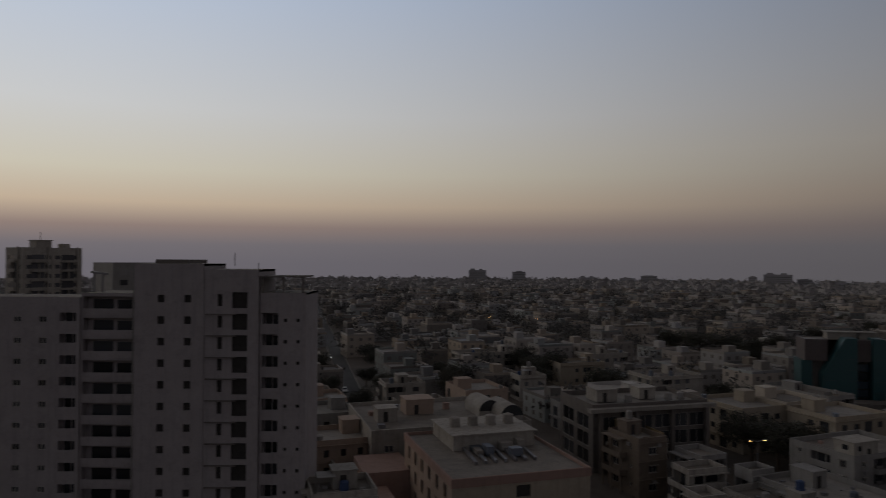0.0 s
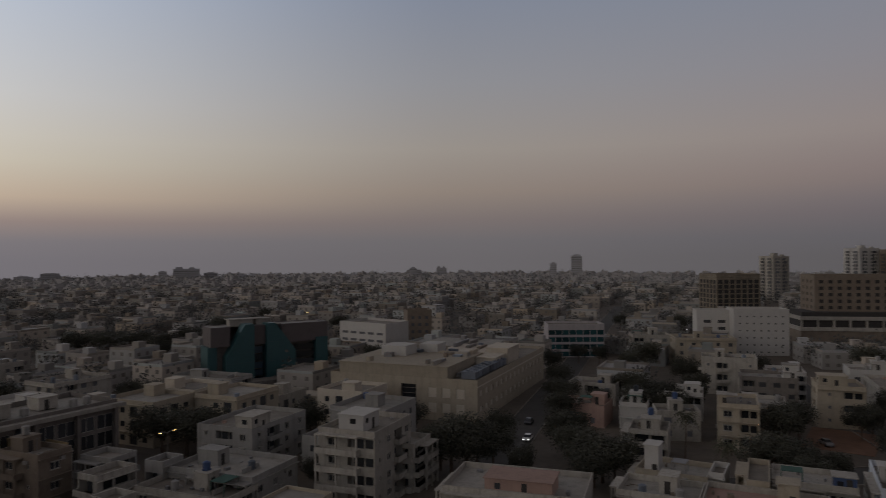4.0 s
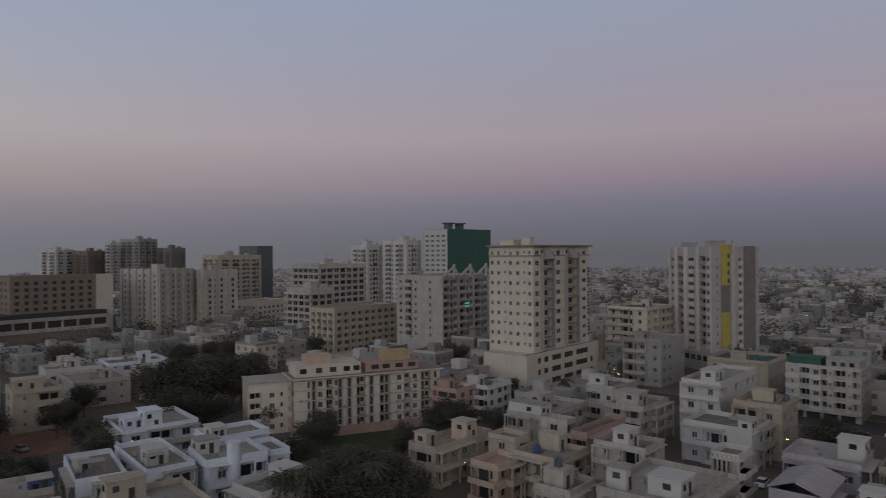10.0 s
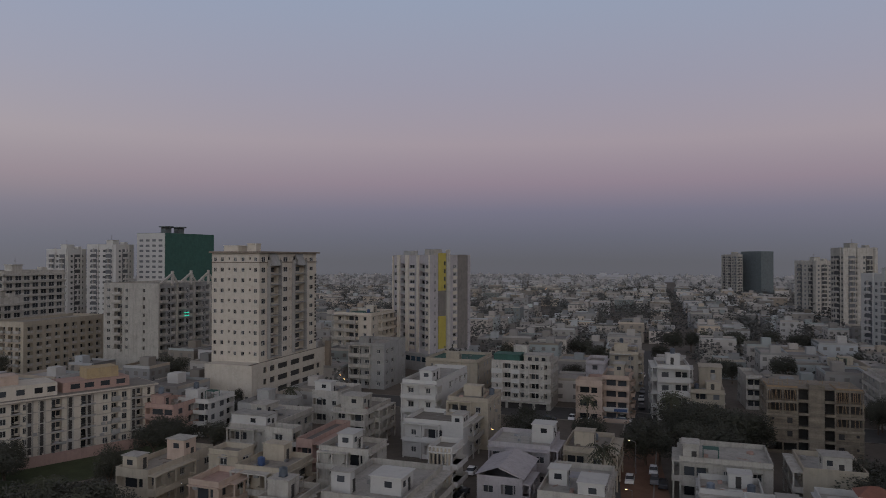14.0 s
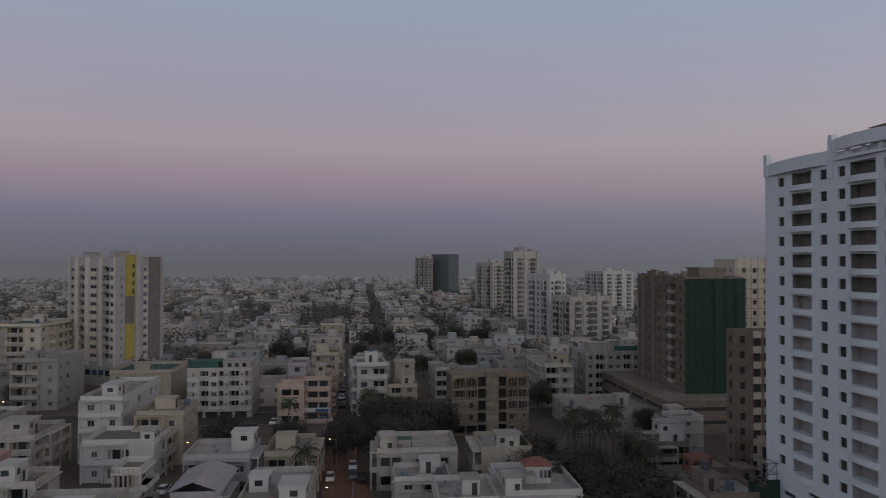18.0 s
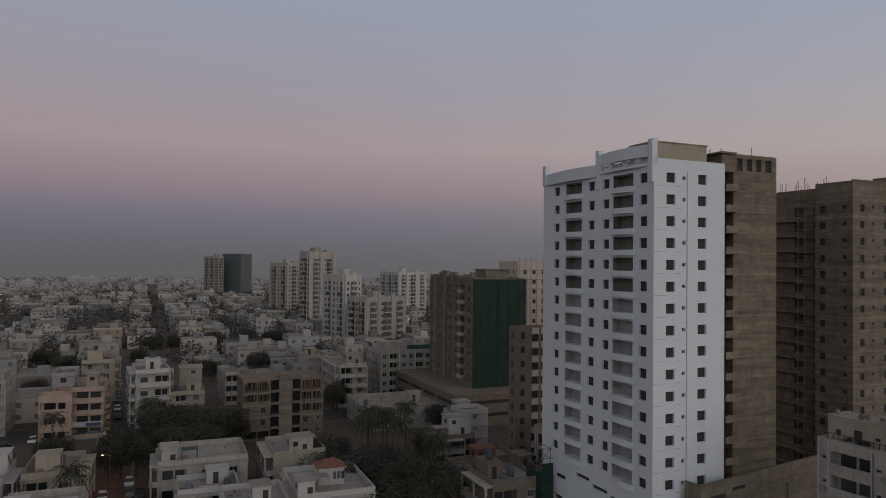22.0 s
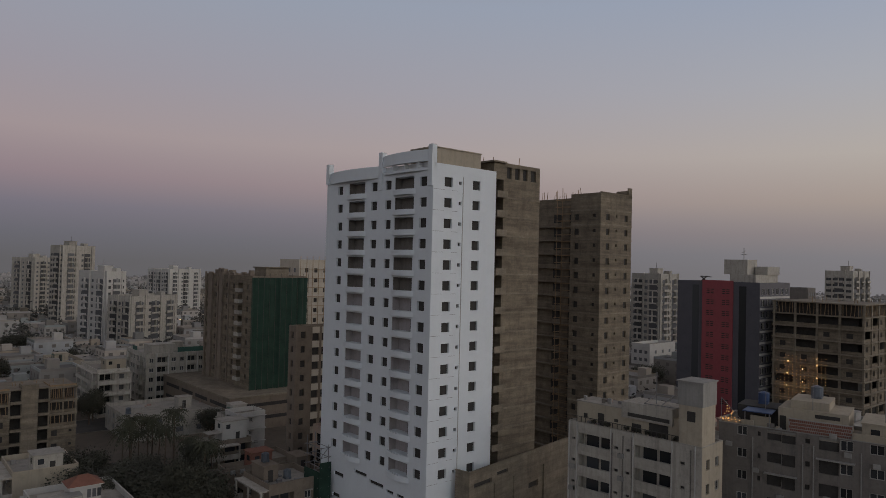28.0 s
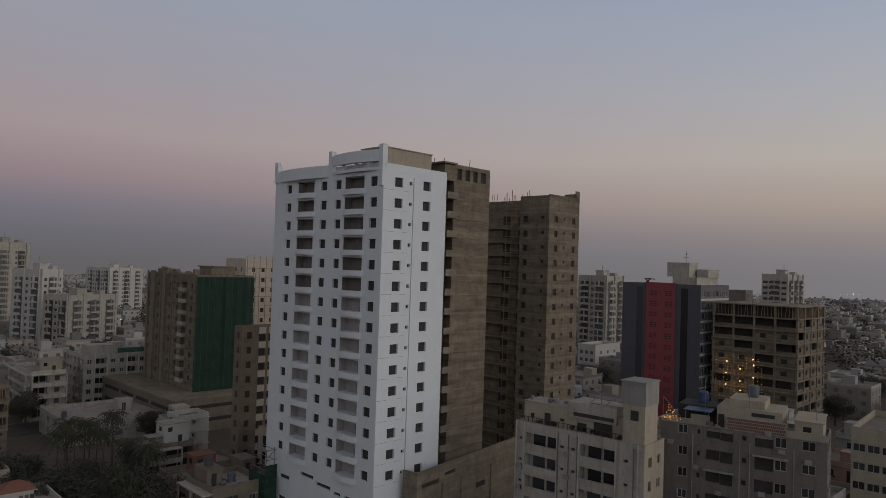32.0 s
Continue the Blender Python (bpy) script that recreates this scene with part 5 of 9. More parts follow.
    for i in range(22):        # leftovers on the terrace and the upper deck
        up = i % 3 == 0
        x, y = (r.uniform(1.8, W - 2), r.uniform(12.8, L - 1.2)) if up else (r.uniform(0.3, 0.9), r.uniform(3.4, L - 1.5))
        z = pz + (3.34 if up else 0.0)
        part("crate", Geo().box(x, y, z, x + r.uniform(0.2, 0.5), y + r.uniform(0.25, 0.7), z + r.uniform(0.2, 0.8)), r.choice(("brown", "grey", "darkgrey", "pink", "metal")), root)
    for i in range(8):
        part("air_conditioner", COOLER, None, root, at=P[1] @ pose(r.choice((0.3, 8.3, 16.3)), 0, zf + r.randrange(6) * fh + 0.3))
    for u in (7.2, 8.9, 10.3, 18.7):
        part("drain_pipe", Geo().box(u, -0.16, 0.5, u + 0.09, -0.004, z1 - 0.6), "darkgrey", root, at=P[1])
    return root


def grey_apartments():
    W, L, z1, fh = 10.0, 21.6, 22.4, 3.1
    root = thing("apartment_block", "dark grey rendered apartment block with a brick-screened roof terrace", "apartments", pose(-67.9, -80.8, 0, 0, 0, -132.4))
    P = face_poses(W, L)
    left = [(3.0, 4.6, 1.0, 2.3, "w"), (6.2, 6.7, 1.2, 1.9, "o"), (7.7, 9.9, 0.9, 2.3, "o"), (9.95, 12.0, 0.7, 2.3, "o"), (13.4, 14.1, 1.2, 1.9, "o"), (15.4, 18.2, 0.6, 2.35, "o"), (18.4, 20.2, 0.9, 2.3, "w"), (22.4, 24.4, 1.0, 2.3, "w")]
    left = [(a * 0.83, b * 0.83, *rest) for a, b, *rest in left]
    facade(root, P[1], L, 0, z1, 7, fh, 1.3, left, "darkgrey", True)
    facade(root, P[0], W, 0, z1, 7, fh, 1.3, even(W, 3, 1.4), "darkgrey", True)
    rear_walls(root, W, L, z1, "darkgrey")
    for u in (4.5, 10.8, 12.1, 17.6):
        part("drain_pipe", Geo().box(u, -0.14, 2, u + 0.13, -0.004, z1 - 1.5), "grey", root, at=P[1])
    cr = random.Random(6)
    for i in range(14):
        part("air_conditioner", COOLER, None, root, at=P[1] @ pose(cr.uniform(1, L - 2), 0, 1.3 + cr.randrange(7) * fh + cr.choice((0.2, 2.4))))
    for i in range(7):
        part("sunshade", Geo().box(*((6.1, 10.2) if i % 2 else (12.5, 17.0))[:1], -0.7, 1.3 + i * fh - 0.6, ((6.1, 10.2) if i % 2 else (12.5, 17.0))[1], -0.003, 1.3 + i * fh - 0.48), "grey", root, at=P[1])
    for y0, h in ((1, 1.3), (15, 1.8), (18.6, 1.0)):
        part("low_wall", Geo().box(1.0, y0, z1 - 0.5, 1.2, y0 + 2.6, z1 - 0.5 + h), "cream", root)
    roof_top(root, W, L, z1, 0.5, "roof", "grey")
    z = z1 - 0.5
    a = part("terrace_room", Geo().box(2.2, 5.6, z, W - 0.5, 14.2, z + 3.2).box(3.2, 8.0, z + 3.2, W - 0.5, 12.8, z + 4.3), "cream", root, "cream roof rooms")
    screen = part("brick_screen", Geo().box(0.4, 5.0, z, 0.6, 12.6, z + 2.2), "grey", root, "perforated red brick screen")
    for i in range(30):        # bricks of the screen, laid open
        for k in range(5):
            y = 5.05 + i * 0.25 + (0.15 if k % 2 else 0)
            if y < 12.4:
                part("brick", SCREEN_BRICK, None, screen, at=pose(0.34, y, z + 0.05 + k * 0.43))
    part("terrace_room", Geo().box(1.2, 0.6, z, W - 1, 4.0, z + 2.6).box(1.05, 0.45, z + 2.6, W - 0.9, 4.15, z + 2.75), "cream", root)
    part("window", Geo().box(1.13, 2.0, z + 1.0, 1.197, 3.0, z + 2.0), "glass", root)
    part("canopy", Geo().box(0.6, 14.8, z + 2.3, 5, 18.6, z + 2.42), "bluetank", root, "blue sheet awning")
    for y in (15.1, 18.3):
        part("post", Geo().bar((0.8, y, z), (0.8, y, z + 2.3), 0.06), "metal", root)
    # flat dark sheets give these openings their shade
    part("opening", Geo().box(2.13, 13.2, z, 2.197, 14.0, z + 2.1).box(2.13, 6.6, z + 2.3, 2.197, 9.6, z + 2.8), "dark", root)
    part("shed", Geo().box(4, 14.4, z, W - 1, 20, z + 2.6), "dark", root, "dark roofed terrace store")
    for i in range(24):
        x, y = cr.uniform(0.5, 2.0), cr.uniform(0.6, L - 1.5)
        if 4.5 < y < 13.0:
            x = cr.uniform(0.8, 2.0)
        part("crate", Geo().box(x, y, z, x + cr.uniform(0.25, 0.6), y + cr.uniform(0.3, 1.1), z + cr.uniform(0.2, 1.0)), cr.choice(("brown", "grey", "darkgrey", "cream", "metal")), root)
    part("parapet_stub", Geo().box(0.0, 0.0, z1 + 0.06, 0.3, 5.0, z1 + 0.9).box(0.0, 17.0, z1 + 0.06, 0.3, 18.6, z1 + 0.7), "cream", root)
    for y in (1.5, 10.0, 16.0):
        part("mast", Geo().bar((3, y, z), (3, y, z + 7.0), 0.04).bar((2.5, y, z + 6.5), (3.5, y, z + 6.5), 0.03), "metal", root)
    water_tank(root, 7, 17, z + 2.6, 0.8, 1.3, "bluetank")
    water_tank(root, 7, 10, z + 4.3, 0.8, 1.3, "tank")
    return root


SCREEN_BRICK = Geo().box(0, 0, 0, 0.06, 0.2, 0.3).mesh("brick", "tile")
balcony_apartments()
grey_apartments()
bl = thing("light_strings", "net of warm bulbs over a roof shrub", "lights", pose(-67.9, -80.8, 21.9, 0, 0, -132.4))
lr = random.Random(9)
b = Geo()
for i in range(50):
    y, zz = lr.uniform(18.8, 21.4), lr.uniform(0.6, 3.6)
    if zz < (y - 18.4) * 1.2 + 0.6:
        b.box(0.3, y, zz, 0.4, y + 0.1, zz + 0.1)
part("bulbs", b, "bulb", bl)["kind"] = "stuff"
part("net_frame", Geo().bar((0.35, 18.8, 0), (0.35, 18.8, 1.2), 0.03).bar((0.35, 21.4, 0), (0.35, 21.4, 3.9), 0.03).bar((0.35, 18.8, 1.2), (0.35, 21.4, 3.9), 0.03), "metal", bl)


def dark_apartments():
    """The block against the light: stair gables, open corridor bay, corner wing."""
    W, L, fh = 43.5, 10.0, 3.07
    root = thing("apartment_block", "dark grey apartment block seen against the evening light", "apartments", pose(-63.2, 99.3, 0, 0, 0, 0))
    m = pose(0, 0, 0)

    def bay(u0, u1, z1, y0, pat, floors, zf, mat="coolgrey"):
        w = u1 - u0
        b = pose(u0, y0, 0)
        facade(root, b, w, 0, z1, floors, fh, zf, pat, mat, True)
        part("roof", Geo().box(u0, y0 + 0.05, z1 - 0.3, u1, L, z1), "roof", root)
        part("wall", Geo().quad((u0, L, 0), (u0, y0, 0), (u0, y0, z1), (u0, L, z1)).quad((u1, y0, 0), (u1, L, 0), (u1, L, z1), (u1, y0, z1)), mat, root)

    zf = 3.0
    bay(-18.0, 7.6, 38.4, 1.6, [(-0.1 + 0.6 + i * 3.7, 1.6 + i * 3.7, 1.0, 1.9, "w") for i in range(7)], 11, zf)
    bay(7.6, 11.0, 38.4, 0.8, [(0.5, 2.9, 0.4, 2.5, "b")], 11, zf)
    bay(11.0, 19.2, 39.0, 1.2, [(0.3, 7.9, 0.15, 2.75, "b")], 12, zf - 1.0)
    bay(19.2, 29.1, 43.3, 0.0, [(3.3, 4.3, 1.0, 2.1, "o"), (7.1, 8.1, 1.0, 2.1, "o")], 12, zf)
    bay(29.1, 36.9, 42.5, 0.15, [(1.9, 2.6, 0.5, 2.2, "o"), (4.0, 6.2, 0.2, 2.5, "o")], 12, zf)
    bay(37.0, 43.6, 39.2, 0.6, [(0.3, 2.6, 0.2, 2.6, "b"), (3.4, 3.9, 1.3, 1.8, "o"), (5.2, 5.7, 1.3, 1.8, "o")], 11, zf)
    part("roof_canopy", Geo().box(36.9, 0.2, 41.4, 43.3, 8, 41.6), "darkgrey", root)
    for x in (37.2, 40.2, 43.0):
        part("canopy_post", Geo().box(x, 0.4, 39.2, x + 0.25, 0.7, 41.4), "darkgrey", root)
    part("penthouse", Geo().box(20.5, 4, 43.3, 25.5, 12, 43.9), "darkgrey", root)
    part("tank_frame", Geo().bar((12.0, 3, 39), (12.0, 3, 42), 0.12).bar((13.2, 3, 39), (13.2, 3, 42), 0.12).bar((11.5, 3, 42), (13.9, 3, 41.7), 0.15), "metal", root)
    part("mast", Geo().bar((32.0, 5, 43), (32.0, 5, 45), 0.05).bar((36.6, 1, 42.4), (36.6, 1, 43.5), 0.05), "metal", root)
    for i in range(12):
        part("drain_pipe", Geo().box(19.0, -0.12, 3 + i * fh, 19.15, -0.004, 3 + (i + 1) * fh), "grey", root)
    for i in range(11):      # ledges over the stair windows
        part("ledge", Geo().box(29.4, -0.25, 5.35 + i * fh, 33.8, -0.004, 5.5 + i * fh), "darkgrey", root)
    return root


def beige_tower():
    W, L, z1, fh = 34.8, 16.0, 45.6, 3.05
    root = thing("apartment_tower", "beige apartment tower on a sloping-fronted car park podium", "tower", pose(190.9, -82.5, 0, 0, 0, -55.5))
    P = face_poses(W, L)
    n, zf = 10, 14.2
    left = [(u, u + (0.55 if i % 3 == 2 else 1.0), 1.0 if i % 3 != 2 else 1.5, 2.2, "o" if i % 3 == 2 else "w") for i, u in enumerate((0.6, 3.0, 5.6, 7.4, 10.0, 12.6, 14.2))]
    right = [(1.2, 3.3, 0.8, 2.3, "w"), (4.6, 10.4, 0.15, 2.6, "d"), (11.4, 12.1, 1.2, 2.1, "o"), (13.5, 16.0, 0.8, 2.3, "w"), (17.2, 17.9, 1.2, 2.1, "o"), (19.4, 26.0, 0.15, 2.6, "d"), (27.4, 28.4, 1.2, 2.1, "w"), (30.2, 32.6, 0.9, 2.2, "w")]
    facade(root, P[0], W, 0, z1, n, fh, zf, right, "beige", True, slab_mat="grey")
    facade(root, P[1], L, 0, z1, n, fh, zf, left, "beige", True)
    for u in (4.2, 10.5, 18.6, 26.2):
        strip(root, P[0], u, u + 0.35, 14, z1 - 2.5, 1.1, "grey", "pilaster", "grey balcony pier")
    for u0, u1 in ((5.2, 9.8), (20.5, 25.2)):      # sloping hoods at the top
        part("hood", Geo().quad((u0, -0.1, z1 - 0.6), (u0, -1.5, z1 - 4.2), (u1, -1.5, z1 - 4.2), (u1, -0.1, z1 - 0.6)).quad((u0, -0.1, z1 - 4.2), (u1, -0.1, z1 - 4.2), (u1, -1.5, z1 - 4.2), (u0, -1.5, z1 - 4.2)).quad((u0, -0.1, z1 - 0.6), (u0, -0.1, z1 - 4.2), (u0, -1.5, z1 - 4.2), (u0, -0.1, z1 - 0.7)), "grey", root, "grey sloping hood", at=P[0])
    rear_walls(root, W, L, z1, "beige")
    part("cornice", Geo().box(-0.9, -0.9, z1 - 0.5, W + 0.9, L + 0.5, z1), "brown", root, "dark projecting cornice slab")
    part("string_course", Geo().box(-0.25, -0.25, z1 - 3.4, W + 0.2, -0.003, z1 - 3.1).box(-0.25, -0.003, z1 - 3.4, -0.003, L, z1 - 3.1), "brown", root)
    stair_room(root, 1.5, 8, 6, 5, z1, 1.6, "beige", False)
    stair_room(root, 3, 3, 2.5, 3, z1, 2.2, "beige", False)
    # vertical lettering, not readable: bars down the edge of the facade
    for i in range(20):
        if i not in (6, 14):
            part("sign_bar", Geo().box(33.6, -0.16, z1 - 8.0 - i * 1.15, 34.4, -0.06, z1 - 7.2 - i * 1.15), "dark", root, at=P[0])
    # podium with a flared front
    pod = part("podium", Geo().box(-6.0, -1.5, 0, -0.003, L - 2, 13.4).box(-6.0, -1.5, 0, W + 5, -0.75, 3.2), "beige", root, "blank beige podium wall")
    g = wall_with_openings(W + 11, 0, 13.6, [(a, b, z, z + 1.7, 0.6) for z in (3.6, 7.0, 10.4) for a, b in ((1.0, 8.0), (9.5, 12.5), (14.0, 20.0), (21.5, 27.5), (29.0, 37.5), (38.6, 41.0)) if not (z > 10 and a > 37)])
    front = part("podium_front", g, "beige", root, "podium front with long dark openings", at=pose(-6.0, -1.52, 0))
    for z in (3.6, 7.0, 10.4):
        for a, b in ((1.0, 8.0), (9.5, 12.5), (14.0, 20.0), (21.5, 27.5), (29.0, 37.5), (38.6, 41.0)):
            if not (z > 10 and a > 37):
                # back panel in near-black paint puts shade into the opening
                part("opening", Geo().box(a, 0.5, z, b, 0.58, z + 1.7), "dark", front)
    part("podium_roof", Geo().box(-5.8, -1.3, 13.2, W + 4.8, -0.02, 13.4), "roof", root)
    part("slanted_pier", Geo().prism([(W + 3.5, -3.2), (W + 5.0, -3.2), (W + 5.0, -1.53), (W + 3.5, -1.53)], 0, 15.5, 1.0), "brown", root, "dark slanting end pier")
    return root


def grey_truss_tower():
    W, L, z1, fh = 31.8, 24.5, 34.0, 3.05
    root = thing("apartment_tower", "grey apartment tower with roof trusses and a green neon sign", "tower", pose(266.5, -75.7, 0, 0, 0, -55.5))
    P = face_poses(W, L)
    right = [(u, u + w, 0.15, 2.4, kind) for u, w, kind in ((1.3, 3.2, "B"), (5.6, 1.5, "w"), (7.8, 2.2, "b"), (11.8, 3.4, "B"), (16.4, 1.5, "w"), (18.4, 1.8, "b"), (22.0, 3.4, "B"), (26.6, 1.4, "w"), (28.6, 2.0, "b"))]
    left = [(1.5, 3.0, 0.9, 2.2, "w"), (5.0, 8.5, 0.15, 2.5, "B"), (10.0, 11.2, 0.9, 2.2, "w"), (18.0, 18.9, 0.9, 2.2, "o")]
    facade(root, P[0], W, 0, z1, 8, fh, 8.5, right, "grey", True, slab_mat="offwhite")
    facade(root, P[1], L, 0, z1, 8, fh, 8.5, left, "offwhite", True)
    for u in (0, 10.4, 20.6, 31.0):
        strip(root, P[0], u, u + 0.8, 0, z1, 0.5, "offwhite")
    rear_walls(root, W, L, z1, "grey")
    roof_top(root, W, L, z1, 0.8, "roof", "offwhite")
    for u in (1.0, 12.0, 23.0):
        part("roof_truss", Geo().bar((u, -0.5, z1), (u + 6.5, -0.5, z1 + 3.6), 0.35).bar((u + 6.5, -0.5, z1 + 4.6), (u + 6.5, -0.5, z1 - 1), 0.4).bar((u + 6.5, -0.5, z1 + 3.6), (u + 9.5, -0.5, z1), 0.3).bar((u + 3.2, -0.5, z1), (u + 3.2, -0.5, z1 + 1.8), 0.25), "offwhite", root)
    for i in range(6):
        part("sign_stroke", Geo().box(13.5 + (i % 3) * 1.0, -1.45, 21.0 + (i // 3) * 1.2, 14.3 + (i % 3) * 1.0, -1.3, 21.35 + (i // 3) * 1.2), "neon", root, "green neon stroke")
    for i in range(14):
        for u0 in (1.5, 14.0):
            part("louvre", Geo().box(u0, -0.22, 1.0 + i * 0.5, u0 + 5.0, -0.004, 1.22 + i * 0.5), "offwhite", root, at=P[0])
    return root


def stripe_tower():
    W, L, z1, fh = 23.6, 21.3, 44.8, 3.05
    root = thing("apartment_tower", "pale apartment tower with a yellow stripe and grey end strip", "tower", pose(215.4, -162.8, 0, 0, 0, -82.1))
    P = face_poses(W, L)
    left = [(0.9, 2.6, 0.8, 2.2, "w"), (4.7, 7.4, 0.1, 2.75, "b"), (9.9, 12.7, 0.95, 2.2, "w"), (13.3, 13.8, 1.1, 1.7, "w"), (15.6, 18.6, 0.1, 2.75, "b"), (19.1, 20.8, 0.9, 2.2, "w")]
    right = [(2.6, 3.4, 0.9, 2.2, "w"), (13.4, 14.9, 0.9, 2.2, "w"), (22.6, 23.1, 0.9, 2.0, "w")]
    facade(root, P[1], L, 0, z1, 11, fh, 8.2, left, "coolgrey", True, slab_mat="grey")
    facade(root, P[0], W, 0, z1, 11, fh, 8.2, right, "coolgrey", True)
    for u, w in ((0.0, 0.5), (2.9, 1.5), (7.7, 1.9), (14.2, 1.2), (20.9, 0.4)):
        strip(root, P[1], u, u + w, 6, z1 - (0 if u else 0.5), 0.5, "beige")
    for i in range(11):
        strip(root, P[1], 9.7, 12.9, 8.2 + i * fh - 0.55, 8.2 + i * fh + 0.7, 0.35, "beige", "window_apron")
        strip(root, P[1], 19.0, 20.9, 8.2 + i * fh - 0.55, 8.2 + i * fh + 0.7, 0.35, "beige", "window_apron")
        strip(root, P[0], 13.0, 15.3, 8.2 + i * fh - 0.55, 8.2 + i * fh + 0.7, 0.35, "beige", "window_apron")
    strip(root, P[0], 4.6, 8.6, z1 - 24, z1 - 14, 0.3, "darkgrey", "panel", "dark grey panel")
    for i in range(4):
        part("window", Geo().box(7.5, -0.46, z1 - 13.2 + i * fh, 8.3, -0.403, z1 - 11.6 + i * fh), "glass", root, at=P[0])
    strip(root, P[0], 4.6, 8.6, z1 - 14, z1 + 0.8, 0.4, "yellow", "stripe", "yellow painted stripe")
    strip(root, P[0], 4.6, 8.6, 8, z1 - 24, 0.4, "yellow", "stripe", "yellow painted stripe")
    strip(root, P[0], 8.9, 10.6, 5, z1 + 2.2, 0.9, "offwhite", "fin")
    strip(root, P[0], 15.8, 21.6, 7, z1 + 0.2, 0.3, "darkgrey", "panel", "dark grey end strip")
    rear_walls(root, W, L, z1, "offwhite")
    roof_top(root, W, L, z1, 0.8, "roof", "offwhite")
    stair_room(root, 8, 6, 5, 5, z1 - 0.8, 3.0, "offwhite", False)
    stair_room(root, 1, 12, 4, 4, z1 - 0.8, 2.4, "grey", False)
    part("podium", Geo().box(-3.0, -3.0, 0, W + 1, L + 4, 6.5), "grey", root, "grey shop podium")
    for i in range(9):
        part("shop_window", Geo().box(-3.06, -1 + i * 3, 3.6, -3.003, 1.2 + i * 3, 5.4), "blueglass", root)
    return root


def netted_block():
    """Brown block under work, half wrapped in green netting."""
    root = thing("unfinished_tower", "brown apartment block half wrapped in dark green safety netting", "tower", pose(28.9, -192.8, 0, 0, 0, -145.5))
    W, L, z1, fh = 16.5, 31.0, 39.6, 3.05
    P = face_poses(W, L)
    left = [(1.0, 2.2, 0.9, 2.2, "o"), (7.0, 8.2, 0.9, 2.2, "o"), (14.5, 15.6, 0.9, 2.2, "o"), (19.0, 20.2, 0.9, 2.2, "o"), (22.5, 25.2, 0.2, 2.5, "B"), (27.6, 28.8, 0.9, 2.2, "o")]
    facade(root, P[1], L, 0, z1, 9, fh, 10.6, left, "rawblock", True, slab_mat="offwhite")
    facade(root, P[0], W, 0, z1, 9, fh, 10.6, even(W, 4, 1.2, 0.9, 2.2, "o"), "brown", False)
    for u0, u1 in ((0.0, 0.9), (3.2, 5.8), (8.8, 9.6), (11.0, 13.0), (16.2, 16.8)):
        strip(root, P[1], u0, u1, 9, z1 + 0.6, 0.6 if u1 - u0 > 1 else 0.3, "brown")
    rear_walls(root, W, L, z1, "brown")
    roof_top(root, W, L, z1, 0.8, "roof", "brown")
    # the net hangs in uneven folds over the gable wall
    g = Geo()
    r = random.Random(4)
    us = [-0.4 + i * 0.55 for i in range(32)]
    off = [r.uniform(0.5, 1.0) for _ in us]
    zs = [8.8, 14, 20, 26, 32, z1 - 0.4]
    for i in range(len(us) - 1):
        for a, b in zip(zs, zs[1:]):
            wob = [0.12 * math.sin(us[i] * 2 + a), 0.12 * math.sin(us[i + 1] * 2 + a), 0.12 * math.sin(us[i + 1] * 2 + b), 0.12 * math.sin(us[i] * 2 + b)]
            g.quad((us[i], -off[i] + wob[0], a), (us[i + 1], -off[i + 1] + wob[1], a), (us[i + 1], -off[i + 1] + wob[2], b), (us[i], -off[i] + wob[3], b))
    part("safety_net", g, "net", root, "dark green hanging safety net", at=P[0])
    for i in range(11):
        part("net_pole", Geo().bar((-0.4 + i * 1.7, -1.15, 8.6), (-0.4 + i * 1.7, -1.1, z1 + 0.8), 0.03), "rail", root, at=P[0])
    r = random.Random(9)
    for i in range(12):
        y = r.uniform(0.5, L - 2)
        part("roof_clutter", Geo().box(1.0, y, z1 - 0.8, 2.2, y + r.uniform(0.5, 2.5), z1 + r.uniform(0.4, 2.0)), "brown", root)
    part("machine_room", Geo().box(5, 2, z1 - 0.8, 12, 9, z1 + 2.2).box(4.6, 1.6, z1 + 2.2, 12.4, 9.4, z1 + 2.5), "concrete", root)
    # stepped podium
    pod = part("podium", Geo().box(-9.0, -8.0, 0, W + 2, L + 8, 8.5), "brown", root, "two-storey brown podium with slots")
    # dark sheets on the podium face, slot shade put into their colour
    for z in (2.6, 6.0):
        for a, b in ((-6, 4), (6, 14), (16, 24), (26, 36)):
            part("slot", Geo().box(-9.06, a, z, -9.003, b, z + 0.9), "dark", pod)
        part("slot", Geo().box(-7, -8.06, z, 14, -8.003, z + 0.9), "dark", pod)
    part("podium_band", Geo().box(-9.3, -8.3, 8.5, W + 2, L + 8, 8.9), "concrete", pod)
    return root


def rear_cream_block():
    root = building("apartment_tower", "cream tower in pole scaffolding behind the netted block", "tower", 18.4, -214.2, -145.5, 15.0, 12.0, 44.4, right=even(15, 4, 1.2, 0.9, 2.2, "o"), left=even(12, 3, 1.2), wall="beige")
    for i in range(13):
        part("scaffold_lift", Geo().bar((-0.3, -0.9, 8 + i * 2.8), (15.3, -0.9, 8 + i * 2.8), 0.06), "bamboo", root)
    for i in range(8):
        part("scaffold_pole", Geo().bar((i * 2.1, -0.9, 4), (i * 2.1, -0.9, 45.5), 0.06), "bamboo", root)
    return root


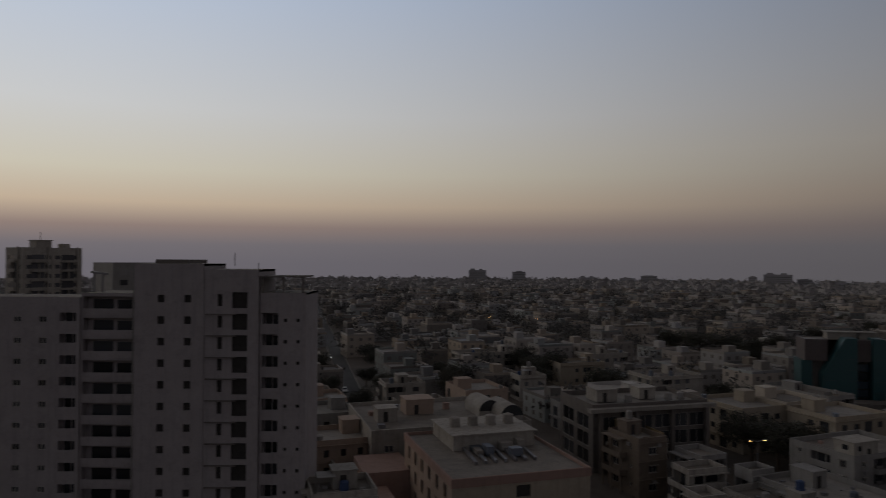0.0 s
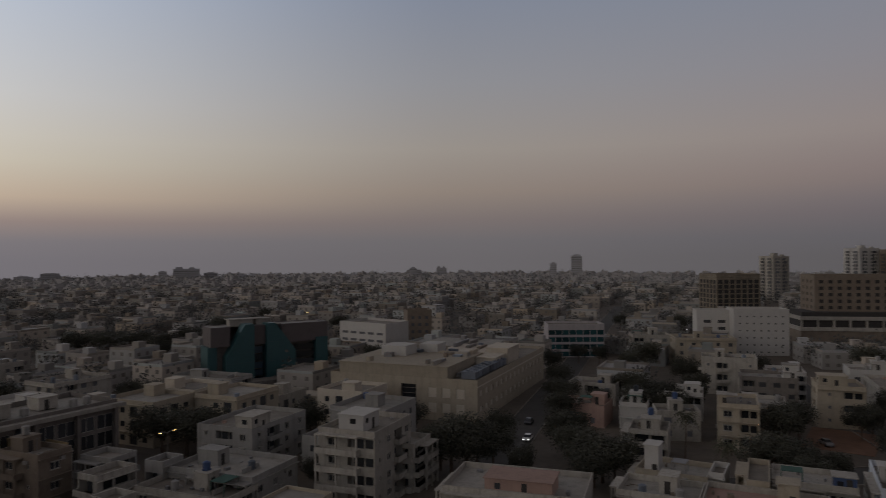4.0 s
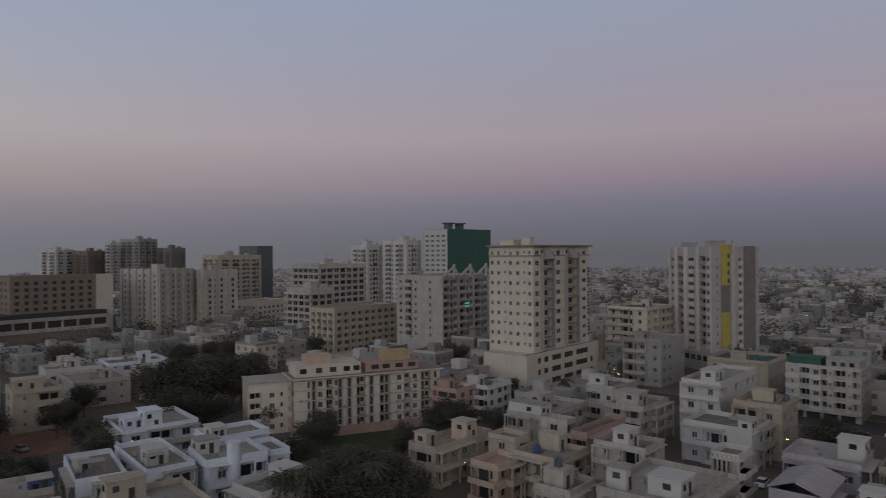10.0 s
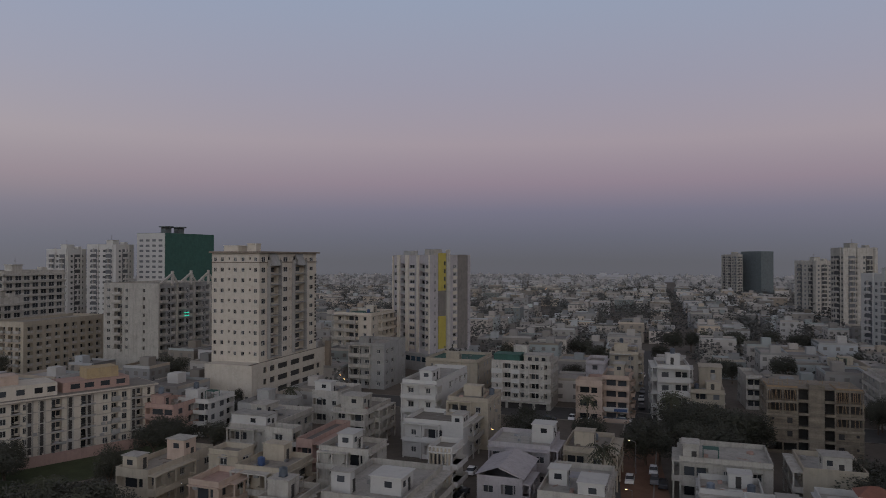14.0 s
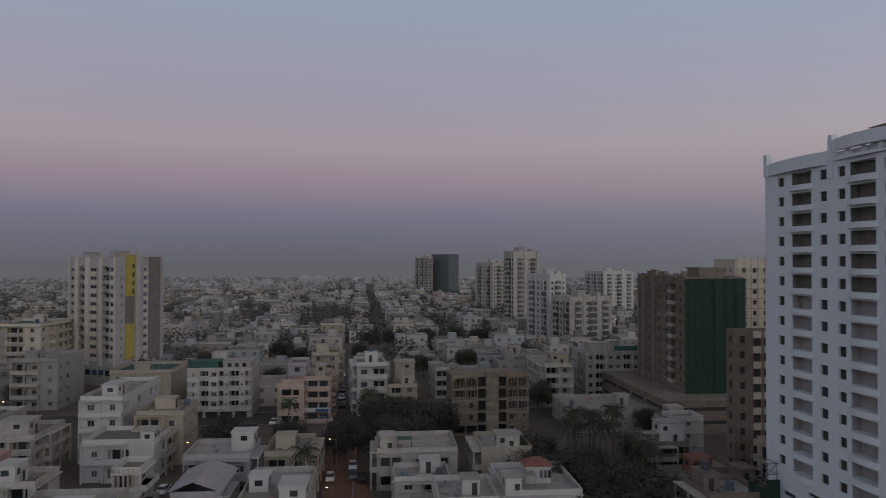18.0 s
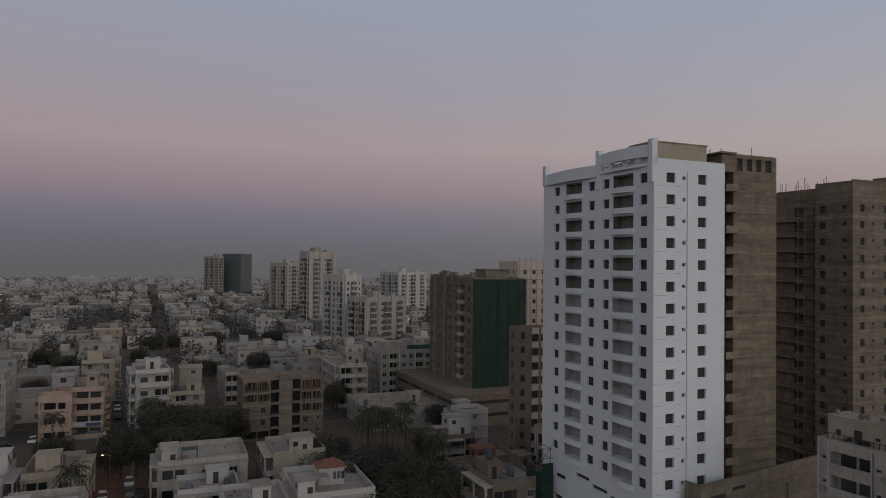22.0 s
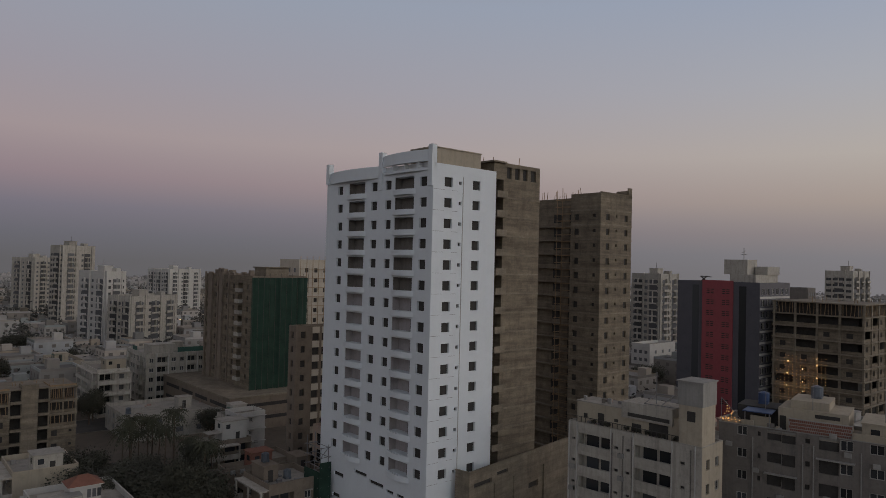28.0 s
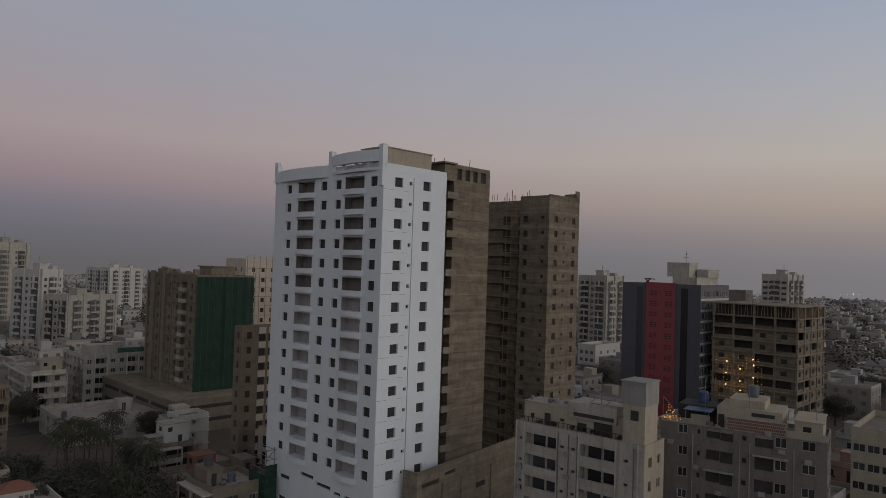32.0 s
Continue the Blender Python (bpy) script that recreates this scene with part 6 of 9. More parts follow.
def brown_slab_block():
    W, L, z1, fh = 9.0, 3.0, 30.2, 3.05
    root = thing("apartment_block", "slim brown apartment block with pale spandrels between windows", "apartments", pose(13.1, -149.4, 0, 0, 0, -145.5))
    P = face_poses(W, L)
    right = [(1.2, 2.3, 0.8, 2.2, "o"), (4.0, 5.6, 0.2, 1.7, "o"), (6.3, 7.9, 0.2, 1.7, "o")]
    facade(root, P[0], W, 0, z1, 9, fh, 2.4, right, "brown", True)
    facade(root, P[1], L, 0, z1, 9, fh, 2.4, [(1.0, 2.0, 0.8, 2.2, "o")], "brown", True)
    for i in range(9):
        for a, b in ((3.95, 5.65), (6.25, 7.95)):
            strip(root, P[0], a, b, 2.4 + i * fh + 1.8, 2.4 + i * fh + 3.15, 0.12, "beige", "spandrel", "pale spandrel panel")
    rear_walls(root, W, L, z1, "brown")
    roof_top(root, W, L, z1, 0.8, "roof", "brown")
    return root


def low_apartments():
    """Long beige five-storey block with projecting roof slab and balcony columns."""
    W, L, z1, fh = 38.4, 11.0, 13.0, 2.52
    k = W / 49.4
    root = thing("apartment_block", "long beige five-storey apartment block with cluttered balconies", "apartments", pose(171.5, -11.5, 0, 0, 0, -82.5))
    P = face_poses(W, L)
    right = [(4.3, 5.0, 0.4, 2.4, "o"), (7.5, 9.0, 0.6, 2.2, "w"), (10.2, 12.4, 0.2, 2.5, "d"), (13.0, 14.2, 0.6, 2.2, "w"), (16.8, 18.0, 0.3, 2.5, "o"), (20.2, 23.0, 0.2, 2.5, "d"), (24.6, 26.0, 0.3, 2.5, "o"), (28.0, 31.5, 0.2, 2.5, "d"), (34.0, 35.5, 0.6, 2.2, "w"), (36.5, 38.5, 0.3, 2.4, "B"), (39.5, 41.0, 0.6, 2.2, "w"), (42.3, 45.8, 0.2, 2.5, "d"), (47.2, 48.2, 0.4, 2.4, "o")]
    right = [(a * k, b * k, v0 * 0.85, v1 * 0.85, kind) for a, b, v0, v1, kind in right]
    facade(root, P[0], W, 0, z1, 5, fh, 0.3, right, "beige", True, slab_mat="grey")
    facade(root, P[1], L, 0, z1, 5, fh, 0.3, [(1.0, 4.0, 0.2, 2.1, "B"), (7.0, 10.0, 0.2, 2.1, "B")], "peach", True)
    rear_walls(root, W, L, z1, "beige")
    facade(root, pose(-10.4, 2.5, 0), 10.4, 0, 12.4, 4, fh, 0.5, [(0.3, 3.0, 0.2, 2.1, "B"), (5.0, 6.2, 0.6, 1.9, "w"), (7.6, 8.2, 0.9, 1.9, "o")], "beige", True, wall_name="wing_wall")
    part("wing_wall", Geo().quad((-10.4, 13, 0), (-10.4, 2.5, 0), (-10.4, 2.5, 12.4), (-10.4, 13, 12.4)), "peach", root)
    part("wing_roof", Geo().box(-10.6, 2.2, 12.4, -0.003, 13, 12.7), "roofpale", root)
    part("roof_slab", Geo().box(-0.8, -1.0, z1, W + 0.6, L, z1 + 0.3), "beige", root, "projecting roof slab")
    part("roof", Geo().box(-0.5, -0.7, z1 + 0.301, W + 0.3, L - 0.3, z1 + 0.36), "roof", root)
    for u in (4.4, 11.0, 13.4, 19.1, 23.1, 33.0):
        part("stair_slot", Geo().box(u, -0.03, 1.2, u + 0.75, -0.003, z1 - 0.6), "dark", root, "tall dark stair grille")
        for d in (-0.3, 0.8):
            strip(root, pose(0, 0, 0), u + d, u + d + 0.25, 0.8, z1 - 0.2, 0.35, "offwhite")
    for i in range(1, 6):
        part("band", Geo().box(-0.1, -0.14, i * fh + 0.05, W + 0.1, -0.003, i * fh + 0.25), "offwhite", root)
    lr = random.Random(4)
    for i in range(26):
        part("air_conditioner", COOLER, None, root, at=pose(lr.uniform(1, W - 2), 0, lr.randrange(5) * fh + lr.choice((0.2, 2.4))))
    a = part("roof_storey", Geo().box(0.5, 0.6, z1 + 0.36, 17, 9, z1 + 3.2), "beige", root, "set-back roof storey")
    part("roof_storey", Geo().box(18.4, 1.5, z1 + 0.36, 33, 9, z1 + 2.6), "pink", root, "pinkish set-back roof rooms")
    part("roof_room", Geo().box(24, 3, z1 + 2.6, 31, 8, z1 + 5.0), "ochre", root, "yellow roof room")
    part("roof_room", Geo().box(3.5, 3, z1 + 3.2, 10, 8, z1 + 5.2), "peach", root)
    for x in (1.6, 5.5, 9.0, 12.5, 15.0):
        part("window", Geo().box(x, 0.54, z1 + 1.2, x + 1.6, 0.597, z1 + 2.4), "glass", root)
    for x in (20, 23, 26.5, 30):
        part("window", Geo().box(x, 1.44, z1 + 1.0, x + 2.0, 1.497, z1 + 2.1), "glass", root)
    r = random.Random(21)
    for i in range(5):
        water_tank(root, r.uniform(2, 32), 9.8, z1 + 0.36, 0.7, 1.2, "tank")
    return root


def brown_podium_block():
    root = building("apartment_block", "brown apartment block above a white-banded podium", "apartments", 358.6, 102.5, -55.5, 46.7, 19.8, 33.4, right=even(46.7, 11, 2.0, 0.7, 2.3, "o"), left=even(19.8, 3, 1.8, 0.7, 2.3, "o"), wall="brown", zf=16.5, each=True)
    pod = part("podium", Geo().box(-8, -6, 0, 42, 19, 7.6), "brown", root, "open parking podium")
    for z in (7.6, 12.6):
        part("white_band", Geo().box(-8.4, -6.4, z, 42.5, 18, z + 1.7), "offwhite", root, "white concrete band")
        # dark box between the bands, shade of an open storey put into colour
        part("dark_storey", Geo().box(-7.4, -5.4, z + 1.7, 41.5, 17, z + 5.0 if z < 9 else z + 3.6), "dark", root)
    for i in range(8):
        part("column", Geo().box(-8 + i * 7, -6.2, 7.6, -7.2 + i * 7, -5.41, 14.3), "offwhite", root)
    strip(root, pose(0, 0, 0), 38.6, 46.7, 0, 33.6, 0.6, "beige", "blind_panel", "blank beige end wall")
    return root


def ribbed_block(cx, cy, yaw, W, L, z1, label):
    root = building("apartment_tower", label, "tower", cx, cy, yaw, W, L, z1, right=even(W, max(3, int(W / 3.6)), 1.5, 0.7, 2.3), left=even(L, max(2, int(L / 3.8)), 1.4, 0.7, 2.3), wall="offwhite", each=False)
    P = face_poses(W, L)
    for k, size in ((0, W), (1, L)):
        n = max(2, int(size / 5.2))
        for i in range(n + 1):
            u = i * (size - 1.6) / n
            strip(root, P[k], u, u + 1.6, 2.5, z1 + 0.4, 0.7, "offwhite", "rib", "broad off-white vertical rib")
    stair_room(root, W * 0.3, L * 0.3, 5, 5, z1 - 1, 3.4, "offwhite", False)
    return root


def shopping_centre():
    W, L, z1 = 71.0, 44.0, 11.2
    root = thing("shopping_centre", "large beige shopping centre with plant on its roof", "building", pose(136.4, 119.7, 0, 0, 0, 22.0))
    P = face_poses(W, L)
    ops = [(2 + i * 4.6, 4.2 + i * 4.6, z, z + 1.6, 0.3) for i in range(15) for z in (2.5, 6.6)]
    part("wall", wall_with_openings(W, 0, z1, ops), "cream", root, at=P[0])
    for o in ops:
        part("panel", Geo().box(o[0], 0.2, o[2], o[1], 0.28, o[3]), "beige", root, at=P[0])
    left_ops = [(30.0 + i * 4.0, 32.4 + i * 4.0, z, z + 2.6, 0.3) for i in range(3) for z in (2.0, 6.0)] + [(22.0, 26.5, 1.0, 9.2, 0.8), (6.0, 9.0, 5, 7, 0.3), (14, 17, 5, 7, 0.3)]
    part("wall", wall_with_openings(L, 0, z1, left_ops), "cream", root, at=P[1])
    for i, o in enumerate(left_ops):
        part("window" if i == 6 else "panel", Geo().box(o[0], o[4] - 0.1, o[2], o[1], o[4] - 0.02, o[3]), "glass" if i >= 6 else "beige", root, at=P[1])
    for i in range(5):
        part("glazing_bar", Geo().box(22.0, 0.55, 2.4 + i * 1.4, 26.5, 0.69, 2.55 + i * 1.4), "darkgrey", root, at=P[1])
    rear_walls(root, W, L, z1, "cream")
    roof_top(root, W, L, z1, 0.8, "roof", "cream")
    z = z1 - 0.8
    part("upper_hall", Geo().box(1.5, 9, z, 30, L - 2, z + 3.4).box(1.2, 8.7, z + 3.4, 30.3, L - 1.7, z + 3.7), "cream", root, "raised roof hall")
    part("upper_hall", Geo().box(24, 3, z, 50, 24, z + 3.0).box(23.7, 2.7, z + 3.0, 50.3, 24.3, z + 3.3), "beige", root)
    part("plant_room", Geo().box(34, 2, z + 0.0, 46, 9, z + 4.6).box(33.6, 1.6, z + 4.6, 46.4, 9.4, z + 4.9), "beige", root)
    part("plant_room", Geo().box(16, 28, z + 3.7, 24, 36, z + 6.6), "white", root, "pale blue-white plant box")
    part("plant_room", Geo().box(26, 22, z + 3.3, 33, 28, z + 6.2), "white", root)
    part("shed_roof", Geo().box(48, 14, z + 0.0, 69, 38, z + 2.6).box(47.5, 13.5, z + 2.6, 69.5, 38.5, z + 2.85), "roofpale", root, "long pale roof")
    for i in range(9):
        x = 4 + i * 3.2
        part("chiller", Geo().box(x, 2.0, z + 0.3, x + 2.6, 6.0, z + 2.2).box(x + 0.3, 2.6, z + 2.2, x + 1.1, 3.6, z + 2.5).box(x + 1.5, 4.0, z + 2.2, x + 2.3, 5.2, z + 2.5), "tank", root, "grey rooftop chiller")
    for i in range(6):
        part("duct", Geo().box(6 + i * 5, 7.2, z + 0.3, 10.4 + i * 5, 8.2, z + 1.3), "metal", root)
    part("annexe", Geo().box(-6, 29, 0, -0.003, L + 8, 5.0).box(-6.3, 28.7, 5.0, -0.003, L + 8.3, 5.3), "cream", root, "lower beige annexe")
    r = random.Random(41)
    for i in range(34):        # plant, ducts and sheds scattered over the roofs
        x, y = r.uniform(1, 66), r.uniform(2, 38)
        up = z + (3.7 if x < 30 and y > 9 else 3.3 if 24 < x < 50 and 3 < y < 24 else 2.85 if x > 48 and y > 14 else 0.0)
        a, b = (r.uniform(4, 9), r.uniform(0.6, 1.2)) if i % 3 == 0 else (r.uniform(0.8, 2.6), r.uniform(0.8, 3.0))
        part("roof_plant", Geo().box(x, y, up, min(x + a, 70), min(y + b, 43), up + r.uniform(0.5, 1.6)), r.choice(("metal", "tank", "roofpale", "darkgrey", "brown", "cream")), root)
    part("cornice_band", Geo().box(0.1, -0.18, z1 - 1.9, W - 0.1, -0.003, z1 - 1.6), "beige", root)
    return root


def teal_building():
    root = thing("office_block", "low office building clad in teal glass with sloping fins", "office", Matrix.LocRotScale((110.0, 208.8, 0), Euler((0, 0, radians(-12.6))), (1.12, 1.1, 1.07)))
    part("body", Geo().box(0, 4, 0, 35, 10, 14), "darkgrey", root, "dark glazed body")
    part("roof", Geo().box(0.2, 4.6, 19.0, 34.8, 10, 19.2), "roof", root)
    for a, b in ((-0.8, 4.8), (11.6, 15.4), (20.8, 35.6)):
        part("roof_band", Geo().box(a, 1.6, 13.4, b, 4.5, 19.4), "maroon", root, "dull maroon roof band")
    part("roof_band", Geo().box(-0.8, 4.6, 13.4, -0.003, 10.5, 19.4).box(35.003, 4.6, 13.4, 35.6, 10.5, 19.4).box(-0.8, 10.003, 13.4, 35.6, 10.5, 19.4), "maroon", root)

    def fin(x0, x1, slope0, slope1, top=20.0):
        g = Geo()
        ring = [(x0, 0), (x1, 0), (x1, 11.0) if slope1 else (x1, top - 3), (x1 - slope1, top), (x0 + slope0, top), (x0, 10.0) if slope0 else (x0, top - 3)]
        k = len(ring)
        g.v += [(x, 0.0, z) for x, z in ring] + [(x, 4.5, z) for x, z in ring]
        g.f += [tuple(range(k)), tuple(range(2 * k - 1, k - 1, -1))] + [(i, k + i, k + (i + 1) % k, (i + 1) % k) for i in range(k)]
        f = part("fin", g, "teal", root, "flat teal sloping wall")
        for i in range(5):
            part("panel_joint", Geo().box(x0 + 0.3, -0.02, 2.2 + i * 3.0, x1 - 0.3, -0.003, 2.24 + i * 3.0) if i < 3 else Geo().box(x0 + slope0 + 0.2, -0.02, 2.2 + i * 3.0, x1 - slope1 - 0.2, -0.003, 2.24 + i * 3.0), "navy", f)

    fin(3.2, 11.6, 5.6, 0.0)
    fin(15.4, 24.5, 0.0, 6.4)
    part("side_wall", Geo().box(-1.5, 2.2, 0, 1.2, 10, 13.3), "teal", root, "teal side wall")
    for i in range(5):
        part("glass_bay", Geo().box(11.9, 2.8, 1.0 + i * 2.4, 15.1, 3.95, 3.0 + i * 2.4), "blueglass", root)
        part("glass_bay", Geo().box(25.5, 2.8, 1.0 + i * 2.4, 34.0, 3.95, 2.8 + i * 2.4), "glass", root)
    part("side_wall", Geo().box(31.5, 1.0, 0, 35.5, 4.0, 14.5), "teal", root)
    part("roof_room", Geo().box(6, 6, 19.2, 13, 9.5, 21.0).box(5.6, 5.6, 21.0, 13.4, 9.9, 21.25), "roofpale", root, "pale roof room")
    part("roof_room", Geo().box(14, 6, 19.2, 18, 9.5, 21.0).box(13.6, 5.6, 21.0, 18.4, 9.9, 21.25), "roofpale", root, "pale roof room")
    part("plinth", Geo().box(-4, -6, 0, 37, -0.003, 3.2), "darkgrey", root, "dark street wall")
    return root


def dark_office():
    root = building("office_block", "dark glazed office block with pale cluttered roof", "office", 31.3, 145.0, 15.0, 27.5, 16.0, 14.0, right=[(2.0 + i * 4.2, 5.6 + i * 4.2, 0.3, 3.2, "w") for i in range(6)], left=[(1.5, 7.0, 0.3, 3.2, "w"), (8.5, 14.0, 0.3, 3.2, "w")], wall="darkgrey", fh=3.6, zf=1.0, each=True, roof="roofpale")
    part("fascia", Geo().box(-1.2, -1.6, 12.6, 28.5, -0.003, 13.4), "roofpale", root, "pale projecting roof edge")
    for i in range(4):
        part("pier", Geo().box(1.0 + i * 8.4, -1.3, 0, 1.8 + i * 8.4, -0.5, 12.6), "darkgrey", root)
    stair_room(root, 4, 6, 5, 5, 13.2, 2.6, "offwhite")
    stair_room(root, 15, 7, 4, 4, 13.2, 2.4, "offwhite")
    for x in (11, 21, 24):
        water_tank(root, x, 5, 13.2, 0.8, 1.2, "grey")
    return root


def pink_parapet_building():
    """Broad low block with a salmon parapet, pipes and machines on its roof."""
    W, L, z1 = 21.1, 27.0, 14.0
    root = thing("commercial_block", "cream block with a salmon parapet and cluttered flat roof", "building", pose(1.4, 95.4, 0, 0, 0, 17.0))
    P = face_poses(W, L)
    facade(root, P[0], W, 0, z1, 4, 3.2, 0.4, [(9.5, 11.7, 0.7, 2.4, "o")], "cream", True)
    facade(root, P[1], L, 0, z1, 4, 3.2, 0.4, even(L, 6, 1.6, 0.5, 2.5, "o"), "peach", True)
    rear_walls(root, W, L, z1, "cream")
    roof_top(root, W, L, z1, 0.45, "roof", "pink")
    for k, size in ((0, W), (1, L)):
        strip(root, P[k], -0.1, size + 0.1, z1 - 1.2, z1, 0.12, "pink", "salmon_band", "salmon parapet band")
    z = z1 - 0.45
    part("roof_hall", Geo().box(5, 15, z, 19, L - 0.5, z + 2.4).box(4.6, 14.6, z + 2.4, 19.4, L - 0.2, z + 2.6), "offwhite", root, "low roof hall")
    r = random.Random(17)
    for i in range(9):
        x, y = r.uniform(6, 18), r.uniform(7, 14)
        part("roof_machine", Geo().box(x, y, z + 0.2, x + r.uniform(0.8, 2), y + r.uniform(1, 2.6), z + r.uniform(0.8, 1.6)), r.choice(("metal", "tank", "roofpale")), root)
    for i in range(7):
        x = 6 + i * 1.6
        part("duct", Geo().bar((x, 7, z + 0.3), (x + 0.8, 15, z + 0.4), 0.22), "metal", root)
    for i in range(4):
        water_tank(root, 7 + i * 3.2, 20.5, z + 2.6, 0.9, 1.2, "roofpale")
    return root


def vaulted_block():
    root = thing("commercial_block", "low pale block with two barrel-vaulted roof lights", "building", pose(-13.0, 128.5, 0, 0, 0, 17.0))
    W, L, z1 = 32.0, 26.0, 12.5
    P = face_poses(W, L)
    facade(root, P[0], W, 0, z1, 3, 3.4, 0.6, even(W, 7, 1.8), "offwhite", True)
    facade(root, P[1], L, 0, z1, 3, 3.4, 0.6, even(L, 6, 1.8), "offwhite", True)
    rear_walls(root, W, L, z1, "offwhite")
    roof_top(root, W, L, z1, 0.7, "roof", "offwhite")
    z = z1 - 0.7
    for j, (x0, y0) in enumerate(((26.4, 8.0), (29.0, 2.5))):
        g = Geo()
        prev = None
        for i in range(13):
            a = math.pi * i / 12
            p = (x0 + 2.4 * math.cos(a), z + 1.2 + 2.2 * math.sin(a))
            if prev:
                g.quad((prev[0], y0, prev[1]), (prev[0], y0 + 9, prev[1]), (p[0], y0 + 9, p[1]), (p[0], y0, p[1]))
            prev = p
        g.box(x0 - 2.4, y0, z, x0 + 2.4, y0 + 9, z + 1.2)
        v = part("barrel_vault", g, "roofpale", root, "pale barrel vault")
        end = Geo()
        end.v = [(x0 + 2.35 * math.cos(math.pi * i / 12), y0 - 0.02, z + 1.2 + 2.15 * math.sin(math.pi * i / 12)) for i in range(13)]
        end.f = [tuple(range(13))]
        part("end_wall", end, "glass", v)
    stair_room(root, 10, 14, 6, 5, z, 3.0, "peach")
    stair_room(root, 3, 9, 4, 4, z, 2.6, "offwhite")
    r = random.Random(31)
    for i in range(8):
        x, y = r.uniform(2, 20), r.uniform(2, 20)
        part("roof_machine", Geo().box(x, y, z, x + r.uniform(0.8, 2), y + r.uniform(0.8, 2), z + r.uniform(0.6, 1.5)), r.choice(("metal", "tank", "roofpale", "pink")), root)
    part("yard_wall", Geo().box(-7.0, -38, 0, -6.6, 18, 7.0), "offwhite", root, "long pale yard wall along the street")
    part("yard_block", Geo().box(-3.5, -12, 0, 5, -1, 8.5).box(-3.5, -24, 0, 0, -13, 6.5), "pink", root, "salmon stair block in the yard")
    return root


dark_apartments()
beige_tower()
grey_truss_tower()
stripe_tower()
netted_block()
rear_cream_block()
brown_slab_block()
low_apartments()
LOW = pose(171.5, -11.5, 0, 0, 0, -82.5)
lawn = structure("lawn", Geo().box(-2, -22, -0.3, 38, -6.2, 0.05), "lawn", "worn grass plot before the apartment block", "lawn")
lawn.matrix_world = LOW
plot_wall = structure("boundary_wall", Geo().box(-2, -6.2, 0, 39, -5.95, 2.2).box(-2, -6.25, 2.2, 39, -5.9, 2.32), "pink", "reddish boundary wall before the apartment block", "wall")
plot_wall.matrix_world = LOW
brown_podium_block()
ribbed_block(389.7, 42.7, -45.0, 22.0, 30.0, 35.5, "off-white apartment tower with broad vertical ribs")
ribbed_block(398.0, 20.0, -60.0, 19.0, 14.0, 34.5, "narrow off-white ribbed apartment tower")
shopping_centre()
teal_building()
dark_office()
pink_parapet_building()
vaulted_block()


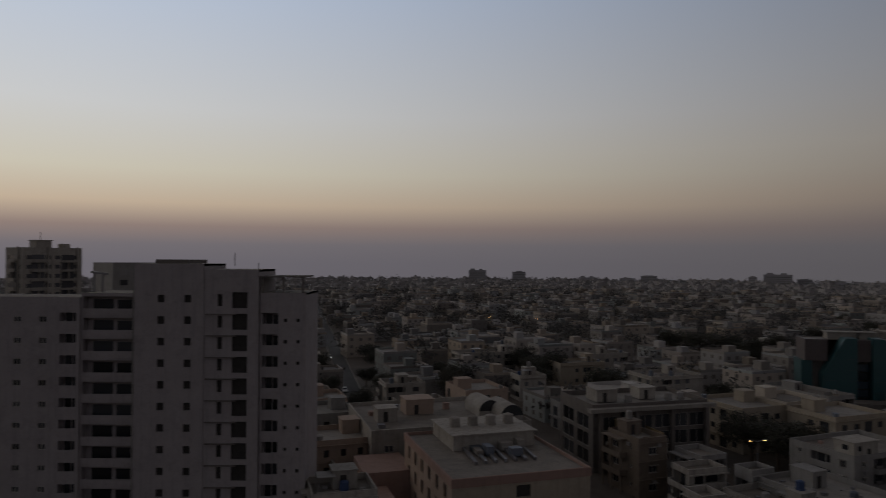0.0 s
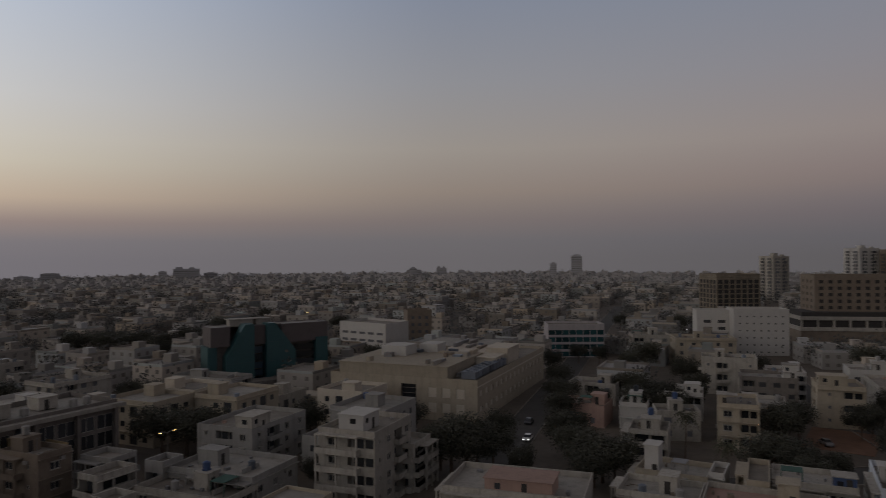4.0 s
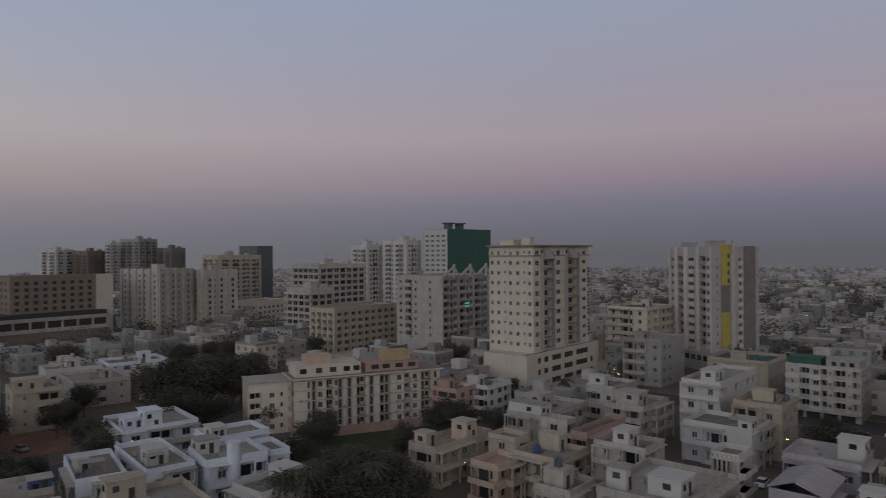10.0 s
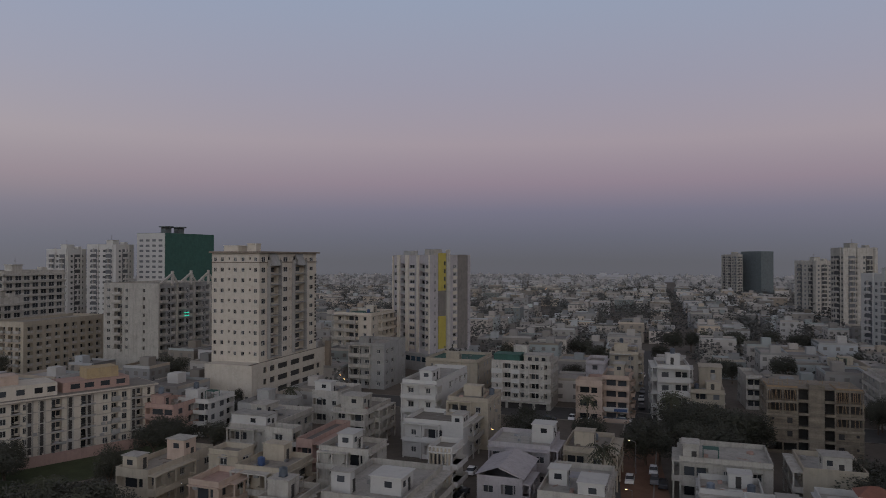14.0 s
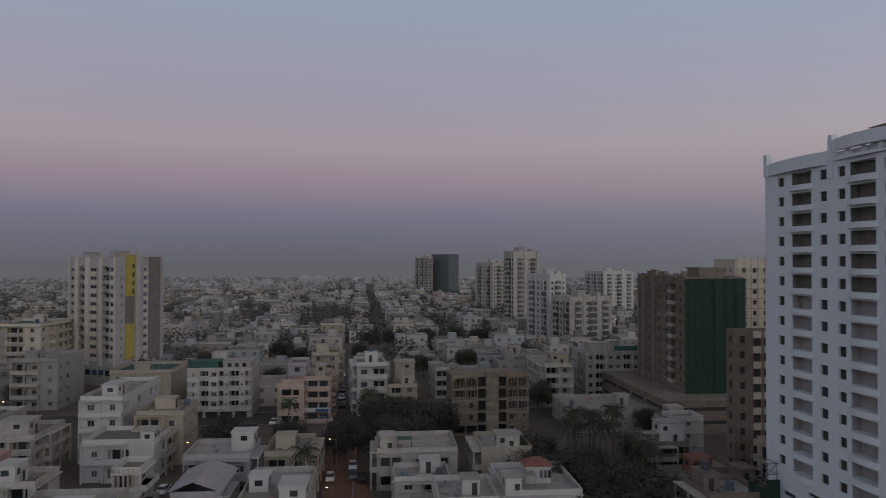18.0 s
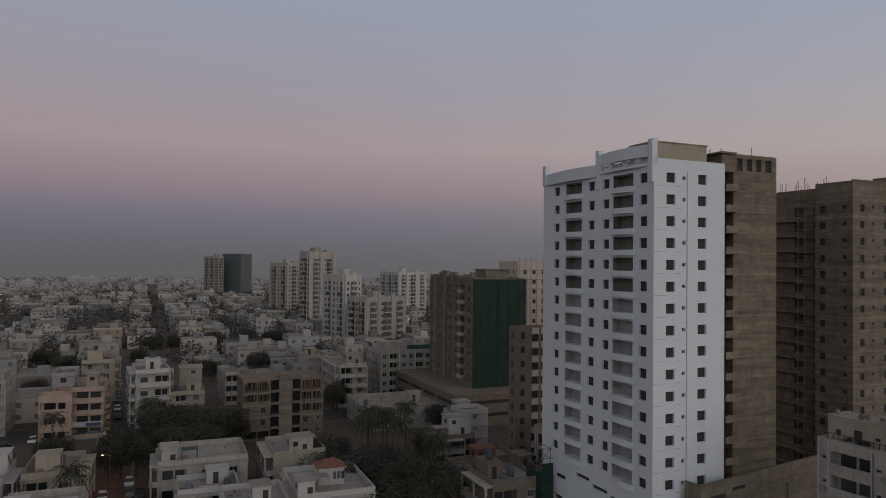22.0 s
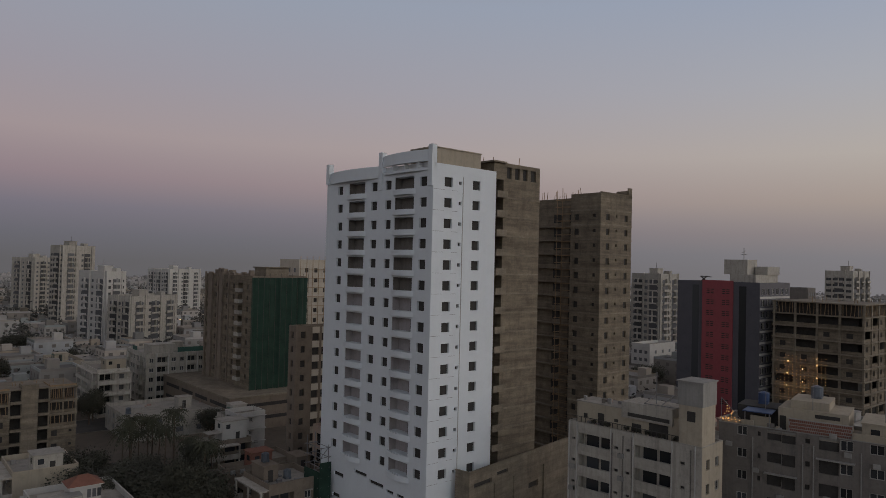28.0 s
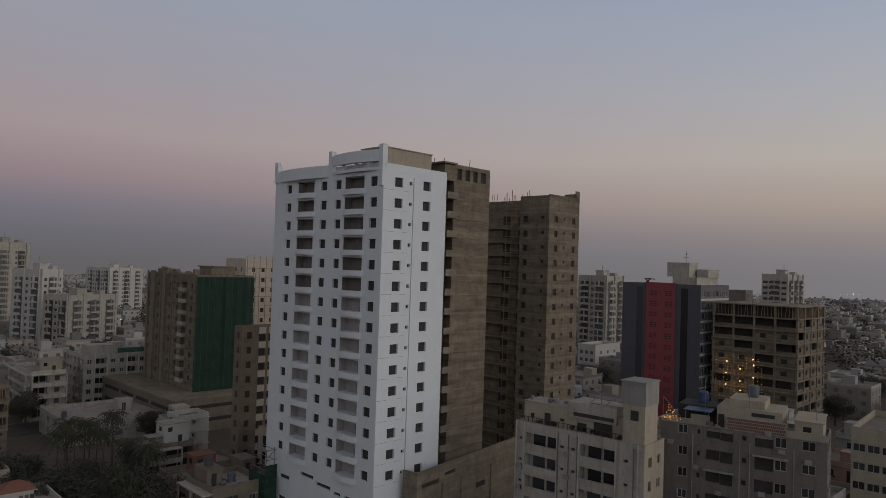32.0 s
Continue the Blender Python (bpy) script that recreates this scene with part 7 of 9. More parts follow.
def raw_frame():
    """Five-storey concrete shell: blank stair wall between two open slots, half walled bays, props under the upper slabs."""
    W, L, n, fh = 19.5, 12.0, 5, 2.96
    r = random.Random(7)
    root = thing("unfinished_block", "unfinished grey concrete apartment shell with props under its upper slabs", "building", pose(78.9, -155.4, 0, 0, 0, -145.5))
    TAKEN.append((78.9, -155.4, -145.5, W, L))
    P = face_poses(W, L)
    # near-black solid core, painted so to look like unlit rooms
    part("core", Geo().box(2.6, 2.6, 0, W, L, n * fh - 0.3), "dark", root, "solid dark block standing for unlit rooms")
    for i in range(1, n + 1):
        z = i * fh
        part("slab", Geo().box(0, 0, z - 0.22, W, L, z).box(-0.12, -0.12, z - 0.5, 6.5, -0.003, z).box(14.0, -0.12, z - 0.5, W + 0.1, -0.003, z), "concrete", root)
        for u in (6.5, 11.7):
            part("balcony", Geo().box(u + 0.003, -0.9, z - fh - 0.02, u + 2.1, -0.003, z - fh + 0.16).box(u + 0.003, -0.9, z - fh + 0.16, u + 2.1, -0.8, z - fh + 0.55), "concrete", root)
    for x in (0.0, 3.2, 6.2, 8.5, 11.5, 13.8, 16.6, 19.2):
        part("column", Geo().box(x, 0.01, 0, x + 0.3, 0.4, n * fh - 0.22), "concrete", root)
    part("stair_wall", Geo().box(8.6, -0.35, 0, 11.7, -0.003, n * fh + 0.9).box(8.6, -0.003, n * fh + 0.003, 11.7, 3.2, n * fh + 0.9), "concrete", root, "blank concrete stair wall")
    for u, w, rows in ((0.0, 6.5, (1, 2)), (14.0, 5.5, (0, 1))):
        for i in rows:
            z = i * fh
            ops = [(1.0, 1.6, z + 1.5, z + 2.1, 0.2), (4.2, 5.3, z + 0.9, z + 2.2, 0.2)] if u < 1 else [(0.5, 1.7, z + 0.9, z + 2.2, 0.2), (4.0, 4.6, z + 1.5, z + 2.1, 0.2)]
            wl = part("infill_wall", wall_with_openings(w - 0.02, z, z + fh - 0.5, ops), "rawblock", root, at=pose(u + 0.01, -0.02, 0))
            for o in ops:
                part("opening", window_mesh(o[1] - o[0], o[3] - o[2], "o"), None, wl, at=pose(o[0], 0, o[2]))
        for i in set(range(n - 1)) - set(rows):
            part("sill_wall", Geo().box(u + 0.05, 0.05, i * fh, u + w - 0.05, 0.2, i * fh + 0.75), "rawblock", root)
    for i in range(n):                      # gable wall
        z = i * fh
        for u, w in ((0.0, 5.4), (6.4, 5.6)):
            ops = [(0.6, 1.7, z + 0.9, z + 2.2, 0.2), (3.4, 4.6, z + 0.9, z + 2.2, 0.2)]
            wl = part("infill_wall", wall_with_openings(w, z, z + fh - 0.22, ops), "rawblock", root, at=P[1] @ pose(u, -0.02, 0))
            for o in ops:
                part("opening", window_mesh(o[1] - o[0], o[3] - o[2], "o"), None, wl, at=pose(o[0], 0, o[2]))
    for i in (2, 3, 4):                     # timber props, closest together under the newest slab
        for u0, u1 in ((0.4, 6.4), (14.1, 19.1)):
            if i == 2 and u0 < 1:
                continue
            k = 11 if i == 4 else 6
            for j in range(k):
                x = u0 + (j + 0.5) * (u1 - u0) / k
                part("prop", Geo().bar((x, 0.5, i * fh), (x + r.uniform(-0.3, 0.3), 0.5, (i + 1) * fh - 0.22), 0.06), "bamboo", root)
    for x0, x1 in ((0.0, 6.5), (14.0, 19.5)):
        part("formwork", Geo().box(x0 + 0.1, 0.1, n * fh + 0.003, x1 - 0.1, 0.22, n * fh + 0.35).box(x0 + 0.1, 0.3, n * fh + 0.003, x0 + 0.25, 7.0, n * fh + 0.3), "bamboo", root, "timber formwork left on the roof edge")
    for j in range(14):
        x, y = r.uniform(0.3, W), r.uniform(0.4, L * 0.6)
        part("rebar", Geo().bar((x, y, n * fh), (x + r.uniform(-0.2, 0.2), y, n * fh + r.uniform(0.6, 1.5)), 0.05), "bamboo", root)
    return root


raw_frame()
# roof room and red hipped pavilion of the white house


def roof_pavilion(x, y, yaw, w, l, z):
    """A white roof room under a red hipped tile roof."""
    root = thing("roof_pavilion", "white roof room under a red hipped tile roof", "roof room", pose(x, y, z, 0, 0, yaw))
    ops = [(a, a + 0.55, 0.9, 2.2, 0.15) for a in (w * 0.55, w * 0.72, w * 0.88)]
    part("wall", wall_with_openings(w, 0, 2.9, ops), "white", root)
    for o in ops:
        part("window", window_mesh(0.55, 1.3, "p"), None, root, at=pose(o[0], 0, o[2]))
    part("wall", Geo().box(0, 0.2, 0, w, l, 2.9), "white", root)
    g = Geo()
    e, h = 0.4, 1.2
    a, b, c, d = (-e, -e, 2.9), (w + e, -e, 2.9), (w + e, l + e, 2.9), (-e, l + e, 2.9)
    p, q = (w * 0.35, l * 0.5, 2.9 + h), (w * 0.65, l * 0.5, 2.9 + h)
    g.quad(a, b, q, p).quad(c, d, p, q).quad(d, a, p, p).quad(b, c, q, q).quad(a, d, c, b)
    part("hipped_roof", g, "tile", root, "red clay tile roof")
    part("eaves", Geo().box(-e, -e, 2.78, w + e, -e + 0.1, 2.9).box(-e, -e + 0.1, 2.78, -e + 0.1, l + e, 2.9), "white", root)
    return root


roof_pavilion(42.3, -110.7, -147.0, 4.3, 3.6, 6.32)


def skyline_tower(x, y, az, w, z, kind=0):
    """A skyline tower sized to fit the camera's view, paled in place of haze."""
    root = thing("distant_tower", "high-rise block on the horizon, paled in place of haze", "tower", pose(x, y, 0, 0, 0, az), "skyline")
    d = max(14.0, w * 0.5)
    g = Geo().box(-w / 2, 0, 0, w / 2, d, z * (0.93 if kind else 1.0))
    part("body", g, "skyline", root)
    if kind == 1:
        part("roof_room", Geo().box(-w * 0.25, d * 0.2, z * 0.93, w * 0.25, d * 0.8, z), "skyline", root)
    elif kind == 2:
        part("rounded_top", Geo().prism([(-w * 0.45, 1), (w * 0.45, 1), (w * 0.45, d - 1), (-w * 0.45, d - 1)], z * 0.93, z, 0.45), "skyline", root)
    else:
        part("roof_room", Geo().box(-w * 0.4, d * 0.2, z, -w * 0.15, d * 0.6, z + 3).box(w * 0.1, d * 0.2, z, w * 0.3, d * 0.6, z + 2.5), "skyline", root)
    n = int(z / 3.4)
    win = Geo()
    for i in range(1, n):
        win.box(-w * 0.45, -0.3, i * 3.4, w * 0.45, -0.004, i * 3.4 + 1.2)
    # window bands take the same haze-paled tone as the horizon trees
    part("windows", win, "hazedark", root)["kind"] = "stuff"
    return root

# ---- the buildings ----
building("apartment_tower", "pale far apartment tower with balcony rows", "tower", -143.3, -319.3, -145.5, 16.4, 16.3, 42.0, wall="offwhite", left=even(16.3, 5, 1.9), right=even(16.4, 5, 1.6), dress="stacks")
building("apartment_tower", "pale apartment tower with long balcony bands", "tower", -254.4, -334.2, -145.5, 25.0, 13.7, 45.7, wall="offwhite", left=even(13.7, 4, 2.6), right=even(25.0, 5, 2.4), dress="stacks")
building("office_block", "small dark glazed office block", "office", -186.7, -272.1, -145.5, 8.0, 8.0, 37.8, wall="darkgrey", right=even(8.0, 3, 1.4))
building("apartment_block", "cream neighbour apartment block with wide windows", "apartments", -92.0, -94.6, -142.0, 20.0, 6.4, 20.0, wall="cream", left=even(6.4, 3, 1.8), right=even(20.0, 4, 1.6), each=True)
building("apartment_block", "low white block with banner wall", "apartments", -115.7, -267.1, -145.5, 19.2, 8.4, 14.0, wall="white", left=even(8.4, 3, 1.4), right=even(19.2, 3, 1.4))
building("apartment_tower", "pale weathered apartment tower", "tower", 386.3, -700.5, -111.1, 5.9, 25.6, 47.3, wall="offwhite", right=even(5.9, 4, 1.5), left=even(25.6, 5, 1.5), dress="stacks")
building("apartment_tower", "far tower wrapped in grey safety netting", "tower", 366.4, -711.2, -112.7, 15.4, 31.0, 50.6, wall="greynet", right=(), left=())
building("apartment_tower", "pale weathered apartment tower", "tower", 224.5, -513.0, -116.4, 13.3, 21.9, 41.9, wall="offwhite", right=even(13.3, 4, 1.5), left=even(21.9, 5, 1.5), dress="stacks")
building("apartment_tower", "pale weathered apartment tower", "tower", 168.0, -417.5, -118.1, 22.1, 9.8, 49.7, wall="offwhite", right=even(22.1, 4, 1.5), left=even(9.8, 5, 1.5), dress="stacks")
building("apartment_tower", "white apartment tower with dark window rows", "tower", 120.4, -349.9, -121.0, 11.1, 19.4, 36.8, wall="white", right=even(11.1, 4, 1.5), left=even(19.4, 5, 1.5), dress="stacks")
building("apartment_tower", "pale weathered apartment tower", "tower", 100.9, -324.7, -122.7, 26.1, 15.4, 26.4, wall="offwhite", right=even(26.1, 4, 1.5), left=even(15.4, 5, 1.5), dress="stacks")
building("apartment_tower", "white apartment tower with dark window rows", "tower", 141.7, -541.8, -125.3, 29.9, 24.5, 35.5, wall="white", right=even(29.9, 4, 1.5), left=even(24.5, 5, 1.5), dress="stacks")
building("apartment_tower", "white tower with open balconies", "tower", 443.4, -76.6, -55.5, 13.5, 15.4, 48.3, wall="white", left=even(15.4, 3, 2.2), right=even(13.5, 3, 1.6), dress="stacks")
building("apartment_tower", "white tower with open balconies", "tower", 428.8, -98.7, -55.5, 14.2, 20.6, 51.0, wall="white", left=even(20.6, 4, 2.4), right=even(14.2, 3, 1.6), dress="stacks")
netted = building("apartment_tower", "tall white tower with a netted side", "tower", 412.6, -121.1, -61.4, 40.4, 21.5, 57.6, wall="netteal", wall2="white", left=even(21.5, 4, 3.0), dress=None)
part("roof_plant", Geo().box(5, 4, 56.5, 9, 8, 61.2).tube(7, 6, 61.2, 61.8, 4.2, 14), "greynet", netted, "round slab on a roof core")
part("roof_plant", Geo().box(15, 4, 56.5, 19, 8, 61.2).tube(17, 6, 61.2, 61.8, 4.2, 14), "greynet", netted, "round slab on a roof core")
building("apartment_tower", "stepped cream apartment tower with bands", "tower", 343.2, -35.4, -55.5, 31.2, 20.6, 37.8, wall="offwhite", left=even(20.6, 5, 3.0, 0.1, 2.1), right=even(31.2, 7, 3.0, 0.1, 2.1), each=True, dress="bands")
building("apartment_block", "cream lower wing with round balconies", "apartments", 333.6, -30.3, -55.5, 14.7, 18.3, 26.9, wall="offwhite", left=even(18.3, 4, 3.2, 0.1, 2.1), right=even(14.7, 3, 3.0, 0.1, 2.1), each=True, dress="bands")
building("apartment_block", "cream six-storey apartment block", "apartments", 297.7, -37.0, -55.5, 38.9, 16.3, 19.7, wall="cream", left=even(16.3, 4, 2.4, 0.3, 2.4, "B"), right=even(38.9, 9, 2.4, 0.2, 2.4, "b"), each=True, slab="offwhite")
building("unfinished_block", "dark unfinished concrete frame", "building", 434.0, 180.5, -37.4, 29.9, 21.4, 30.8, wall="concrete", right=even(29.9, 7, 3.2,0.3,2.7,'o'), left=even(21.4, 5, 3.0,0.3,2.7,'o'))
building("apartment_block", "blue-white block with window bands", "apartments", 301.4, 134.4, -55.5, 15.0, 10.0, 18.8, wall="white", right=even(15.0, 2, 3.2))
building("warehouse", "plain white building with tiny windows", "building", 302.6, 118.5, -55.5, 22.4, 14.0, 19.9, wall="white", right=even(22.4, 7, 0.7, 1.2, 1.8))
building("apartment_tower", "distant pale apartment tower", "tower", 663.3, 223.7, -26.4, 18.6, 16.9, 41.0, wall="offwhite", right=even(18.6, 4, 1.6), left=even(16.9, 4, 1.6), dress="stacks")
building("apartment_tower", "distant white high-rise in the haze", "tower", 701.3, 163.2, -31.9, 21.4, 18.1, 47.6, wall="white", right=even(21.4, 4, 1.8), left=even(18.1, 4, 1.8), dress="stacks")
building("apartment_tower", "distant brown high-rise in the haze", "tower", 706.6, 138.2, -33.9, 23.5, 15.4, 46.4, wall="brown", right=even(23.5, 4, 1.8), left=even(15.4, 4, 1.8), dress="stacks")
building("apartment_tower", "distant white high-rise in the haze", "tower", 710.0, 119.5, -35.4, 11.8, 6.2, 53.1, wall="white", right=even(11.8, 4, 1.8), left=even(6.2, 4, 1.8), dress="stacks")
building("apartment_tower", "distant grey high-rise in the haze", "tower", 713.7, 95.0, -37.4, 22.6, 24.0, 57.6, wall="grey", right=even(22.6, 4, 1.8), left=even(24.0, 4, 1.8), dress="stacks")
building("apartment_tower", "distant darkgrey high-rise in the haze", "tower", 716.9, 67.2, -39.6, 18.8, 17.8, 48.9, wall="darkgrey", right=even(18.8, 4, 1.8), left=even(17.8, 4, 1.8), dress="stacks")
building("apartment_tower", "cream tower with dark balcony columns", "tower", 499.7, 15.9, -58.2, 33.1, 23.2, 42.0, wall="cream", right=even(33.1, 8, 1.7), left=even(23.2, 4, 1.6), dress="stacks")
building("unfinished_tower", "tower wrapped in dark grey netting", "tower", 559.9, -10.2, -46.0, 17.0, 19.6, 48.9, wall="greynet")
building("apartment_block", "beige long apartment block", "apartments", 429.9, -7.6, -46.0, 24.1, 17.7, 15.0, wall="beige", right=even(24.1, 6, 1.8), left=even(17.7, 4, 1.8))
building("apartment_tower", "hazy apartment tower behind the dark block", "tower", -134.5, 222.5, 56.2, 19.2, 11.3, 47.4, wall="offwhite", right=even(19.2, 6, 1.8), left=even(11.3, 3, 1.6), dress="stacks")
building("apartment_block", "grey apartment block behind the dark one", "apartments", -79.3, 167.1, 40.4, 22.4, 17.9, 42.9, wall="grey", right=even(22.4, 6, 1.8))
building("office_block", "white office with blue glass bands", "office", 244.3, 174.1, -46.5, 23.8, 14.0, 14.2, wall="coolgrey", right=even(23.8, 8, 2.75, 0.5, 2.5, "t"), each=True)
building("office_block", "white modern building with curved grey end", "office", 191.1, 218.2, 8.8, 18.0, 26.0, 15.5, wall="white", left=even(26.0, 5, 3.4, 1.4, 2.4))
building("office_block", "brown block beside the white building", "office", 206.0, 220.8, -33.0, 10.8, 10.0, 20.1, wall="brown", right=even(10.8, 3, 1.4))
house(126.8, -156.4, -55.5, 12.0, 4.4, 9.0, "pink", 24, each=False)
house(139.9, -191.3, -55.5, 12.0, 9.1, 13.0, "cream", 26, each=False)
house(112.7, -162.5, -141.3, 8.4, 14.0, 15.0, "white", 27, each=False)
house(105.0, -166.5, -143.8, 8.4, 8.0, 9.0, "cream", 28, each=False)
house(104.5, -194.0, -141.7, 4.3, 14.0, 10.0, "offwhite", 30, each=False)
house(28.8, -165.4, -145.5, 6.3, 7.4, 7.5, "offwhite", 40, each=False)
house(95.1, -234.7, -145.5, 8.1, 19.4, 10.0, "cream", 44, each=False)
house(13.5, -114.3, -145.5, 9.4, 9.3, 8.0, "brown", 45, roof="roofpale")
house(153.0, 78.1, -55.5, 9.9, 8.0, 7.0, "offwhite", 59, each=False)
house(265.3, 145.9, -51.2, 15.6, 12.0, 10.0, "offwhite", 62, each=False)
house(259.1, 124.1, -55.5, 22.6, 14.0, 11.0, "cream", 63, each=False)
house(220.3, 26.4, -55.5, 9.2, 15.2, 8.0, "offwhite", 77, each=False)
house(168.2, -51.5, -55.5, 10.6, 8.0, 9.0, "pink", 81, each=False)
house(169.6, -60.4, -55.5, 10.8, 9.0, 9.0, "white", 82, each=False)
house(94.6, -46.6, -55.5, 8.1, 6.3, 8.0, "offwhite", 83)
house(110.5, -2.4, -55.5, 13.2, 7.8, 7.0, "white", 84)
house(37.2, 139.9, 17.0, 8.4, 9.1, 9.0, "ochre", 85)
house(41.4, 117.1, 17.0, 7.5, 4.7, 9.0, "offwhite", 86)
house(38.7, 103.9, 17.0, 4.3, 4.6, 9.0, "offwhite", 88)
house(55.3, 269.0, 17.0, 18.5, 9.0, 8.0, "offwhite", 90, each=False)
house(63.3, 210.6, 17.0, 18.0, 13.3, 9.0, "offwhite", 91, each=False)
house(41.3, 244.4, 17.0, 17.5, 11.4, 8.0, "cream", 92, each=False)
house(6.2, 262.2, 17.0, 22.9, 9.5, 9.0, "offwhite", 93, each=False)
house(-17.6, 95.0, 17.0, 9.0, 8.0, 12.0, "offwhite", 94)
house(-15.8, 196.5, 17.0, 11.5, 10.0, 9.0, "offwhite", 95, each=False)
house(-33.7, 187.5, 17.0, 5.1, 17.3, 7.0, "offwhite", 96, each=False)
house(24.2, 217.9, 17.0, 9.0, 7.7, 8.0, "offwhite", 97, each=False)
house(124.2, -33.9, -57.0, 17.4, 6.9, 7.6, "cream", 200, blocks=[(1.4, 3.6, 4.0, 6.7, 1.6, 'cream'), (9.2, 0.1, 12.5, 3.9, 2.8, 'peach')])
house(112.5, -41.8, -57.0, 8.0, 6.0, 7.0, "peach", 201, roof="pink")
house(110.2, -52.1, -57.0, 9.9, 9.7, 7.8, "cream", 202)
house(119.7, -47.9, -57.0, 5.0, 6.2, 9.4, "cream", 203)
house(129.5, -63.2, -57.0, 3.6, 6.5, 9.2, "offwhite", 204)
house(139.8, -62.1, -57.0, 19.7, 9.2, 8.0, "offwhite", 205, roof="roofpale", blocks=[(0.1, 0.1, 4.2, 8.8, 2.0, 'white'), (7.2, 4.7, 12.2, 8.7, 2.6, 'offwhite')])
house(123.9, -64.7, -57.0, 16.7, 3.6, 8.0, "pink", 206, roof="darkgrey")
house(105.9, -66.4, -57.0, 8.1, 9.9, 9.6, "offwhite", 207, blocks=[(0.1, 3.1, 4.2, 6.1, 2.4, 'white')])
house(81.2, -56.4, -57.0, 18.0, 12.7, 9.5, "offwhite", 208, roof="roofpale", blocks=[(2.6, 9.3, 4.1, 12.5, 2.3, 'white'), (4.1, 1.7, 9.1, 6.7, 1.7, 'white')])
striped = house(96.1, -77.6, -57.0, 6.7, 4.5, 10.2, "white", 209)
for i in range(6):
    strip(striped, face_poses(6.7, 4.5)[1], 0.2 + i * 0.74, 0.5 + i * 0.74, 2.5, 10.0, 0.18, "cream", "rib")
house(114.9, -95.9, -58.0, 11.6, 13.8, 8.4, "white", 210, blocks=[(0.1, 0.1, 4.2, 2.7, 1.5, 'white')])
house(132.0, -101.9, -57.0, 25.0, 8.9, 14.3, "white", 211, roof="roofpale", blocks=[(3.8, 2.5, 9.8, 5.8, 1.7, 'white')])
house(118.7, -106.5, -57.0, 12.0, 9.8, 11.6, "cream", 212)
house(136.2, -85.1, -57.0, 13.6, 8.8, 9.0, "offwhite", 213, blocks=[(2.6, 2.4, 7.6, 8.1, 2.2, 'offwhite')])
house(159.3, -91.5, -57.0, 12.1, 8.5, 8.8, "offwhite", 214, blocks=[(0.1, 3.1, 3.1, 7.8, 2.2, 'white')])
house(169.0, -146.9, -57.0, 18.2, 17.7, 11.0, "cream", 215, roof="netteal", each=False)
flats = building("apartment_house", "grey-white four-storey apartment house with deep balconies over a shop floor", "house", 137.9, -147.7, -57.0, 13.0, 17.5, 13.8,
                 [(1.0, 3.4, 0.1, 2.3, "b"), (5.2, 6.4, 0.8, 2.0, "s"), (8.6, 9.8, 0.8, 2.0, "s")],
                 [(1.4, 1.9, 0.9, 1.6, "s"), (3.4, 5.7, 0.1, 2.3, "b"), (6.6, 7.9, 0.8, 1.9, "s"), (8.5, 9.8, 0.1, 2.3, "b"), (10.3, 10.8, 0.9, 1.5, "s"), (11.4, 14.0, 0.1, 2.3, "b"),
                  (14.6, 15.1, 0.9, 1.5, "s"), (15.6, 17.2, 0.1, 2.3, "b")], "offwhite", fh=2.75, zf=2.4, floors=4, par=0.5, each=True, roof="roofpale")
face = face_poses(13.0, 17.5)[1]
for u0, u1 in ((0.0, 3.2), (5.8, 8.4)):
    for i in range(4):
        strip(flats, face, u0, u1, 2.4 + i * 2.75 - 0.6, 2.4 + i * 2.75 + 0.7, 0.3, "white", "wall_band")
strip(flats, face, 0.0, 17.5, 1.9, 2.3, 1.1, "offwhite", "canopy")
for u in (1.0, 5.0, 9.0, 13.0):
    part("shop_front", Geo().box(u, -0.05, 0.02, u + 3.2, -0.003, 1.85), "dark", flats, at=face)
part("roof_room", Geo().box(0.5, 9.2, 13.3, 6.2, 16.9, 15.4).box(0.3, 9.0, 15.4, 6.4, 17.1, 15.55), "netteal", flats, "teal sheeted roof room")
part("roof_room", Geo().box(0.5, 0.5, 13.3, 7.7, 7.9, 15.4).box(0.3, 0.3, 15.4, 7.9, 8.1, 15.56), "offwhite", flats)
for y in (1.6, 3.6, 5.6):
    part("roof_window", Geo().box(0.44, y, 14.0, 0.497, y + 1.1, 15.0), "glass", flats)
part("stair_room", Geo().box(7.8, 8.6, 13.3, 11.4, 12.6, 17.0).box(7.6, 8.4, 17.0, 11.6, 12.8, 17.15), "offwhite", flats)
peach_house = house(114.3, -152.4, -57.0, 13.0, 7.0, 12.6, "peach", 217, blocks=[(0.1, 1.3, 4.2, 3.9, 3.0, 'cream')])
part("shop_banner", Geo().box(0.2, -0.75, 3.1, 6.8, -0.62, 4.3), "white", peach_house, "pale shop banner", at=face_poses(13.0, 7.0)[1])
part("shop_banner", Geo().box(3.2, -0.79, 3.2, 6.6, -0.753, 4.0), "bluetank", peach_house, "blue shop banner", at=face_poses(13.0, 7.0)[1])
house(118.5, -146.5, -57.0, 5.5, 6.9, 11.4, "peach", 218, each=False)
house(135.7, -168.8, -57.0, 12.0, 5.5, 12.6, "coolgrey", 219, each=False)
house(116.5, -183.4, -57.0, 8.0, 9.2, 12.0, "white", 220, blocks=[(0.1, 0.9, 5.2, 8.8, 2.4, 'netteal')])
house(105.2, -183.5, -57.0, 14.0, 8.8, 6.4, "cream", 221, blocks=[(5.8, 0.4, 13.8, 6.6, 5.6, 'cream')])
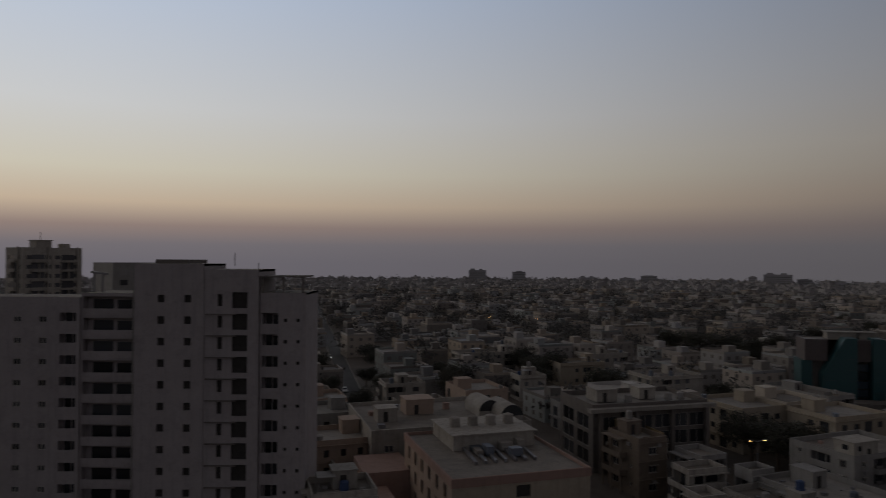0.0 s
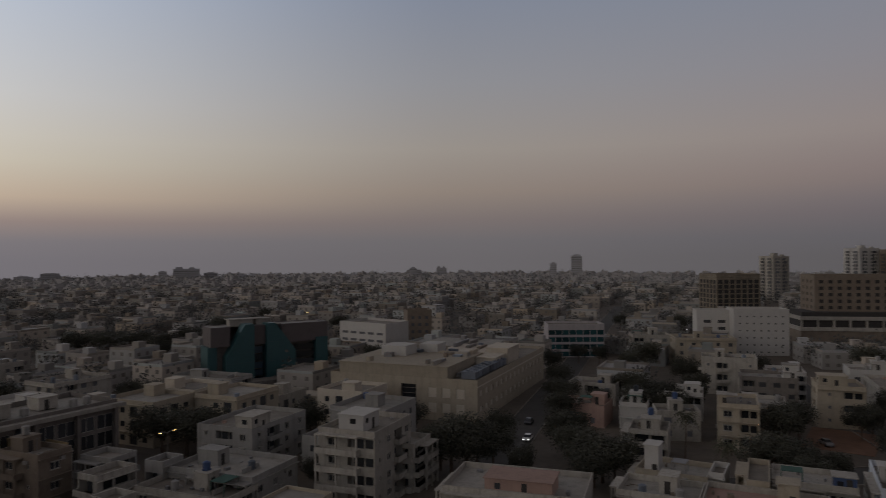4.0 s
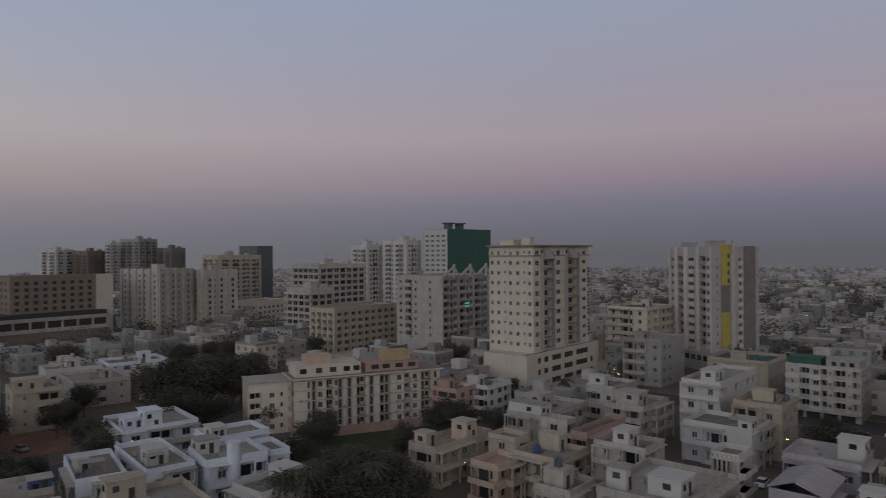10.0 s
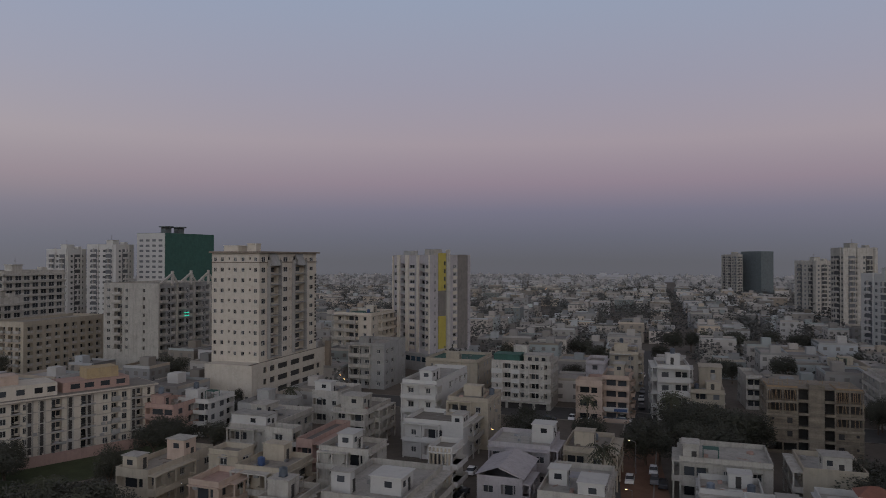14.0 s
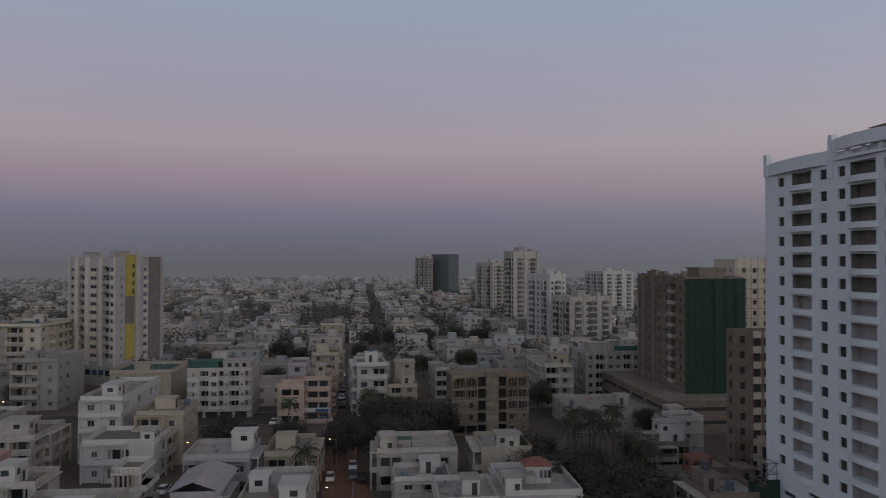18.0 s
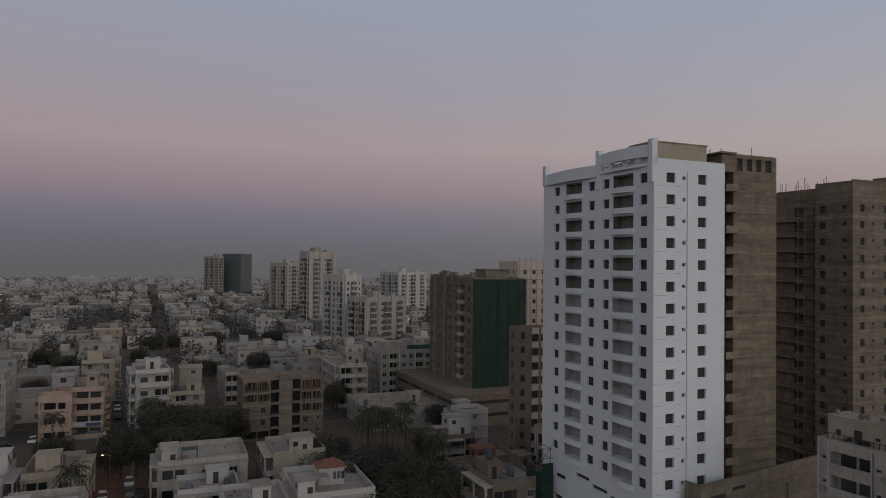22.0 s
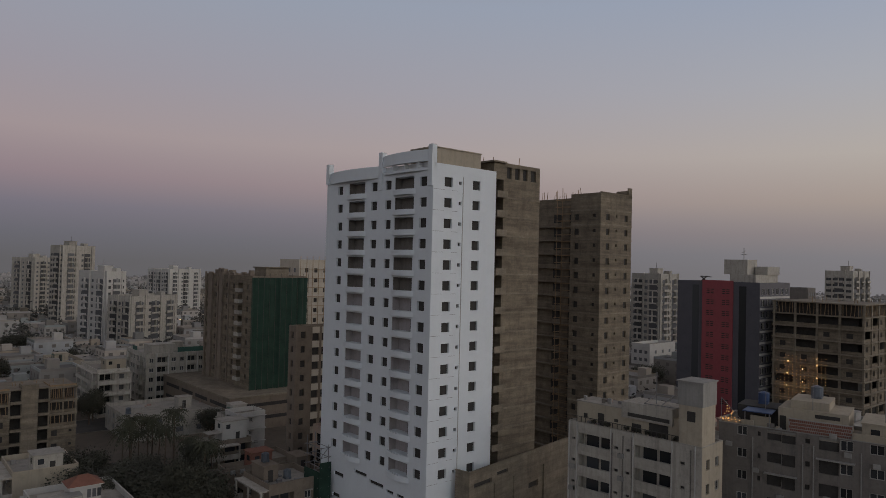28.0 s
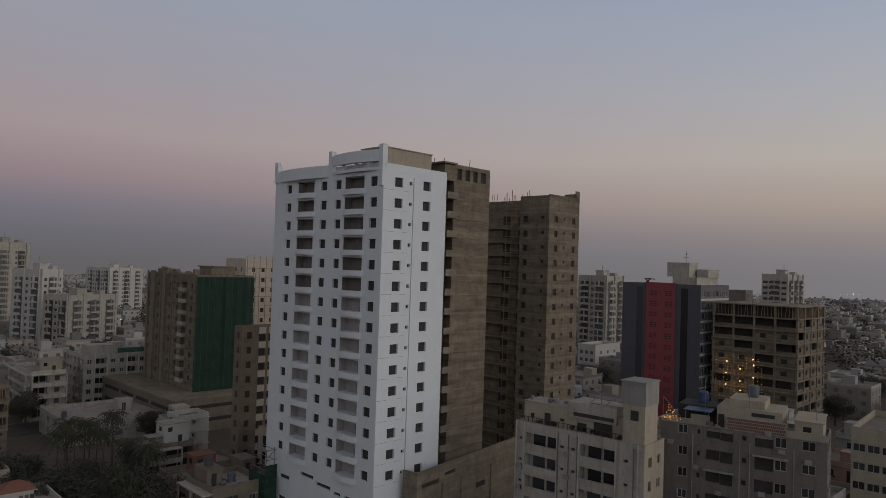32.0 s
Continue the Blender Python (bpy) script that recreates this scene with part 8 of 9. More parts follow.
house(83.9, -105.6, -57.0, 13.0, 8.5, 7.8, "cream", 222)
house(67.2, -83.8, -57.0, 16.6, 10.3, 8.0, "offwhite", 223, roof="roofpale", blocks=[(0.1, 0.1, 5.2, 4.1, 1.8, 'white'), (6.1, 6.6, 9.1, 9.6, 1.6, 'white')])
shed = house(83.2, -82.3, -57.0, 12.0, 7.9, 7.0, "coolgrey", 224, roof="metal", detail=False)
part("pitched_roof", Geo().quad((-0.4, -0.4, 7.1), (12.4, -0.4, 7.1), (12.4, 4.0, 8.7), (-0.4, 4.0, 8.7)).quad((-0.4, 4.0, 8.7), (12.4, 4.0, 8.7), (12.4, 8.3, 7.1), (-0.4, 8.3, 7.1)).quad((-0.4, -0.4, 7.1), (-0.4, 4.0, 8.7), (-0.4, 4.0, 8.5), (-0.4, -0.2, 7.0)), "coolgrey", shed, "pale blue-grey pitched sheet roof")
house(91.3, -97.6, -57.0, 11.5, 12.1, 8.2, "coolgrey", 225, roof="roofpale", blocks=[(5.2, 0.3, 9.2, 4.5, 2.6, 'white')])
house(193.8, -127.6, -57.0, 18.6, 12.6, 15.2, "grey", 226)
house(225.3, -142.4, -57.0, 21.1, 16.1, 22.6, "beige", 227, roof="netteal")
house(73.0, -112.0, -147.0, 15.5, 13.0, 8.0, "offwhite", 228, roof="roofpale", blocks=[(0.6, 0.1, 3.3, 4.2, 2.2, 'offwhite')])
house(64.3, -104.3, -147.0, 9.8, 8.5, 6.0, "white", 229, roof="roofpale")
house(50.4, -94.7, -147.0, 9.3, 11.5, 7.4, "white", 230, roof="roofpale", blocks=[(4.1, 3.6, 6.9, 7.1, 1.6, 'white')])
house(56.2, -123.2, -147.0, 9.9, 12.0, 7.8, "cream", 231, roof="roofpale", blocks=[(3.0, 0.1, 7.5, 4.2, 2.2, 'offwhite')])
house(42.9, -103.2, -147.0, 12.6, 15.4, 7.2, "white", 232, roof="roofpale", blocks=[(0.1, 0.1, 2.7, 4.2, 2.0, 'white')])
house(53.6, -172.6, -147.0, 24.5, 19.5, 6.0, "offwhite", 233, roof="roofpale", each=False)
large = building("apartment_house", "weathered off-white five-storey apartment house with deep balconies and teal roof screens", "house", 62.5, -216.3, -147.0, 17.9, 20.3, 15.2,
                 [(0.9, 2.2, 0.9, 2.2, "s"), (3.2, 6.2, 0.1, 2.5, "b"), (7.4, 8.8, 0.9, 2.2, "s"), (10.0, 11.2, 0.9, 2.2, "s"), (12.2, 15.0, 0.1, 2.5, "b"), (15.8, 17.0, 0.9, 2.2, "s")],
                 [(1.0, 3.6, 0.1, 2.5, "B"), (5.0, 6.3, 0.9, 2.2, "s"), (7.6, 9.0, 0.9, 2.2, "s"), (11.4, 13.0, 0.9, 2.2, "s"), (14.4, 17.2, 0.1, 2.5, "B"), (18.2, 19.4, 0.9, 2.2, "s")],
                 "offwhite", fh=2.85, zf=0.15, floors=5, par=0.9, each=True, roof="roofpale")
for u in (2.9, 6.4, 11.9, 15.2):
    strip(large, face_poses(17.9, 20.3)[0], u, u + 0.22, 0, 15.2, 0.35, "white")
part("roof_room", Geo().box(1.1, 0.6, 14.3, 8.4, 6.2, 17.6).box(0.9, 0.4, 17.6, 8.6, 6.4, 17.78), "offwhite", large)
part("roof_room", Geo().box(10.5, 9.0, 14.3, 14.0, 13.0, 17.2).box(10.3, 8.8, 17.2, 14.2, 13.2, 17.36), "offwhite", large)
part("screen", Geo().box(9.2, 0.05, 15.27, 17.6, 0.12, 16.7), "netteal", large, "teal roof screen")
part("screen", Geo().box(0.05, 9.5, 15.27, 0.12, 14.0, 16.5), "netteal", large, "teal roof screen")
house(70.4, -199.5, -147.0, 8.5, 18.2, 13.0, "offwhite", 235, blocks=[(2.5, 1.4, 7.8, 6.4, 2.5, 'cream')], each=False)
house(32.4, -146.5, -147.0, 12.1, 8.9, 6.2, "brown", 236, blocks=[(6.5, 1.8, 11.9, 5.9, 3.4, 'white')])
house(23.2, -130.2, -147.0, 9.3, 3.5, 6.0, "brown", 237, blocks=[(5.0, 0.1, 9.1, 3.3, 2.0, 'tile')])
house(15.9, -135.8, -147.0, 5.0, 8.0, 6.2, "brown", 238)
house(18.0, -125.9, -147.0, 13.8, 8.0, 5.2, "brown", 239, roof="roofpale")
house(156.7, 24.3, -67.0, 15.7, 16.0, 7.4, "bluewhite", 240, roof="roofpale", blocks=[(4.4, 0.1, 8.0, 5.2, 3.0, 'bluewhite'), (0.8, 2.0, 5.4, 6.0, 1.6, 'bluewhite')])
house(122.5, 26.0, -72.0, 7.6, 16.5, 8.0, "bluewhite", 241, blocks=[(0.5, 6.7, 2.9, 9.7, 1.6, 'white')])
house(124.5, 15.7, -67.0, 8.1, 20.0, 8.0, "bluewhite", 242, blocks=[(1.5, 4.9, 5.1, 8.9, 1.8, 'white')])
terrace = house(126.0, 6.4, -71.0, 11.0, 11.0, 8.3, "bluewhite", 243, roof="roofpale", blocks=[(0.4, 7.0, 4.4, 10.6, 1.6, 'white')])
part("round_stair", Geo().tube(4.6, -0.6, 0, 10.8, 1.15, 16).tube(4.6, -0.6, 10.8, 10.95, 1.3, 16), "bluewhite", terrace, "round bluish white stair tower")
house(131.6, -4.5, -71.0, 3.8, 9.0, 7.6, "bluewhite", 244)
house(142.1, 6.3, -67.0, 12.1, 9.0, 8.0, "bluewhite", 245, blocks=[(0.4, 0.9, 3.5, 4.9, 1.6, 'white')])
house(100.0, 15.2, -67.0, 12.0, 14.0, 8.5, "cream", 246, roof="roofpale", blocks=[(0.1, 10.4, 5.6, 13.8, 2.3, 'cream')])
house(100.5, 25.8, -67.0, 9.3, 13.5, 7.2, "offwhite", 247, roof="roofpale")
house(117.4, 40.1, -71.0, 12.1, 9.0, 7.6, "offwhite", 248, roof="roofpale", blocks=[(8.7, 0.6, 11.9, 3.6, 1.3, 'bluetank')])
house(112.9, 42.5, -71.0, 3.4, 13.0, 8.0, "cream", 249)
house(101.6, 44.8, -72.0, 17.3, 9.5, 7.2, "offwhite", 250, roof="pink", blocks=[(10.2, 3.8, 13.1, 7.3, 2.6, 'cream')])
house(97.7, 56.9, -72.0, 12.4, 9.0, 7.0, "offwhite", 251, roof="roofpale")
house(112.0, 61.4, -75.0, 12.1, 9.0, 6.2, "cream", 252, roof="roofpale", blocks=[(1.6, 0.1, 4.0, 3.6, 4.2, 'white')])
house(116.5, 50.1, -75.0, 2.5, 7.0, 6.8, "white", 253)
house(155.1, 64.6, -67.0, 8.7, 13.0, 10.4, "cream", 254, blocks=[(0.1, 1.3, 1.9, 5.3, 1.6, 'cream')])
house(197.1, 75.3, -67.0, 14.4, 12.0, 9.8, "darkgrey", 255, roof="roofpale", blocks=[(10.8, 2.2, 14.2, 6.2, 3.2, 'white')], each=False)
house(191.6, 54.3, -67.0, 10.7, 12.0, 10.6, "cream", 256, blocks=[(0.6, 2.5, 7.1, 7.5, 2.0, 'cream')], each=False)
house(213.9, 94.0, -67.0, 16.1, 9.0, 11.6, "offwhite", 257, each=False)
house(215.0, 74.5, -67.0, 10.3, 12.0, 9.0, "white", 258, each=False)
house(238.1, 58.4, -67.0, 16.3, 12.0, 8.4, "white", 259, each=False)
house(241.1, 41.3, -67.0, 18.3, 13.6, 9.0, "bluewhite", 260, each=False)
house(217.6, 46.4, -67.0, 15.3, 20.5, 7.6, "offwhite", 261, each=False)
house(174.3, 86.9, -67.0, 9.7, 9.0, 7.4, "white", 262, blocks=[(5.3, 0.1, 9.0, 4.2, 2.1, 'white')])
house(157.3, 90.5, -67.0, 6.8, 9.0, 6.6, "white", 263, each=False)
house(134.9, 75.4, -67.0, 8.0, 9.0, 6.6, "offwhite", 264)
house(174.4, 117.1, -72.0, 13.8, 9.0, 6.4, "offwhite", 265, each=False)
house(150.7, 104.1, -72.0, 11.6, 10.0, 5.6, "pink", 266, each=False)
house(77.6, 91.6, 22.0, 14.9, 11.2, 13.6, "offwhite", 267, blocks=[(2.4, 3.5, 8.4, 8.5, 2.0, 'white')])
house(88.8, 93.7, 22.0, 8.0, 6.0, 9.0, "offwhite", 268)
house(60.4, 102.3, 22.0, 13.0, 18.0, 7.6, "grey", 269, roof="roofpale")
house(53.8, 99.2, 22.0, 8.3, 18.5, 6.4, "offwhite", 270)
house(73.8, 125.0, 22.0, 19.3, 13.9, 9.2, "grey", 271, blocks=[(0.1, 0.1, 6.2, 4.2, 2.3, 'offwhite')])
house(78.1, 76.2, -64.0, 22.0, 13.0, 8.0, "offwhite", 272, roof="roofpale", blocks=[(6.7, 1.1, 17.2, 7.1, 1.4, 'pink')])
house(52.6, 118.4, 22.0, 5.0, 4.0, 8.6, "grey", 273)
house(46.7, 125.5, 22.0, 5.7, 7.3, 9.0, "grey", 274)
house(36.5, 129.5, 22.0, 6.4, 9.6, 11.0, "brown", 275)
house(100.4, 181.3, 22.0, 9.6, 21.5, 9.0, "grey", 276, each=False)
tree(199.0, 22.0, 7.5, 15.0)
tree(200.0, 16.5, 7.5, 16.0)
tree(199.5, 9.5, 8.0, 16.0)
tree(200.5, 3.0, 7.5, 15.5)
tree(202.0, -2.0, 6.5, 14.5)
tree(206.2, 15.9, 8.0, 15.0)
tree(207.4, 9.6, 8.0, 16.0)
tree(207.1, 3.3, 7.0, 15.0)
tree(209.9, 0.8, 6.0, 12.0)
tree(181.8, 16.2, 7.0, 11.0)
tree(179.6, 9.4, 7.0, 10.0)
tree(174.1, 53.4, 6.0, 10.0)
tree(166.7, 55.5, 6.0, 10.0)
tree(141.3, 48.9, 6.0, 9.0)
tree(142.7, 44.4, 6.0, 8.0)
tree(139.8, 40.6, 5.0, 7.0)
tree(168.8, 32.7, 5.0, 8.0)
tree(165.7, 29.0, 5.0, 8.0)
tree(205.2, 41.3, 5.0, 9.0)
tree(189.3, 41.8, 4.0, 8.0)
tree(176.0, -4.6, 5.0, 7.0)
tree(149.2, 38.4, 3.5, 6.0)
tree(279.1, 21.8, 5.0, 10.0)
tree(322.4, 34.0, 4.0, 9.0)
tree(184.4, 42.9, 4.0, 8.0)
tree(127.8, 86.3, 6.0, 11.0)
tree(121.3, 79.1, 6.0, 10.0)
tree(117.5, 71.3, 7.0, 10.0)
tree(114.0, 71.1, 6.0, 8.0)
tree(119.4, 69.8, 5.0, 8.0)
tree(238.8, 126.6, 7.0, 12.0)
tree(187.2, 103.3, 6.0, 10.0)
tree(176.9, 90.2, 6.0, 10.0)
tree(167.8, 90.8, 6.0, 9.0)
tree(215.9, 100.2, 5.0, 11.0)
tree(200.7, 90.3, 5.0, 9.0)
tree(171.7, 83.2, 5.0, 9.0)
tree(187.0, 129.5, 5.0, 9.0)
tree(214.3, 150.9, 5.0, 9.0)
tree(239.0, 155.6, 4.0, 8.0)
tree(242.6, 148.3, 4.0, 8.0)
tree(359.4, 205.7, 5.0, 10.0)
tree(362.3, 171.6, 6.0, 11.0)
tree(123.4, 101.1, 4.0, 9.0)
tree(110.4, 92.7, 5.0, 9.0)
tree(107.6, 94.7, 5.0, 10.0)
tree(173.7, 122.4, 4.0, 7.0)
tree(131.0, 88.5, 5.0, 9.0)
tree(150.0, 102.5, 5.0, 9.0)
tree(166.0, 112.5, 5.0, 9.0)
palm(80.5, -100.0, 9.5, 3.8)
palm(95.7, -143.3, 11.0, 3.6)
palm(113.1, -5.4, 8.0, 3.4)
palm(112.0, -9.8, 8.5, 3.4)
palm(116.6, -12.0, 8.5, 3.4)
palm(119.0, -16.6, 8.5, 3.4)
palm(144.0, 67.0, 9.0, 3.4)
palm(130.3, 52.5, 8.0, 3.4)
tree(102.5, 97.1, 7.0, 12.0)
tree(103.6, 93.8, 7.0, 11.0)
tree(101.8, 99.5, 6.0, 9.0)
tree(78.4, 109.8, 3.0, 6.0)
tree(175.8, 224.0, 4.0, 7.0)
tree(245.4, 321.6, 6.0, 10.0)
tree(265.7, 462.0, 6.0, 10.0)
tree(271.5, 374.2, 6.0, 9.0)
tree(160.5, -16.9, 5.0, 8.0)
tree(154.7, -14.5, 5.0, 7.0)
tree(159.0, -47.9, 5.0, 9.0)
tree(157.1, -44.0, 5.0, 8.0)
tree(157.2, -50.6, 4.0, 7.0)
tree(155.3, -56.5, 4.0, 7.0)
tree(185.0, -72.9, 2.5, 8.0)
tree(125.2, -17.5, 6.0, 9.0)
tree(119.3, -20.4, 7.0, 10.0)
tree(115.5, -23.0, 6.0, 10.0)
tree(112.3, -25.0, 5.0, 9.0)
tree(113.2, -14.5, 6.0, 9.0)
tree(109.2, -19.5, 7.0, 9.0)
tree(106.4, -22.4, 6.0, 8.0)
tree(138.0, -74.3, 2.5, 6.0)
tree(142.2, -9.0, 5.0, 7.0)
palm(174.2, -84.5, 8.0, 3.4)
palm(122.2, -18.5, 9.0, 3.4)
palm(117.6, -11.4, 8.0, 3.4)
palm(118.0, -23.5, 8.0, 3.4)
palm(114.4, -5.9, 8.0, 3.4)
palm(110.9, -19.8, 9.0, 3.4)
tree(89.6, -125.0, 5.0, 10.0)
tree(90.1, -121.8, 4.0, 8.0)
tree(87.2, -126.6, 5.0, 9.0)
tree(91.8, -139.6, 5.0, 10.0)
tree(88.9, -142.9, 6.0, 11.0)
tree(84.4, -143.6, 6.0, 11.0)
tree(80.9, -145.6, 6.0, 11.0)
tree(79.4, -150.0, 6.0, 10.0)
tree(83.4, -135.1, 6.0, 9.0)
tree(77.9, -137.9, 6.0, 9.0)
tree(195.3, -227.7, 6.0, 10.0)
tree(179.4, -217.4, 5.0, 10.0)
tree(184.9, -279.1, 5.0, 11.0)
tree(138.9, -302.9, 7.0, 12.0)
tree(161.2, -323.1, 5.0, 10.0)
tree(128.2, -219.8, 4.0, 10.0)
tree(165.1, -295.0, 4.0, 9.0)
tree(159.7, -181.9, 4.0, 8.0)
tree(168.0, -243.8, 4.0, 9.0)
tree(127.1, -127.8, 3.0, 6.0)
palm(97.6, -146.1, 11.0, 3.4)
palm(113.6, -134.6, 9.0, 3.4)
palm(173.6, -286.1, 10.0, 3.4)
tree(50.4, -133.8, 5.0, 9.0)
tree(48.7, -135.5, 4.0, 8.0)
tree(40.3, -124.3, 6.0, 9.0)
tree(35.6, -122.7, 6.0, 9.0)
tree(30.8, -120.2, 6.0, 9.0)
tree(27.2, -117.5, 4.0, 12.0)
tree(25.3, -118.2, 6.0, 9.0)
tree(31.4, -115.1, 7.0, 8.0)
tree(25.4, -112.1, 6.0, 8.0)
tree(97.1, -149.8, 6.0, 10.0)
tree(90.3, -148.4, 6.0, 10.0)
tree(83.8, -146.9, 6.0, 10.0)
tree(79.7, -149.7, 5.0, 9.0)
tree(34.8, -174.9, 4.0, 8.0)
tree(69.7, -195.6, 4.0, 9.0)
tree(141.0, -306.5, 5.0, 11.0)
tree(166.5, -298.2, 6.0, 11.0)
tree(182.7, -289.8, 5.0, 10.0)
tree(107.3, -276.8, 4.0, 9.0)
tree(29.3, -138.9, 2.0, 9.0)
palm(45.1, -148.5, 11.0, 3.4)
palm(37.3, -150.1, 12.0, 3.4)
palm(42.0, -151.2, 10.0, 3.4)
palm(27.3, -132.0, 10.0, 3.4)
palm(46.2, -146.2, 9.0, 3.4)
palm(37.5, -143.9, 10.0, 3.4)
tree(67.8, 152.8, 7.0, 11.0)
tree(71.2, 147.8, 7.0, 11.0)
tree(76.6, 149.7, 6.0, 10.0)
tree(83.2, 194.1, 4.0, 10.0)
tree(109.2, 330.8, 8.0, 12.0)
tree(117.4, 319.1, 8.0, 12.0)
tree(125.1, 308.2, 8.0, 12.0)
tree(132.2, 298.0, 8.0, 12.0)
tree(149.0, 309.3, 7.0, 12.0)
tree(187.4, 348.0, 7.0, 12.0)
tree(242.4, 392.1, 6.0, 11.0)
tree(-35.2, 211.7, 5.0, 9.0)
tree(-22.7, 192.3, 4.0, 9.0)
tree(-1.3, 242.7, 5.0, 9.0)
tree(6.0, 237.3, 5.0, 9.0)
tree(32.7, 248.9, 6.0, 10.0)
tree(39.5, 254.7, 7.0, 11.0)
tree(29.7, 268.2, 7.0, 11.0)
palm(47.2, -154.0, 9.0, 3.4)
palm(43.1, -152.1, 10.0, 3.4)
palm(39.7, -159.9, 10.0, 3.4)
palm(28.3, -142.7, 7.0, 3.4)
palm(40.7, -151.4, 8.0, 3.4)
palm(32.7, -143.3, 8.0, 3.4)
palm(43.7, -148.4, 8.0, 3.4)
tree(48.4, -130.6, 6.0, 8.0)
tree(42.0, -125.7, 6.0, 8.0)
tree(40.0, -132.2, 5.0, 8.0)
tree(35.5, -131.9, 5.0, 8.0)
tree(29.9, -126.9, 5.0, 8.0)
tree(25.3, -122.3, 5.0, 8.0)
tree(30.7, -120.7, 6.0, 8.0)
tree(69.3, -191.9, 4.0, 8.0)
tree(35.6, -179.5, 3.0, 7.0)
tree(30.2, -141.8, 2.0, 8.0)
tree(31.8, -140.9, 2.0, 9.0)
house(26.6, -160.3, -145.5, 7.0, 6.0, 9.5, "white", 98)
car(84.7, -113.1, -56.0, "carwhite")
car(85.3, -121.7, -56.0, "carwhite")
car(81.4, -116.5, -56.0, "cargrey")
car(78.9, -115.6, -56.0, "cardark")
car(116.8, -152.5, 30.0, "carwhite")
car(122.0, -148.1, 34.0, "carwhite")
car(127.0, -144.6, 120.0, "carwhite")
car(124.5, -145.6, 120.0, "carwhite")
car(120.1, -149.7, 34.0, "cargrey")
car(105.2, -97.5, -60.0, "cargrey")
car(107.9, -92.3, 125.0, "carwhite")
car(99.0, -82.6, 125.0, "cardark")
car(123.6, -170.6, -56.0, "cardark")
car(130.6, -180.2, -56.0, "carwhite")
car(138.2, -191.2, -56.0, "cargrey")
car(145.8, -201.5, -56.0, "cargrey")
car(156.1, -216.3, -56.0, "carwhite")
car(121.0, -144.2, -56.0, "carwhite")
car(130.0, -138.4, 35.0, "cardark")
car(111.2, -134.6, 35.0, "cargrey")
car(174.8, 47.8, 40.0, "cargrey")
car(163.5, -10.7, -50.0, "carwhite")
car(154.4, -7.0, -50.0, "cardark")
car(-37.3, 251.8, 100.0, "cargrey")
car(-32.5, 232.3, 100.0, "carwhite")
car(-41.3, 273.7, 100.0, "cargrey")
car(116.3, -152.7, 34.0, "carwhite")
car(229.9, -132.1, -56.0, "cargrey")
car(193.7, -115.9, -56.0, "carwhite")
car(184.9, -112.7, -56.0, "cardark")
car(145.8, 110.2, 205.0, "cardark", "lampred")
car(132.3, 100.4, 25.0, "carwhite", "lampwhite")
car(-50.3, 310.0, 102.0, "carwhite", "lampwhite")
street_lamp(87.2, -118.4, 30.0, "lampwarm", 0.80)
street_lamp(111.3, -102.7, 30.0, "lampwarm", 0.80)
street_lamp(72.4, -97.3, 30.0, "lampwarm", 0.60)
street_lamp(183.3, -106.5, 30.0, "lampwarm", 1.00)
street_lamp(176.6, -104.0, 30.0, "lampwarm", 1.00)
street_lamp(62.9, 139.2, 10.0, "lampwarm", 1.00, True)
street_lamp(83.1, 146.0, 10.0, "lampwarm", 1.00, True)
street_lamp(297.4, 137.0, 30.0, "lampwhite", 1.20)
street_lamp(271.2, 131.7, 30.0, "lampwhite", 1.00)
street_lamp(155.2, 55.4, 30.0, "lampwarm", 0.80)
street_lamp(172.4, 63.2, 30.0, "lampwarm", 0.80)
street_lamp(148.7, 20.7, 30.0, "lampwarm", 0.80)
street_lamp(146.7, 83.8, 30.0, "lampwhite", 0.70)
street_lamp(491.9, -522.7, 30.0, "lampwarm", 1.40)
street_lamp(226.4, -233.9, 30.0, "lampwarm", 1.00)
street_lamp(97.6, -388.7, 30.0, "lampwarm", 1.30, True)
street_lamp(89.2, -359.2, 30.0, "lampwarm", 1.20)
street_lamp(24.8, 398.6, 10.0, "lampwarm", 1.40, True)
street_lamp(55.7, 424.7, 10.0, "lampwarm", 1.00)
street_lamp(235.1, 339.4, 10.0, "lampwarm", 1.30)
street_lamp(269.4, 357.9, 10.0, "lampwarm", 1.20)
street_lamp(1274.1, 1338.2, 10.0, "lampwarm", 1.50)
street_lamp(301.2, -288.2, 10.0, "lampwhite", 1.00)
street_lamp(124.2, -39.9, 10.0, "lampwhite", 0.50)
street_lamp(121.7, -61.8, 10.0, "lampwhite", 0.50)
street_lamp(29.1, -121.9, 10.0, "lampwhite", 0.50)
street_lamp(-102.5, 162.4, 10.0, "lampwarm", 1.00)
# four far floodlights as enlarged street lamps, placed to fit the camera's view
street_lamp(-848.6, -984.8, 20, "lampwhite", 2.40)
street_lamp(-855.8, -978.6, 20, "lampwhite", 2.45)
street_lamp(-862.2, -972.9, 20, "lampwhite", 2.50)
street_lamp(-868.6, -967.2, 20, "lampwhite", 2.55)
skyline_tower(67, 1352, -2.9, 33.9, 25.0, 0)
skyline_tower(147, 1346, -6.2, 25.4, 24.1, 1)
skyline_tower(276, 1326, -11.8, 34.2, 12.3, 0)
skyline_tower(344, 1297, -14.8, 27.8, 12.8, 1)
skyline_tower(381, 1287, -16.5, 29.2, 17.7, 2)
skyline_tower(434, 1308, -18.3, 21.7, 5.7, 0)
skyline_tower(541, 1215, -24.0, 14.0, 18.9, 1)
